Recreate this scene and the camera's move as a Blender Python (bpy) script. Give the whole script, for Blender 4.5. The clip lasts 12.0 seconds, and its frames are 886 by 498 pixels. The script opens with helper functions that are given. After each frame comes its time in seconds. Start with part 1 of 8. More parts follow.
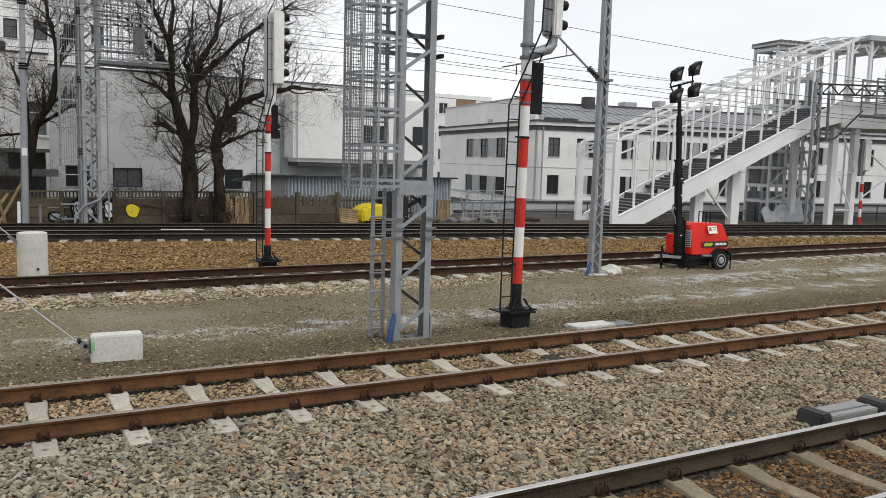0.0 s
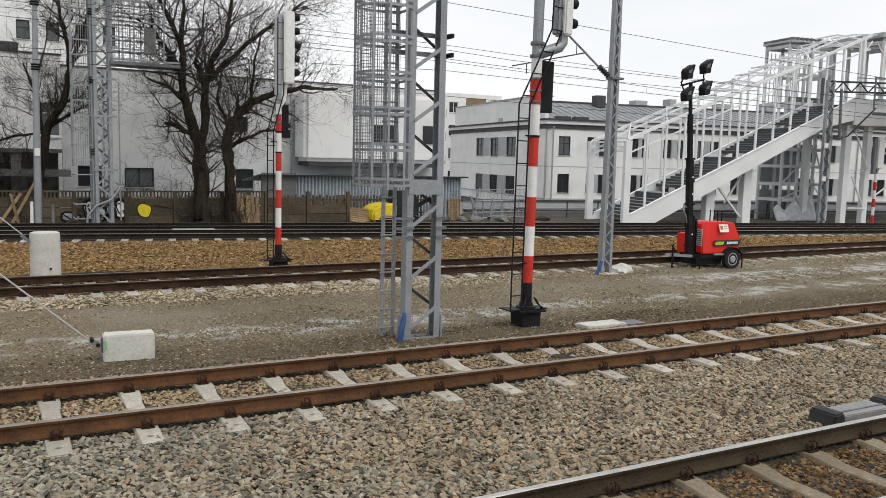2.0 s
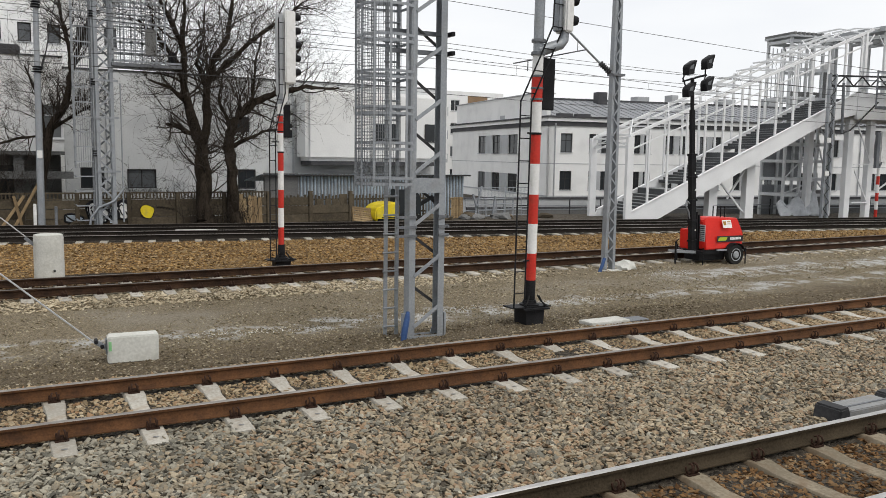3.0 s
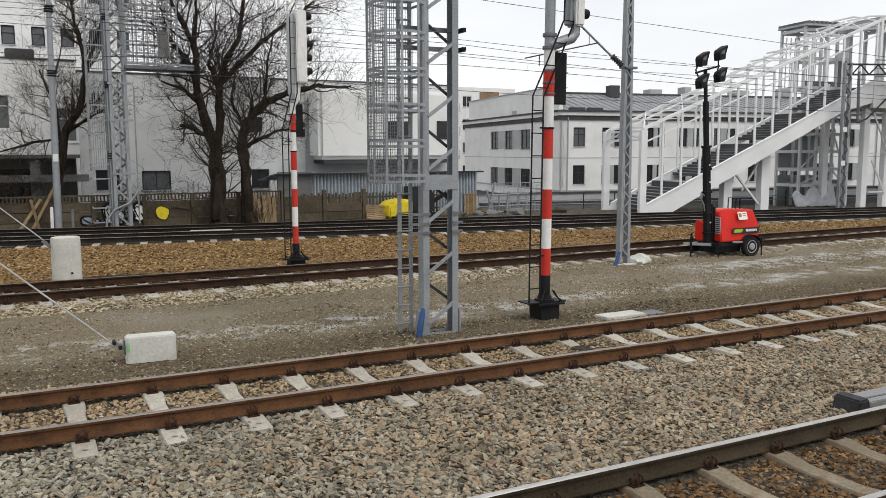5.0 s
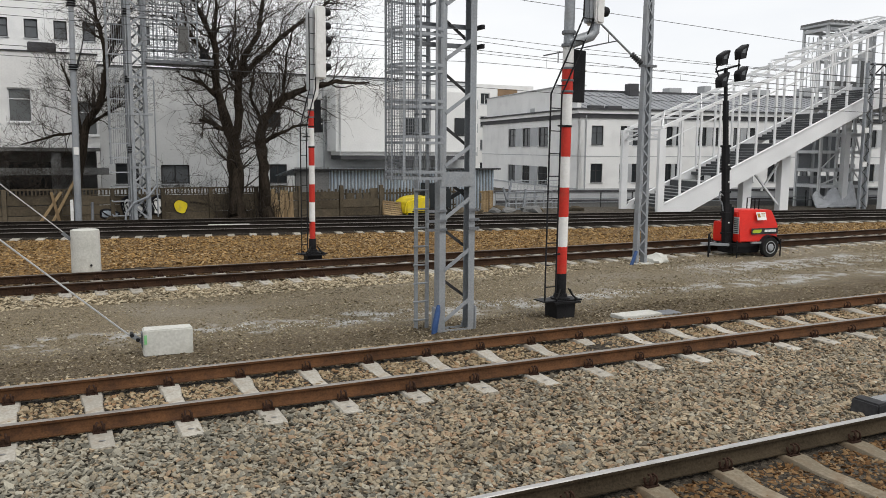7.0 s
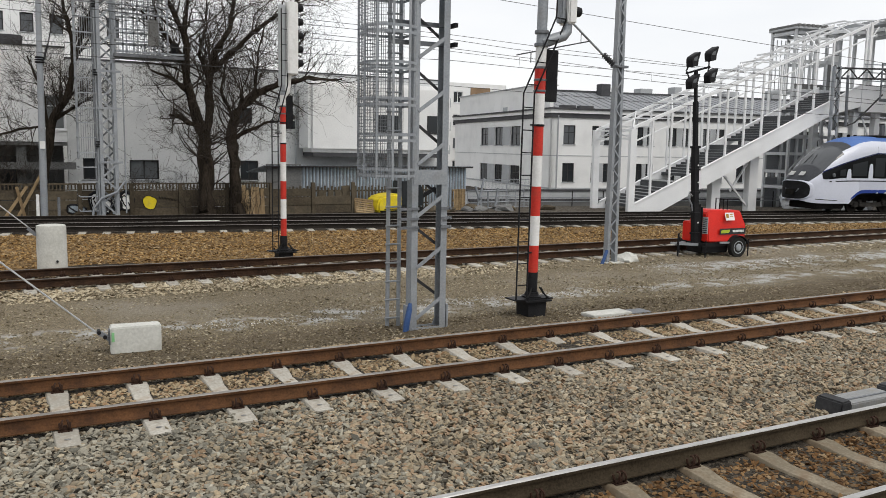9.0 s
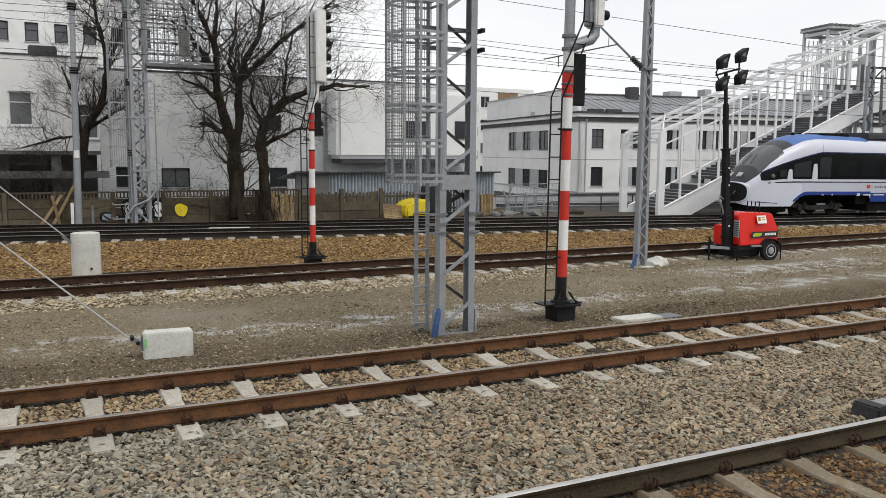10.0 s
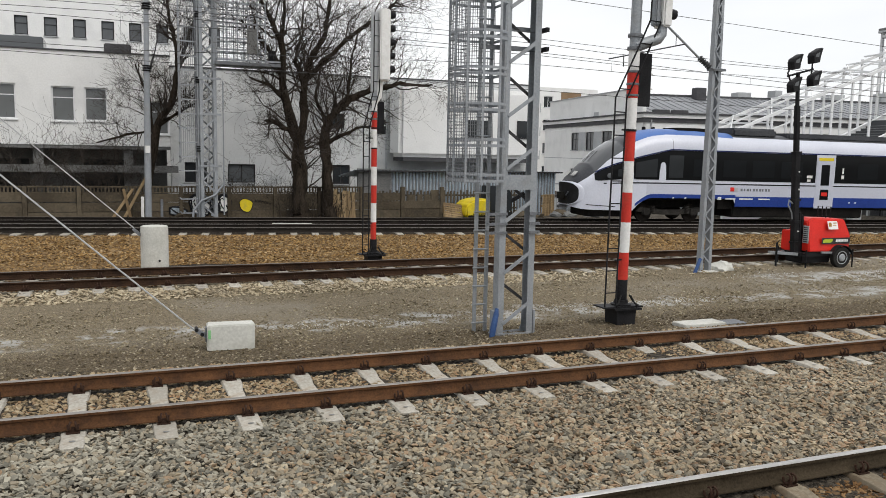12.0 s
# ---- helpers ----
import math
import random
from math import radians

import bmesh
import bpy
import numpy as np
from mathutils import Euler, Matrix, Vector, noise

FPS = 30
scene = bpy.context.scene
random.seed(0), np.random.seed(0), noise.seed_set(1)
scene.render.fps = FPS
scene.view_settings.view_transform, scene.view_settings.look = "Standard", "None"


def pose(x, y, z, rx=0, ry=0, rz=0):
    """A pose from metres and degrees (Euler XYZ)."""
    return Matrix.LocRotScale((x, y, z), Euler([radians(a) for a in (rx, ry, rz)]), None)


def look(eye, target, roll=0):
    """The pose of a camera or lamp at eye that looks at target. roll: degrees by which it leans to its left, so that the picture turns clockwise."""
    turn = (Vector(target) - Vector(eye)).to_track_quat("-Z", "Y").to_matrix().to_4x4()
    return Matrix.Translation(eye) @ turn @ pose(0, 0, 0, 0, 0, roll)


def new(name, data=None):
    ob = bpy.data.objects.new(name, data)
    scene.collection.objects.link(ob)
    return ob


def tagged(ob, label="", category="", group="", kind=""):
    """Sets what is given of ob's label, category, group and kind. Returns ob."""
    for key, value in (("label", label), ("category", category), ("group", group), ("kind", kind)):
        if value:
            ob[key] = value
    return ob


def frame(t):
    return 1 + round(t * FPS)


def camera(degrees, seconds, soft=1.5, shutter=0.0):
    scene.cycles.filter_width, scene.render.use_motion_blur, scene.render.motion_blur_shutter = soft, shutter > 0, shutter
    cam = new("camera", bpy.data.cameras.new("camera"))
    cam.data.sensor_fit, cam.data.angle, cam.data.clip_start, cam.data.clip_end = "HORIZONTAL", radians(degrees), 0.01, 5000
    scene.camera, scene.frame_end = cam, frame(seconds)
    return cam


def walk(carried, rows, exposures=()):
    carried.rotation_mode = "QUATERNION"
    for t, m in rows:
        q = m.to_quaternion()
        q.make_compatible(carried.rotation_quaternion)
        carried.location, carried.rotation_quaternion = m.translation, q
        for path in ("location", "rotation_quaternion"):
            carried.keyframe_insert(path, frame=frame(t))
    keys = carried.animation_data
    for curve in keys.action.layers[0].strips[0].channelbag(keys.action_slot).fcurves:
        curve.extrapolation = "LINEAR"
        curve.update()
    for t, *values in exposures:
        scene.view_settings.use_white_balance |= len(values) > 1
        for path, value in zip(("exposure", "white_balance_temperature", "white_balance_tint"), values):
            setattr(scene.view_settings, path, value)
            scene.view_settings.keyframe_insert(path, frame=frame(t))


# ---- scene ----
cam = camera(57.0, 12.0, soft=0.7)
EYE = (0.0, 0.0, 2.87)
# seconds, yaw, pitch, roll: a hand-held camera that only turns on the spot
TURNS = [
    (0.0, -28.98, -6.34, -1.60), (0.5, -28.70, -6.39, -1.45), (1.0, -28.58, -6.36, -1.33), (1.5, -28.48, -6.38, -1.46),
    (2.0, -28.27, -6.42, -1.44), (2.5, -28.22, -6.49, -1.04), (3.0, -28.13, -6.54, -0.88),
    (4.0, -27.75, -6.69, -0.34), (5.0, -27.25, -6.79, 0.13), (5.5, -26.89, -6.85, -0.03), (6.0, -26.69, -6.88, -0.17),
    (6.5, -26.35, -6.94, -0.27), (7.1, -25.98, -7.02, -0.48), (7.6, -25.76, -7.08, -0.72), (8.0, -25.93, -7.13, -0.92), (8.3, -26.55, -7.15, -1.04), (8.5, -27.39, -7.16, -1.10),
    (9.0, -27.95, -7.12, -1.02), (9.5, -27.62, -6.93, -0.78), (10.0, -26.02, -6.78, -0.44), (10.5, -24.48, -6.80, -0.43),
    (11.0, -23.86, -6.77, -0.29), (11.5, -22.47, -6.83, -0.49), (12.0, -21.74, -6.89, -1.13),
]
walk(cam, [(t, pose(*EYE, 90 + p, r, y)) for t, y, p, r in TURNS], [(0.0, 0.06), (10.8, 0.06), (11.5, 0.11), (12.0, 0.11)])

# ---- light: a bright overcast sky ----
world = bpy.data.worlds.new("overcast_sky")
scene.world = world
world.use_nodes = True
wn, wl = world.node_tree.nodes, world.node_tree.links
wn.clear()
sky = wn.new("ShaderNodeTexSky")
sky.sky_type, sky.sun_disc, sky.sun_elevation, sky.sun_rotation = "NISHITA", False, radians(52), radians(159)
sky_dim = wn.new("ShaderNodeVectorMath")
sky_dim.operation = "SCALE"
sky_dim.inputs[3].default_value = 0.10
wl.new(sky.outputs[0], sky_dim.inputs[0])
wc = wn.new("ShaderNodeTexCoord")
wmap = wn.new("ShaderNodeMapping")
wmap.inputs["Scale"].default_value = (1.0, 1.0, 3.5)
wl.new(wc.outputs["Generated"], wmap.inputs[0])
cloud = wn.new("ShaderNodeTexNoise")
cloud.inputs["Scale"].default_value, cloud.inputs["Detail"].default_value = 2.2, 5.0
wl.new(wmap.outputs[0], cloud.inputs["Vector"])
tone = wn.new("ShaderNodeValToRGB")
tone.color_ramp.elements[0].position, tone.color_ramp.elements[0].color = 0.32, (0.86, 0.872, 0.895, 1)
tone.color_ramp.elements[1].position, tone.color_ramp.elements[1].color = 0.66, (0.99, 0.985, 0.975, 1)
wl.new(cloud.outputs[0], tone.inputs[0])
wmix = wn.new("ShaderNodeMixRGB")
wmix.inputs[0].default_value = 0.90
wl.new(sky_dim.outputs[0], wmix.inputs[1])
wl.new(tone.outputs[0], wmix.inputs[2])
wbg = wn.new("ShaderNodeBackground")
wbg.inputs[1].default_value = 1.08
wl.new(wmix.outputs[0], wbg.inputs[0])
wout = wn.new("ShaderNodeOutputWorld")
wl.new(wbg.outputs[0], wout.inputs[0])
sun = new("sun", bpy.data.lights.new("sun", "SUN"))
sun.data.energy, sun.data.angle, sun.data.color = 1.4, radians(30), (1.0, 0.95, 0.87)
sun.matrix_world = look((10, -26, 36), (0, 0, 0))


# ---- materials ----
def mat(name, dark, light, rough=0.7, metal=0.0, big=0.6, fine=18.0, bump=0.15, per="", spread=0.25, dirt=None, dirt_amount=0.0, stretch=(1, 1, 1), spec=0.22):
    """Two tones mixed by two scales of noise, tone by object or island, stains and fine relief."""
    m = bpy.data.materials.new(name)
    m.use_nodes = True
    n, l = m.node_tree.nodes, m.node_tree.links
    bsdf = n["Principled BSDF"]
    bsdf.inputs["Roughness"].default_value, bsdf.inputs["Metallic"].default_value = rough, metal
    if max(light) < 0.13:
        spec = min(spec, 0.08)
    bsdf.inputs["Specular IOR Level"].default_value = spec
    co = n.new("ShaderNodeTexCoord")
    mp = n.new("ShaderNodeMapping")
    mp.inputs["Scale"].default_value = stretch
    l.new(co.outputs["Object"], mp.inputs[0])
    a, b = n.new("ShaderNodeTexNoise"), n.new("ShaderNodeTexNoise")
    a.inputs["Scale"].default_value, a.inputs["Detail"].default_value = big, 4
    b.inputs["Scale"].default_value, b.inputs["Detail"].default_value = fine, 6
    l.new(mp.outputs[0], a.inputs["Vector"]), l.new(mp.outputs[0], b.inputs["Vector"])
    s = n.new("ShaderNodeMath")
    s.operation = "ADD"
    l.new(a.outputs[0], s.inputs[0]), l.new(b.outputs[0], s.inputs[1])
    total = s
    if per:
        src = n.new("ShaderNodeObjectInfo" if per == "object" else "ShaderNodeNewGeometry")
        out = src.outputs["Random"] if per == "object" else src.outputs["Random Per Island"]
        k = n.new("ShaderNodeMath")
        k.operation = "MULTIPLY_ADD"
        k.inputs[1].default_value, k.inputs[2].default_value = spread * 2, -spread
        l.new(out, k.inputs[0])
        total = n.new("ShaderNodeMath")
        total.operation = "ADD"
        l.new(s.outputs[0], total.inputs[0]), l.new(k.outputs[0], total.inputs[1])
    r = n.new("ShaderNodeMapRange")
    r.inputs[1].default_value, r.inputs[2].default_value = 0.72, 1.28
    l.new(total.outputs[0], r.inputs[0])
    mix = n.new("ShaderNodeMixRGB")
    mix.inputs[1].default_value, mix.inputs[2].default_value = (*dark, 1), (*light, 1)
    l.new(r.outputs[0], mix.inputs[0])
    col = mix
    if dirt:
        d = n.new("ShaderNodeTexNoise")
        d.inputs["Scale"].default_value, d.inputs["Detail"].default_value = big * 2.7, 8
        l.new(mp.outputs[0], d.inputs["Vector"])
        dr = n.new("ShaderNodeMapRange")
        dr.inputs[1].default_value, dr.inputs[2].default_value, dr.inputs[4].default_value = 0.5, 0.72, dirt_amount
        l.new(d.outputs[0], dr.inputs[0])
        col = n.new("ShaderNodeMixRGB")
        col.inputs[2].default_value = (*dirt, 1)
        l.new(dr.outputs[0], col.inputs[0]), l.new(mix.outputs[0], col.inputs[1])
    l.new(col.outputs[0], bsdf.inputs["Base Color"])
    if bump:
        bp = n.new("ShaderNodeBump")
        bp.inputs["Strength"].default_value, bp.inputs["Distance"].default_value = bump, 0.01
        l.new(b.outputs[0], bp.inputs["Height"]), l.new(bp.outputs[0], bsdf.inputs["Normal"])
    return m


M = {
    "galv": mat("galvanised_steel", (0.24, 0.26, 0.285), (0.36, 0.38, 0.40), 0.5, 0.35, 1.2, 30, 0.08, dirt=(0.22, 0.21, 0.19), dirt_amount=0.35),
    "galv_dark": mat("weathered_steel", (0.11, 0.118, 0.13), (0.21, 0.22, 0.235), 0.6, 0.3, 1.5, 30, 0.1),
    "rust": mat("rail_rust", (0.054, 0.026, 0.012), (0.132, 0.061, 0.026), 0.85, 0.1, 2.0, 45, 0.3, dirt=(0.03, 0.016, 0.012), dirt_amount=0.5),
    "rust_dark": mat("dark_rail_rust", (0.026, 0.020, 0.013), (0.066, 0.051, 0.033), 0.8, 0.1, 2.0, 45, 0.3),
    "zinc_rod": mat("bright_zinc_rod", (0.38, 0.39, 0.40), (0.50, 0.51, 0.52), 0.5, 0.2, 2.0, 40, 0.05),
    "rust_mid": mat("brown_rail_rust", (0.020, 0.012, 0.008), (0.060, 0.033, 0.020), 0.85, 0.1, 2.0, 45, 0.3, dirt=(0.015, 0.011, 0.009), dirt_amount=0.6),
    "soot": mat("sooty_rail", (0.010, 0.009, 0.008), (0.028, 0.023, 0.019), 0.85, 0.0, 2.0, 45, 0.3),
    "rail_top": mat("worn_rail_top", (0.30, 0.295, 0.285), (0.50, 0.49, 0.48), 0.36, 0.35, 3.0, 40, 0.05, stretch=(0.15, 1, 1)),
    "rail_dull": mat("dull_rail_top", (0.17, 0.155, 0.14), (0.30, 0.28, 0.26), 0.5, 0.4, 3.0, 40, 0.05, stretch=(0.15, 1, 1)),
    "rail_brown": mat("brown_rail_top", (0.075, 0.066, 0.057), (0.15, 0.135, 0.12), 0.5, 0.3, 3.0, 40, 0.05, stretch=(0.15, 1, 1)),
    "sleeper": mat("sleeper_concrete", (0.31, 0.29, 0.25), (0.51, 0.485, 0.43), 0.9, 0, 1.8, 30, 0.3, per="object", spread=0.2, dirt=(0.24, 0.18, 0.12), dirt_amount=0.6),
    "old_sleeper": mat("brown_stained_sleeper", (0.165, 0.138, 0.098), (0.31, 0.265, 0.195), 0.9, 0, 1.8, 30, 0.3, per="object", spread=0.2, dirt=(0.15, 0.10, 0.06), dirt_amount=0.7),
    "box_grey": mat("box_grey_metal", (0.20, 0.205, 0.205), (0.30, 0.305, 0.305), 0.6, 0.1, 2, 30, 0.1, dirt=(0.2, 0.17, 0.13), dirt_amount=0.5),
    "concrete": mat("pale_concrete", (0.44, 0.44, 0.41), (0.60, 0.60, 0.56), 0.9, 0, 1.6, 25, 0.25, dirt=(0.33, 0.32, 0.28), dirt_amount=0.45),
    "clip": mat("rusty_clip", (0.03, 0.018, 0.014), (0.07, 0.04, 0.028), 0.8, 0.2, 5, 60, 0.2),
    "red": mat("signal_red", (0.42, 0.025, 0.018), (0.58, 0.045, 0.03), 0.45, 0, 2.5, 30, 0.05, dirt=(0.3, 0.06, 0.04), dirt_amount=0.4),
    "white": mat("signal_white", (0.66, 0.66, 0.65), (0.80, 0.80, 0.79), 0.45, 0, 2.5, 30, 0.05, dirt=(0.5, 0.49, 0.46), dirt_amount=0.4),
    "black": mat("black_paint", (0.010, 0.010, 0.011), (0.024, 0.024, 0.026), 0.5, 0, 3, 40, 0.1),
    "white_steel": mat("white_painted_steel", (0.70, 0.71, 0.72), (0.82, 0.83, 0.84), 0.5, 0, 0.8, 20, 0.04),
    "plaster": mat("white_plaster", (0.73, 0.735, 0.73), (0.83, 0.835, 0.83), 0.9, 0, 0.25, 12, 0.1, dirt=(0.56, 0.565, 0.57), dirt_amount=0.4),
    "plaster_blue": mat("bluish_white_plaster", (0.54, 0.555, 0.56), (0.65, 0.665, 0.67), 0.9, 0, 0.22, 12, 0.1, dirt=(0.34, 0.36, 0.38), dirt_amount=0.5),
    "plaster_grey": mat("grey_plaster", (0.36, 0.375, 0.39), (0.47, 0.485, 0.50), 0.9, 0, 0.3, 12, 0.1, dirt=(0.28, 0.29, 0.30), dirt_amount=0.5),
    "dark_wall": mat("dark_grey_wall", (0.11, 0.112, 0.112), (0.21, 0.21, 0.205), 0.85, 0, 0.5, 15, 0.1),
    "roof": mat("grey_roof_sheet", (0.20, 0.21, 0.225), (0.29, 0.30, 0.315), 0.55, 0.2, 0.4, 14, 0.05),
    "cornice": mat("dark_cornice", (0.05, 0.05, 0.055), (0.10, 0.10, 0.105), 0.6, 0, 1, 20, 0.05),
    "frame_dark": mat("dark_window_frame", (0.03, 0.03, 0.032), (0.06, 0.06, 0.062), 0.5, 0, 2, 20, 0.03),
    "frame_white": mat("white_window_frame", (0.66, 0.67, 0.68), (0.78, 0.79, 0.8), 0.4, 0, 2, 20, 0.03),
    "fence": mat("brown_concrete_fence", (0.060, 0.049, 0.035), (0.125, 0.103, 0.073), 0.95, 0, 0.8, 14, 0.4, per="object", spread=0.2, dirt=(0.05, 0.045, 0.035), dirt_amount=0.6),
    "bark": mat("dark_bark", (0.010, 0.008, 0.006), (0.052, 0.041, 0.031), 0.95, 0, 4, 25, 0.9, stretch=(1, 1, 0.25)),
    "twig": mat("twig_bark", (0.024, 0.020, 0.017), (0.076, 0.064, 0.054), 0.95, 0, 3, 25, 0.2),
    "wood": mat("weathered_wood", (0.16, 0.11, 0.06), (0.34, 0.25, 0.14), 0.85, 0, 1.5, 20, 0.3, per="object", spread=0.25, stretch=(1, 1, 0.2)),
    "yellow": mat("machine_yellow", (0.60, 0.46, 0.01), (0.75, 0.60, 0.03), 0.4, 0, 1.5, 20, 0.05, dirt=(0.4, 0.32, 0.1), dirt_amount=0.5),
    "gen_red": mat("generator_red", (0.55, 0.018, 0.012), (0.68, 0.03, 0.02), 0.35, 0, 1.5, 25, 0.03, dirt=(0.42, 0.03, 0.02), dirt_amount=0.4),
    "rubber": mat("black_rubber", (0.012, 0.012, 0.012), (0.03, 0.03, 0.029), 0.85, 0, 4, 40, 0.2),
    "wire": mat("dark_wire", (0.05, 0.05, 0.052), (0.11, 0.11, 0.112), 0.6, 0.3, 4, 40, 0.0),
    "blue": mat("blue_pipe", (0.025, 0.06, 0.16), (0.05, 0.10, 0.24), 0.5, 0, 3, 30, 0.05),
    "tarp": mat("grey_tarpaulin", (0.42, 0.44, 0.47), (0.60, 0.62, 0.65), 0.6, 0, 1.2, 15, 0.2),
    "corrugated": mat("pale_blue_corrugated_sheet", (0.30, 0.36, 0.42), (0.46, 0.52, 0.58), 0.6, 0.1, 0.8, 18, 0.05, dirt=(0.2, 0.21, 0.22), dirt_amount=0.6),
}


def glass(name, tint, rough=0.06, spec=0.22):
    m = bpy.data.materials.new(name)
    m.use_nodes = True
    n, l = m.node_tree.nodes, m.node_tree.links
    b = n["Principled BSDF"]
    no = n.new("ShaderNodeTexNoise")
    no.inputs["Scale"].default_value = 0.7
    rr = n.new("ShaderNodeMixRGB")
    rr.inputs[1].default_value, rr.inputs[2].default_value = (*tint, 1), (*[c * 2.4 for c in tint], 1)
    l.new(no.outputs[0], rr.inputs[0]), l.new(rr.outputs[0], b.inputs["Base Color"])
    b.inputs["Roughness"].default_value, b.inputs["IOR"].default_value = rough, 1.45
    b.inputs["Specular IOR Level"].default_value = spec
    return m


M["pane"] = glass("dark_window_pane", (0.018, 0.02, 0.022))
M["pane_grey"] = glass("curtained_window_pane", (0.07, 0.075, 0.08), 0.12)

# paler base colour stands in for reflections on the bay windows
M["pane_light"] = glass("reflection_tinted_pane", (0.085, 0.09, 0.092), 0.10)


# ---- mesh helpers ----
def bm_box(bm, x0, x1, y0, y1, z0, z1, m=None, mi=0):
    vs = [bm.verts.new(p) for p in ((x0, y0, z0), (x1, y0, z0), (x1, y1, z0), (x0, y1, z0), (x0, y0, z1), (x1, y0, z1), (x1, y1, z1), (x0, y1, z1))]
    if m is not None:
        for v in vs:
            v.co = m @ v.co
    for q in ((3, 2, 1, 0), (4, 5, 6, 7), (0, 1, 5, 4), (1, 2, 6, 5), (2, 3, 7, 6), (3, 0, 4, 7)):
        bm.faces.new([vs[i] for i in q]).material_index = mi
    return vs


def box_bm(x0, x1, y0, y1, z0, z1, bevel=0.0):
    bm = bmesh.new()
    bm_box(bm, x0, x1, y0, y1, z0, z1)
    if bevel:
        bmesh.ops.bevel(bm, geom=bm.edges[:], offset=bevel, segments=2, affect="EDGES")
    return bm


def bm_bar(bm, a, b, w, h=None, mi=0, up=(0, 0, 1)):
    """A rectangular bar from a to b, w across and h high."""
    a, b = Vector(a), Vector(b)
    d = b - a
    ln = d.length
    d.normalize()
    u = Vector(up)
    if abs(d.dot(u)) > 0.98:
        u = Vector((0, 1, 0))
    s = d.cross(u).normalized()
    u = s.cross(d)
    mt = Matrix((s, d, u)).transposed().to_4x4()
    mt.translation = a
    h = h or w
    bm_box(bm, -w / 2, w / 2, 0, ln, -h / 2, h / 2, mt, mi)


def bm_tube(bm, pts, radii, sides=8, cap=True, mi=0):
    """A round tube along pts with a radius at each."""
    pts = [Vector(p) for p in pts]
    if not hasattr(radii, "__len__"):
        radii = [radii] * len(pts)
    rings = []
    ref = Vector((0.31, 0.94, 0.13))
    for i, p in enumerate(pts):
        d = (pts[min(i + 1, len(pts) - 1)] - pts[max(i - 1, 0)]).normalized()
        if abs(d.dot(ref)) > 0.95:
            ref = Vector((0.9, 0.1, 0.4))
        s = d.cross(ref).normalized()
        u = s.cross(d)
        rings.append([bm.verts.new(p + (s * math.cos(k * math.tau / sides) + u * math.sin(k * math.tau / sides)) * radii[i]) for k in range(sides)])
    for r0, r1 in zip(rings, rings[1:]):
        for k in range(sides):
            f = bm.faces.new((r0[k], r0[(k + 1) % sides], r1[(k + 1) % sides], r1[k]))
            f.smooth, f.material_index = sides > 5, mi
    if cap:
        bm.faces.new(rings[0][::-1]).material_index = mi
        bm.faces.new(rings[-1]).material_index = mi


def bm_lathe(bm, profile, sides=16, m=None, mi=0):
    """Rings of (radius, z) about the z axis."""
    rings = []
    for r, z in profile:
        ring = [bm.verts.new((r * math.cos(k * math.tau / sides), r * math.sin(k * math.tau / sides), z)) for k in range(sides)]
        if m is not None:
            for v in ring:
                v.co = m @ v.co
        rings.append(ring)
    for r0, r1 in zip(rings, rings[1:]):
        for k in range(sides):
            f = bm.faces.new((r0[k], r0[(k + 1) % sides], r1[(k + 1) % sides], r1[k]))
            f.smooth, f.material_index = True, mi
    bm.faces.new(rings[0][::-1]).material_index = mi
    bm.faces.new(rings[-1]).material_index = mi


def bm_prism(bm, outline, y0, y1, m=None, mi=0):
    """An outline in x, z drawn out from y0 to y1."""
    a = [bm.verts.new((x, y0, z)) for x, z in outline]
    b = [bm.verts.new((x, y1, z)) for x, z in outline]
    if m is not None:
        for v in a + b:
            v.co = m @ v.co
    fs = [bm.faces.new(a), bm.faces.new(b[::-1])]
    n = len(a)
    for i in range(n):
        fs.append(bm.faces.new((a[(i + 1) % n], a[i], b[i], b[(i + 1) % n])))
    for f in fs:
        f.material_index = mi
    bmesh.ops.recalc_face_normals(bm, faces=fs)
    return fs


def bm_column(bm, outline, z0, z1):
    """An outline in x, y drawn up from z0 to z1."""
    bm_prism(bm, [(x, -y) for x, y in outline], z0, z1, Matrix.Rotation(radians(90), 4, "X"))


def mesh_of(name, bm, *materials):
    me = bpy.data.meshes.new(name)
    bm.to_mesh(me)
    bm.free()
    for m in materials:
        me.materials.append(m)
    me.set_sharp_from_angle(angle=radians(38))
    return me


def part(name, bm, material, parent, label="", at=None):
    """One mesh under a thing or under a part."""
    mats = material if isinstance(material, (list, tuple)) else [material]
    ob = new(name, bm if isinstance(bm, bpy.types.Mesh) else mesh_of(name, bm, *mats))
    if parent is not None:
        ob.parent = parent
    if at is not None:
        ob.matrix_basis = at
    if label:
        ob["label"] = label
    return ob


def thing(name, at, label, category, group="", kind=""):
    ob = new(name)
    ob.empty_display_size = 0.2
    ob.matrix_basis = at
    return tagged(ob, label, category, group, kind)


# the far tracks, stairs and hall lie 10 degrees off the near tracks
FAR = pose(0, 32.35, 0, 0, 0, -10)
# the last track bends away from the others and falls a little
BEND = FAR @ pose(17, 3.8, 0, 0, 0.5, 4.5)


def smooth(x, a, b):
    t = min(max((x - a) / (b - a), 0), 1)
    return t * t * (3 - 2 * t)


# ---- ground: one sheet, with shallow banks under the tracks ----
def far_d(x, y):
    return x * math.sin(radians(10)) + (y - 32.35) * math.cos(radians(10))


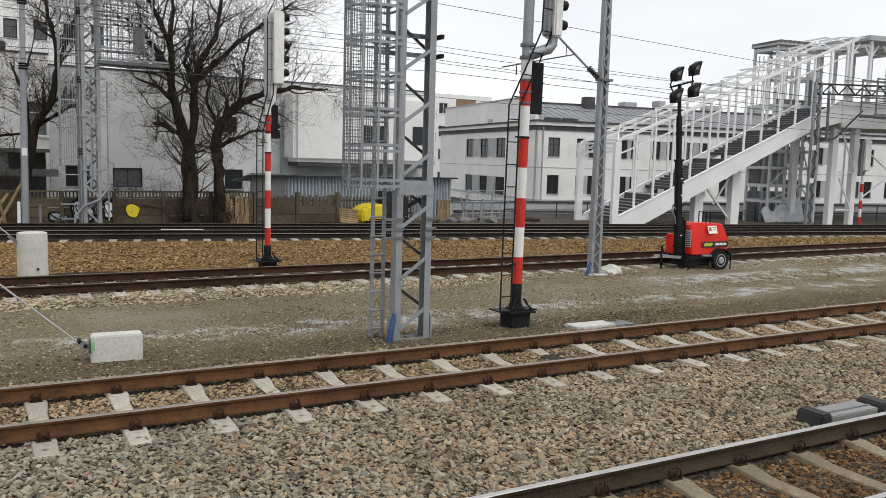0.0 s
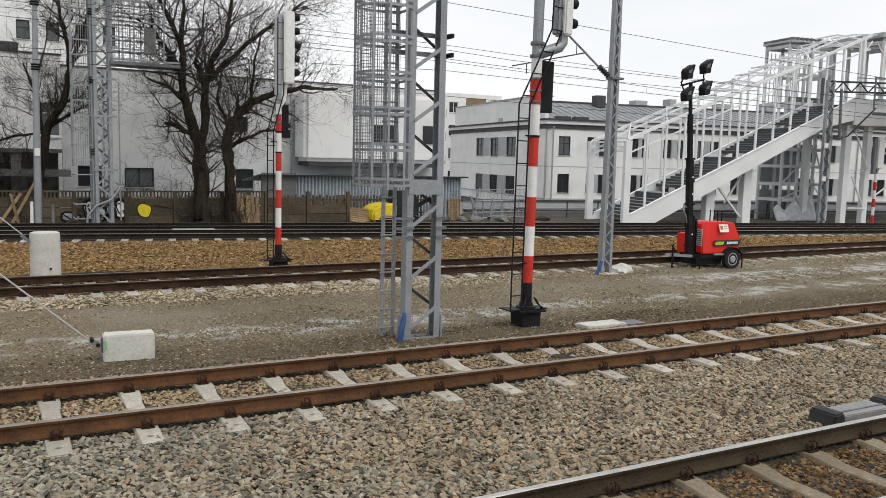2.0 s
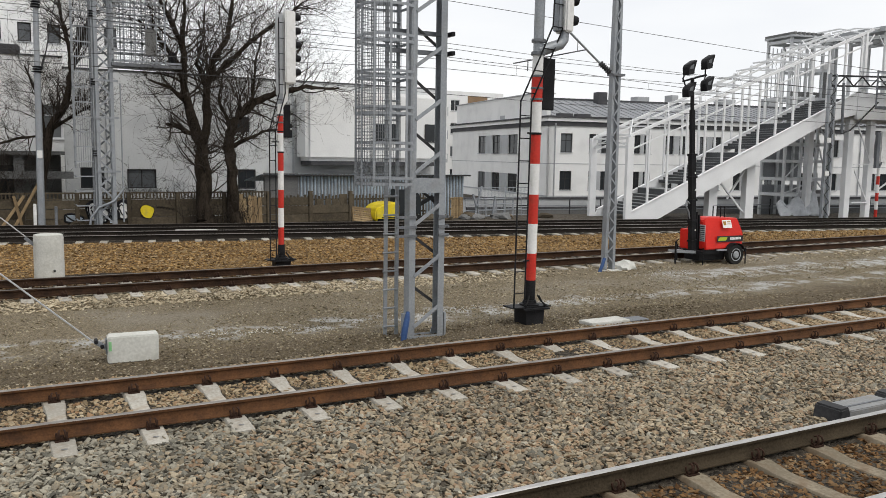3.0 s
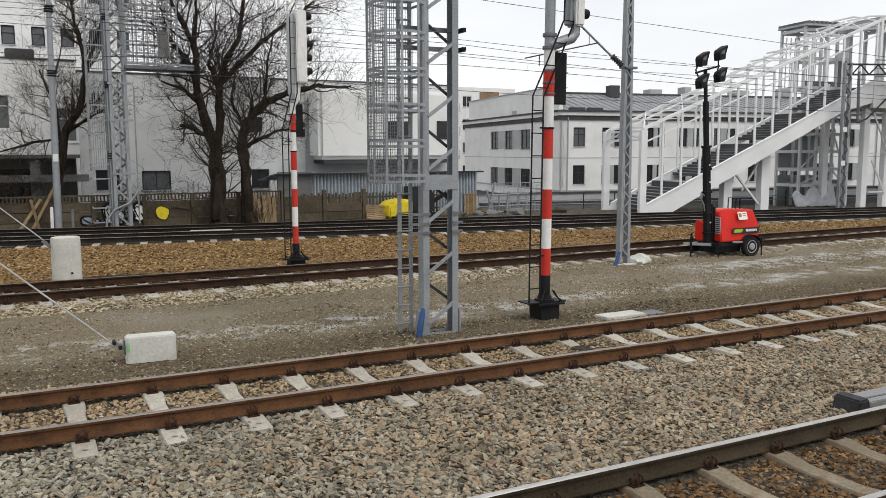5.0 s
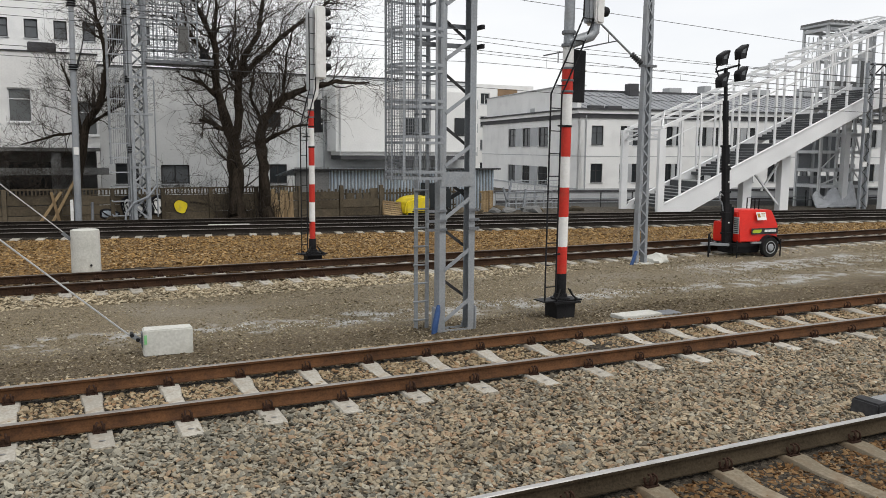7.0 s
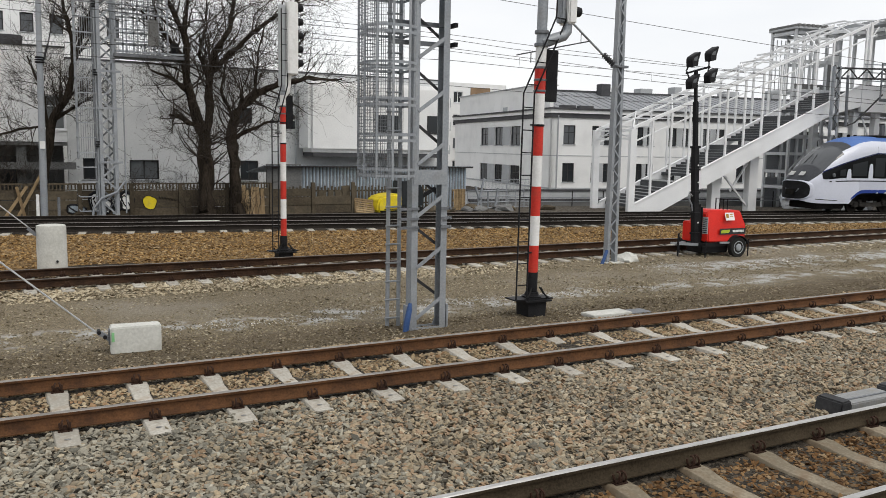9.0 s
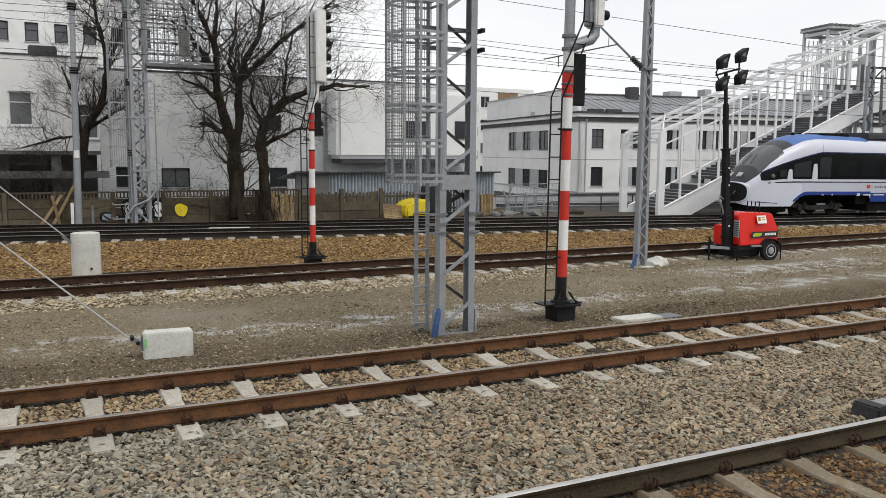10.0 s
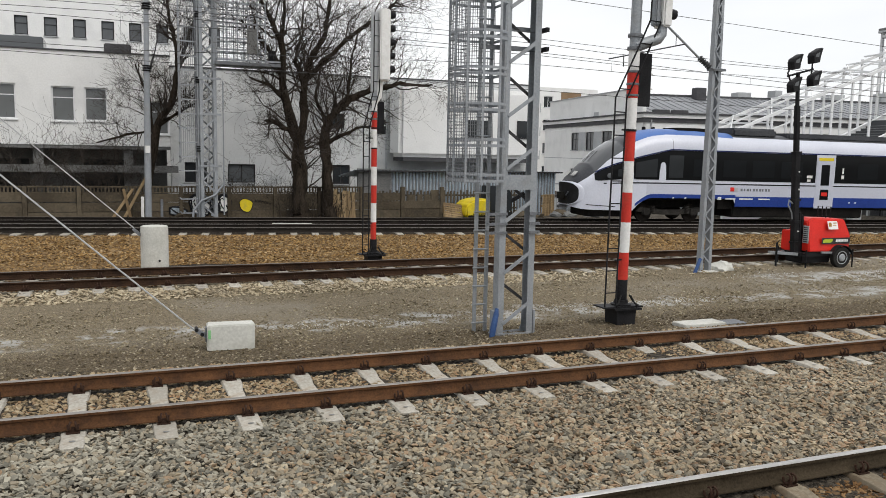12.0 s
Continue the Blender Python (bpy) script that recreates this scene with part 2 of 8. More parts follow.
def ground_z(x, y):
    near = -0.25
    bed1 = -0.235
    path = -0.275
    z = near
    z += 0.075 * smooth(y, 5.72, 5.95) * (1 - smooth(y, 7.9, 8.6))
    z += (bed1 - near) * smooth(y, 7.6, 8.6)
    z += (path - bed1) * smooth(y, 11.6, 12.2)
    z += (-0.235 - path) * smooth(y, 17.2, 17.9)
    z += (-0.42 + 0.235) * smooth(y, 20.9, 21.8)
    d = far_d(x, y)
    z += (-0.365 - z) * smooth(d, -6.5, -1.7)
    z += (-0.55 + 0.365) * smooth(d, 5.6, 7.5)
    z += (-1.30 + 0.55) * smooth(d, 12, 26)
    along = x * math.cos(radians(10)) - (y - 32.35) * math.sin(radians(10))
    z -= 0.0085 * min(max(along - 17, 0), 50) * smooth(d, 1.8, 3.4) * (1 - smooth(d, 14, 24))
    return z


def gravel_material():
    m = bpy.data.materials.new("gravel_and_grit")
    m.use_nodes = True
    n, l = m.node_tree.nodes, m.node_tree.links
    bsdf = n["Principled BSDF"]
    bsdf.inputs["Roughness"].default_value = 0.95
    bsdf.inputs["Specular IOR Level"].default_value = 0.2
    geo = n.new("ShaderNodeNewGeometry")
    sep = n.new("ShaderNodeSeparateXYZ")
    l.new(geo.outputs["Position"], sep.inputs[0])
    wob = n.new("ShaderNodeTexNoise")
    wob.inputs["Scale"].default_value, wob.inputs["Detail"].default_value = 0.9, 5
    l.new(geo.outputs["Position"], wob.inputs["Vector"])

    def math_node(op, a, b):
        k = n.new("ShaderNodeMath")
        k.operation = op
        for i, v in enumerate((a, b)):
            if isinstance(v, (int, float)):
                k.inputs[i].default_value = v
            else:
                l.new(v, k.inputs[i])
        return k.outputs[0]

    wave = math_node("MULTIPLY", math_node("SUBTRACT", wob.outputs[0], 0.5), 1.6)
    yy = math_node("ADD", sep.outputs[1], wave)
    dd = math_node("ADD", math_node("MULTIPLY", sep.outputs[0], math.sin(radians(10))), math_node("MULTIPLY", math_node("SUBTRACT", yy, 32.35), math.cos(radians(10))))

    def step(v, a, b):
        k = n.new("ShaderNodeMapRange")
        k.interpolation_type = "SMOOTHSTEP"
        k.inputs[1].default_value, k.inputs[2].default_value = a, b
        l.new(v, k.inputs[0])
        return k.outputs[0]

    def stones(scale, c0, c1, c2):
        v = n.new("ShaderNodeTexVoronoi")
        v.inputs["Scale"].default_value = scale
        l.new(geo.outputs["Position"], v.inputs["Vector"])
        r = n.new("ShaderNodeValToRGB")
        e = r.color_ramp.elements
        e[0].color, e[1].color = (*c0, 1), (*c2, 1)
        mid = e.new(0.5)
        mid.color = (*c1, 1)
        sp = n.new("ShaderNodeSeparateColor")
        l.new(v.outputs["Color"], sp.inputs[0])
        l.new(sp.outputs[0], r.inputs[0])
        return r.outputs[0], v.outputs["Distance"]

    def blend(f, a, b):
        k = n.new("ShaderNodeMixRGB")
        if isinstance(f, (int, float)):
            k.inputs[0].default_value = f
        else:
            l.new(f, k.inputs[0])
        l.new(a, k.inputs[1]), l.new(b, k.inputs[2])
        return k.outputs[0]

    # near bed is darkened to put shade into the gaps between stones
    near, near_h = stones(26, (0.018, 0.015, 0.011), (0.045, 0.037, 0.028), (0.10, 0.085, 0.065))
    grit, grit_h = stones(55, (0.085, 0.068, 0.044), (0.165, 0.135, 0.09), (0.26, 0.218, 0.152))
    bank, bank_h = stones(17, (0.046, 0.027, 0.011), (0.14, 0.084, 0.034), (0.25, 0.165, 0.075))
    soil, soil_h = stones(8, (0.040, 0.034, 0.026), (0.075, 0.064, 0.050), (0.12, 0.104, 0.082))
    tint = n.new("ShaderNodeTexNoise")
    tint.inputs["Scale"].default_value, tint.inputs["Detail"].default_value = 0.35, 6
    l.new(geo.outputs["Position"], tint.inputs["Vector"])
    pale = n.new("ShaderNodeRGB")
    pale.outputs[0].default_value = (0.30, 0.285, 0.25, 1)
    cement = n.new("ShaderNodeRGB")
    cement.outputs[0].default_value = (0.46, 0.47, 0.46, 1)
    grit = blend(math_node("MULTIPLY", step(tint.outputs[0], 0.48, 0.68), 0.3), grit, pale.outputs[0])
    # a streak of spilt lime along the path
    band = math_node("MULTIPLY", step(yy, 13.5, 14.0), math_node("SUBTRACT", 1, step(yy, 14.3, 14.9)))
    spots = n.new("ShaderNodeTexNoise")
    spots.inputs["Scale"].default_value, spots.inputs["Detail"].default_value = 2.2, 8
    l.new(geo.outputs["Position"], spots.inputs["Vector"])
    lime = math_node("MULTIPLY", band, step(spots.outputs[0], 0.45, 0.62))
    grit = blend(math_node("MULTIPLY", lime, 0.7), grit, cement.outputs[0])
    band2 = math_node("MULTIPLY", math_node("MULTIPLY", step(yy, 15.2, 15.8), math_node("SUBTRACT", 1, step(yy, 16.6, 17.2))), step(sep.outputs[0], 14.5, 17))
    grit = blend(math_node("MULTIPLY", math_node("MULTIPLY", band2, step(spots.outputs[0], 0.42, 0.6)), 0.75), grit, cement.outputs[0])
    damp, damp_h = stones(55, (0.045, 0.034, 0.021), (0.095, 0.074, 0.047), (0.165, 0.133, 0.09))
    grit = blend(step(yy, 12.5, 14.1), damp, grit)
    c = blend(step(yy, 11.5, 12.1), near, grit)
    c = blend(step(yy, 19.6, 21.4), c, bank)
    oily, oily_h = stones(17, (0.012, 0.010, 0.008), (0.035, 0.028, 0.021), (0.075, 0.06, 0.045))
    c = blend(step(dd, -1.35, -0.75), c, oily)
    c = blend(step(dd, 5.4, 7.0), c, soil)
    l.new(c, bsdf.inputs["Base Color"])
    hh = n.new("ShaderNodeMath")
    hh.operation = "ADD"
    l.new(near_h, hh.inputs[0]), l.new(grit_h, hh.inputs[1])
    bp = n.new("ShaderNodeBump")
    bp.inputs["Strength"].default_value, bp.inputs["Distance"].default_value = 0.7, 0.02
    bp.invert = True
    l.new(hh.outputs[0], bp.inputs["Height"]), l.new(bp.outputs[0], bsdf.inputs["Normal"])
    return m


def build_ground():
    xs = [-2500, -600, -150, -60] + [-30 + 2 * i for i in range(66)] + [130, 200, 600, 2500]
    ys = [-2500, -600, -100, -20, 0] + [1 + 0.5 * i for i in range(43)] + [22.5 + 0.75 * i for i in range(60)] + [72, 90, 130, 250, 700, 2500]
    vs = [(x, y, ground_z(x, y) + 0.03 * noise.noise((x * 0.7, y * 0.9, 0))) for y in ys for x in xs]
    w = len(xs)
    fs = [(j * w + i, j * w + i + 1, (j + 1) * w + i + 1, (j + 1) * w + i) for j in range(len(ys) - 1) for i in range(w - 1)]
    me = bpy.data.meshes.new("ground")
    me.from_pydata(vs, [], fs)
    me.materials.append(gravel_material())
    for p in me.polygons:
        p.use_smooth = True
    tagged(new("ground", me), "grey-brown gravel and trodden grit of a rail yard", "ground", kind="structure")


build_ground()

# ---- tracks ----
RAIL = [(-0.075, -0.172), (0.075, -0.172), (0.075, -0.160), (0.022, -0.142), (0.009, -0.125), (0.009, -0.048), (0.033, -0.036), (0.036, -0.008), (0.028, 0.0),
        (-0.028, 0.0), (-0.036, -0.008), (-0.033, -0.036), (-0.009, -0.048), (-0.009, -0.125), (-0.022, -0.142), (-0.075, -0.160)]


def rail_mesh(length, web, top):
    bm = bmesh.new()
    n = len(RAIL)
    a = [bm.verts.new((0, y, z)) for y, z in RAIL]
    b = [bm.verts.new((length, y, z)) for y, z in RAIL]
    for i in range(n):
        f = bm.faces.new((a[i], a[(i + 1) % n], b[(i + 1) % n], b[i]))
        f.material_index = 1 if i in (7, 8, 9) else 0
    bm.faces.new(a), bm.faces.new(b)
    bmesh.ops.recalc_face_normals(bm, faces=bm.faces[:])
    return mesh_of("rail", bm, web, top)


def sleeper_mesh(material):
    """A concrete sleeper, lower and slimmer in the middle, raised under the rails."""
    bm = bmesh.new()
    rows = [(-1.30, 0.115, -0.205), (-1.27, 0.12, -0.198), (-0.95, 0.125, -0.190), (-0.55, 0.125, -0.188), (-0.30, 0.105, -0.222), (0.30, 0.105, -0.222),
            (0.55, 0.125, -0.188), (0.95, 0.125, -0.190), (1.27, 0.12, -0.198), (1.30, 0.115, -0.205)]
    rings = [[bm.verts.new((sx * (w + dx), y, z)) for sx, dx, z in ((-1, 0.03, -0.40), (-1, 0.0, t - 0.012), (-1, -0.012, t), (1, -0.012, t), (1, 0.0, t - 0.012), (1, 0.03, -0.40))] for y, w, t in rows]
    for r0, r1 in zip(rings, rings[1:]):
        for k in range(5):
            bm.faces.new((r0[k], r0[k + 1], r1[k + 1], r1[k]))
    bm.faces.new(rings[0]), bm.faces.new(rings[-1][::-1])
    bmesh.ops.recalc_face_normals(bm, faces=bm.faces[:])
    # a dark dimple near each end
    for y in (-1.12, 1.12):
        ring = [bm.verts.new((0.035 * math.cos(a), y + 0.022 * math.sin(a), -0.1895)) for a in [math.tau * k / 10 for k in range(10)]]
        bm.faces.new(ring).material_index = 1
    return mesh_of("sleeper", bm, material, M["dark_wall"])


def clip_mesh():
    """A sprung rail clip: two steel coils on a bolted plate."""
    bm = bmesh.new()
    bm_box(bm, -0.07, 0.07, -0.135, -0.062, -0.192, -0.172)
    for sx in (-1, 1):
        ring = [(sx * (0.022 + 0.004 * k), -0.105 - 0.038 * math.sin(a), -0.118 + 0.048 * math.cos(a)) for k, a in enumerate([math.tau * q / 9 - 0.6 for q in range(9)])]
        bm_tube(bm, ring, 0.012, 5)
    bm_tube(bm, [(-0.06, -0.10, -0.165), (0.06, -0.10, -0.165)], 0.016, 6)
    bm_tube(bm, [(0, -0.1, -0.172), (0, -0.1, -0.125)], [0.026, 0.02], 6)
    return mesh_of("rail_clip", bm, M["clip"])


SLEEPER, CLIP = sleeper_mesh(M["sleeper"]), clip_mesh()
OLD_SLEEPER = sleeper_mesh(M["old_sleeper"])


def lay_track(at, x0, x1, first, step, web, top, label, seen, clips, sleeper=None):
    tr = thing("railway_track", at, label, "railway track", "tracks")
    me = rail_mesh(x1 - x0, web, top)
    for y in (-0.753, 0.753):
        part("rail", me, None, tr, at=pose(x0, y, 0))
    k = 0
    while first + k * step < seen[1]:
        x = first + k * step
        k += 1
        if x < seen[0]:
            continue
        part("sleeper", sleeper or SLEEPER, None, tr, at=pose(x, random.uniform(-0.02, 0.02), random.uniform(-0.004, 0.004), 0, 0, random.uniform(-0.6, 0.6)))
        if clips[0] <= x <= clips[1]:
            for y in (-0.753, 0.753):
                part("rail_clip", CLIP, None, tr, at=pose(x, y, 0))
                part("rail_clip", CLIP, None, tr, at=pose(x, y, 0, 0, 0, 180))
    return tr


lay_track(pose(0, 4.93, 0), -80, 140, 0.30, 0.915, M["rust_dark"], M["rail_top"], "running track with worn shiny rails on concrete sleepers in gravel", (-3, 26), (-1, 16), OLD_SLEEPER)
lay_track(pose(0, 10.07, 0), -80, 140, -3.24, 0.915, M["rust"], M["rail_dull"], "rusty siding track with red-brown rails on concrete sleepers", (-4, 60), (-2, 30))
lay_track(pose(0, 19.45, 0), -80, 140, -3.2, 0.70, M["rust_mid"], M["rail_brown"], "dark rusty track on concrete sleepers beside a gravel path", (-6, 60), (-2, 6))
lay_track(FAR @ pose(0, 0, -0.13), -80, 160, -9.6, 0.80, M["soot"], M["rail_dull"], "main line track with dark rails on an orange-brown gravel bank", (-9, 70), (0, 0))
lay_track(FAR @ pose(0, 3.8, -0.19), -80, 16.98, -9.6, 0.80, M["soot"], M["rail_brown"], "far main line track with dark rails beside the fence", (-9, 16.8), (0, 0))
lay_track(BEND @ pose(0, 0, -0.19), 0, 143, 0.4, 0.80, M["soot"], M["rail_brown"], "far main line track on which the train runs", (0, 53), (0, 0))


# ---- things beside the near tracks ----
def anchor_block(x, y, w, d, z1, at_label):
    ob = thing("concrete_anchor_block", pose(x, y, -0.285, 0, 0, -3), at_label, "concrete block", "guy anchors")
    bm = box_bm(-w / 2, w / 2, -d / 2, d / 2, 0, z1 + 0.285, 0.018)
    part("block", bm, M["concrete"], ob)
    bm = bmesh.new()
    bm_box(bm, -w / 2 - 0.02, -w / 2 + 0.002, -0.09, 0.09, 0.14, 0.36)
    part("anchor_plate", bm, M["galv_dark"], ob)
    bm = bmesh.new()
    for s in (-0.035, 0.035):
        bm_bar(bm, (-w / 2 - 0.01, s, 0.22), (-w / 2 - 0.16, s, 0.33), 0.016, 0.06)
    bm_tube(bm, [(-w / 2 - 0.13, -0.06, 0.315), (-w / 2 - 0.13, 0.06, 0.315)], 0.018, 8)
    part("shackle", bm, M["galv"], ob)
    for dx, dz in ((0.07, 0.26), (0.15, 0.335)):
        bm = bmesh.new()
        bm_tube(bm, [(-w / 2 - dx, -0.085, dz), (-w / 2 - dx, 0.085, dz)], 0.03, 8)
        part("bolt", bm, M["black"], ob)
    return ob


anchor_block(1.605, 12.86, 0.72, 0.30, 0.125, "pale concrete anchor block with a steel shackle on the gravel")
bm = bmesh.new()
bm_box(bm, 1.25, 1.29, 12.70, 12.704, -0.08, 0.06)
paint = mat("green_paint_mark", (0.16, 0.42, 0.18), (0.26, 0.52, 0.26), 0.7)
part("paint_mark", mesh_of("paint_mark", bm, paint), None, bpy.data.objects["concrete_anchor_block"]).matrix_parent_inverse = bpy.data.objects["concrete_anchor_block"].matrix_basis.inverted()


def round_anchor():
    ob = thing("concrete_anchor_post", pose(0.89, 22.4, -0.42), "stout pale round concrete anchor standing on the bank", "concrete block", "guy anchors")
    bm = bmesh.new()
    bm_lathe(bm, [(0.355, 0), (0.35, 0.1), (0.345, 1.1), (0.335, 1.19), (0.31, 1.2)], 10)
    part("block", bm, M["concrete"], ob)
    bm = bmesh.new()
    bm_tube(bm, [(0.1, -0.345, 0.32), (0.1, -0.37, 0.32)], 0.03, 8)
    part("plug", bm, M["black"], ob, "dark round plug")
    bm = bmesh.new()
    bm_bar(bm, (-0.33, 0, 0.95), (-0.52, 0, 1.13), 0.05, 0.08)
    part("shackle", bm, M["galv_dark"], ob)


round_anchor()


def soot_patch():
    """Dark oily gravel beside the round anchor, one thin uneven sheet on the bank."""
    bm = bmesh.new()
    n, m = 26, 12
    grid = [[bm.verts.new((x, y, ground_z(x, y) + 0.02 + 0.03 * noise.noise((x * 0.7, y * 0.9, 0)))) for x in [0.3 + 3.4 * i / n for i in range(n + 1)]] for y in [21.7 + 1.7 * j / m for j in range(m + 1)]]
    for j in range(m):
        for i in range(n):
            u, v = (i + 0.5) / n * 2 - 1, (j + 0.5) / m * 2 - 1
            if u * u + v * v + 0.5 * noise.noise((i * 0.5, j * 0.7, 3)) < 0.8:
                bm.faces.new((grid[j][i], grid[j][i + 1], grid[j + 1][i + 1], grid[j + 1][i]))
    bmesh.ops.delete(bm, geom=[v for v in bm.verts if not v.link_faces], context="VERTS")
    o = new("oily_soil", mesh_of("oily_soil", bm, mat("oily_soil", (0.012, 0.010, 0.008), (0.050, 0.040, 0.030), 0.95, 0, 2, 22, 0.8)))
    tagged(o, "dark oily soil beside a round concrete anchor", "soil", kind="stuff")


soot_patch()


def wire(name, a, b, r, sag, label, m="wire", n=14, group=""):
    a, b = Vector(a), Vector(b)
    bm = bmesh.new()
    pts = [a.lerp(b, i / n) - Vector((0, 0, sag * 4 * (i / n) * (1 - i / n))) for i in range(n + 1)]
    bm_tube(bm, pts, r, 5)
    return tagged(new(name, mesh_of(name, bm, M[m])), label, "wire", group)


wire("guy_rod", (1.07, 12.92, 0.03), (-8.05, 12.92, 8.52), 0.013, 0.02, "taut grey steel guy rod rising from a concrete block", "zinc_rod")
wire("guy_rod", (0.40, 22.40, 0.72), (-8.05, 22.40, 8.52), 0.015, 0.02, "taut grey steel guy rod rising from a round anchor", "zinc_rod")


def lattice_leg_tower():
    """One leg of a signal gantry: two channels laced on both faces, a caged ladder at its side."""
    ob = thing("gantry_tower", pose(6.36, 12.52, -0.3), "tall grey galvanised lattice tower with a caged ladder", "lattice tower")
    top = 9.2
    for side, x in ((-1, -0.285), (1, 0.275)):
        bm = bmesh.new()
        f = -side
        bm_column(bm, [(x + q * f, y) for q, y in ((-0.058, -0.10), (0.058, -0.10), (0.058, -0.088), (-0.046, -0.088), (-0.046, 0.088), (0.058, 0.088), (0.058, 0.10), (-0.058, 0.10))], 0, top)
        part("column", bm, M["galv"], ob)
    for k in range(10):
        bm = bmesh.new()
        bm_bar(bm, (-0.25, -0.107, 0.22 + 0.885 * k), (0.23, -0.107, 0.56 + 0.885 * k), 0.012, 0.062)
        part("lacing_bar", bm, M["galv"], ob)
        # rear bars darker than the front ones: shade put into their colour
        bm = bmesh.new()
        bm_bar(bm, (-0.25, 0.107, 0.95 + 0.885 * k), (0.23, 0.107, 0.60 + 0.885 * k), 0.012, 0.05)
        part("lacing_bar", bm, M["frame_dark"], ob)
    for z0, z1 in ((0.0, 0.06), (2.53, 2.78)):
        for y in (-0.113, 0.105):
            bm = bmesh.new()
            bm_box(bm, -0.325, 0.315, y, y + 0.008, z0, z1)
            part("batten_plate", bm, M["galv"], ob)
    for z in (4.88, 5.2):
        bm = bmesh.new()
        bm_box(bm, -0.70, 0.42, 0.115, 0.125, z - 0.02, z + 0.06)
        bm_box(bm, -0.70, 0.42, 0.06, 0.115, z - 0.02, z - 0.01)
        part("bracket_arm", bm, M["galv_dark"], ob)
        bm = bmesh.new()
        bm_box(bm, 0.40, 0.46, -0.14, 0.14, z - 0.02, z + 0.05)
        part("clamp", bm, M["black"], ob)
    for z in (1.78, 1.93, 2.10):
        bm = bmesh.new()
        bm_box(bm, -0.60, -0.22, -0.135, -0.115, z, z + 0.045)
        part("ladder_bracket", bm, M["galv_dark"], ob)
        bm = bmesh.new()
        bm_box(bm, 0.20, 0.40, -0.14, -0.115, z, z + 0.05)
        bm_tube(bm, [(0.37, -0.17, z + 0.025), (0.37, 0.16, z + 0.025)], 0.02, 6)
        part("clamp", bm, M["galv_dark"], ob)
    for x in (-0.29, 0.29):
        bm = bmesh.new()
        bm_prism(bm, [(x - 0.12, -0.02), (x + 0.12, -0.02), (x + 0.10, 0.03), (x + 0.02, 0.22), (x - 0.02, 0.22), (x - 0.10, 0.03)], 0.137, 0.15)
        bm_box(bm, x - 0.13, x + 0.13, -0.136, 0.136, -0.02, 0.012)
        part("base_plate", bm, M["galv"], ob)
    for x in (-0.365, 0.36):
        part("foot_plate", box_bm(x - 0.02, x + 0.02, -0.12, 0.12, 0.0, 0.44, 0.006), M["galv"], ob)
    # ladder with steps to one side
    lad = thing("caged_ladder", pose(5.88, 12.86, -0.3), "grey steel ladder with safety hoops and wire mesh", "ladder")
    for x in (-0.105, 0.105):
        bm = bmesh.new()
        bm_box(bm, x - 0.03, x + 0.03, -0.02, 0.02, 0.02, 9.2)
        part("stile", bm, M["galv"], lad)
    z = 0.18
    while z < 9:
        bm = bmesh.new()
        bm_tube(bm, [(-0.17, -0.035, z), (0.105, -0.035, z)], 0.017, 6)
        part("rung", bm, M["galv"], lad)
        z += 0.325
    for z in (2.66, 3.24, 3.82, 4.40, 4.98, 5.56, 6.14, 6.72):
        for dz in (0, 0.10):
            outer = [(0.14, 0.02), (0.14, -0.55), (-0.05, -0.68), (-0.35, -0.70), (-0.58, -0.58), (-0.68, -0.30), (-0.66, 0.02), (-0.30, 0.10)]
            bm = bmesh.new()
            rows = [[bm.verts.new((x * k, -0.3 + (y + 0.3) * k, z + dz + h)) for x, y in outer] for k, h in ((1.0, 0.0), (1.0, 0.045), (0.985, 0.045), (0.985, 0.0))]
            for i in range(8):
                j = (i + 1) % 8
                for r in range(4):
                    bm.faces.new((rows[r][i], rows[r][j], rows[(r + 1) % 4][j], rows[(r + 1) % 4][i]))
            bmesh.ops.recalc_face_normals(bm, faces=bm.faces[:])
            part("safety_hoop", bm, M["galv"], lad)
    ring = [(0.14, -0.55), (-0.05, -0.68), (-0.35, -0.70), (-0.58, -0.58), (-0.68, -0.30), (-0.66, 0.02), (-0.30, 0.10)]
    for x, y in ring:
        bm = bmesh.new()
        bm_box(bm, x - 0.02, x + 0.02, y - 0.004, y + 0.004, 2.62, 9.0)
        part("cage_bar", bm, M["galv"], lad)
    bm = bmesh.new()
    for (x0, y0), (x1, y1) in zip(ring[2:], ring[3:]):
        n = max(2, int(math.hypot(x1 - x0, y1 - y0) / 0.055))
        for i in range(n):
            f = i / n
            bm_bar(bm, (x0 + (x1 - x0) * f, y0 + (y1 - y0) * f, 2.65), (x0 + (x1 - x0) * f, y0 + (y1 - y0) * f, 8.8), 0.006)
        z = 2.66
        while z < 8.8:
            bm_bar(bm, (x0, y0, z), (x1, y1, z), 0.006)
            z += 0.055
    for i in range(14):
        x = -0.35 + i * 0.04
        bm_bar(bm, (x, 0.09 - i * 0.005, 2.65), (x, 0.09 - i * 0.005, 8.8), 0.006)
    part("wire_mesh", bm, M["galv_dark"], lad, "fine dark wire mesh")
    pipe = thing("cable_duct", pose(5.94, 12.36, -0.33), "short blue plastic cable duct at the foot of a tower", "pipe")
    bm = bmesh.new()
    bm_tube(bm, [(-0.05, 0, 0), (-0.02, 0, 0.22), (0.03, 0.02, 0.42), (0.06, 0.05, 0.53)], [0.05, 0.055, 0.05, 0.03], 10)
    part("duct", bm, M["blue"], pipe)


lattice_leg_tower()


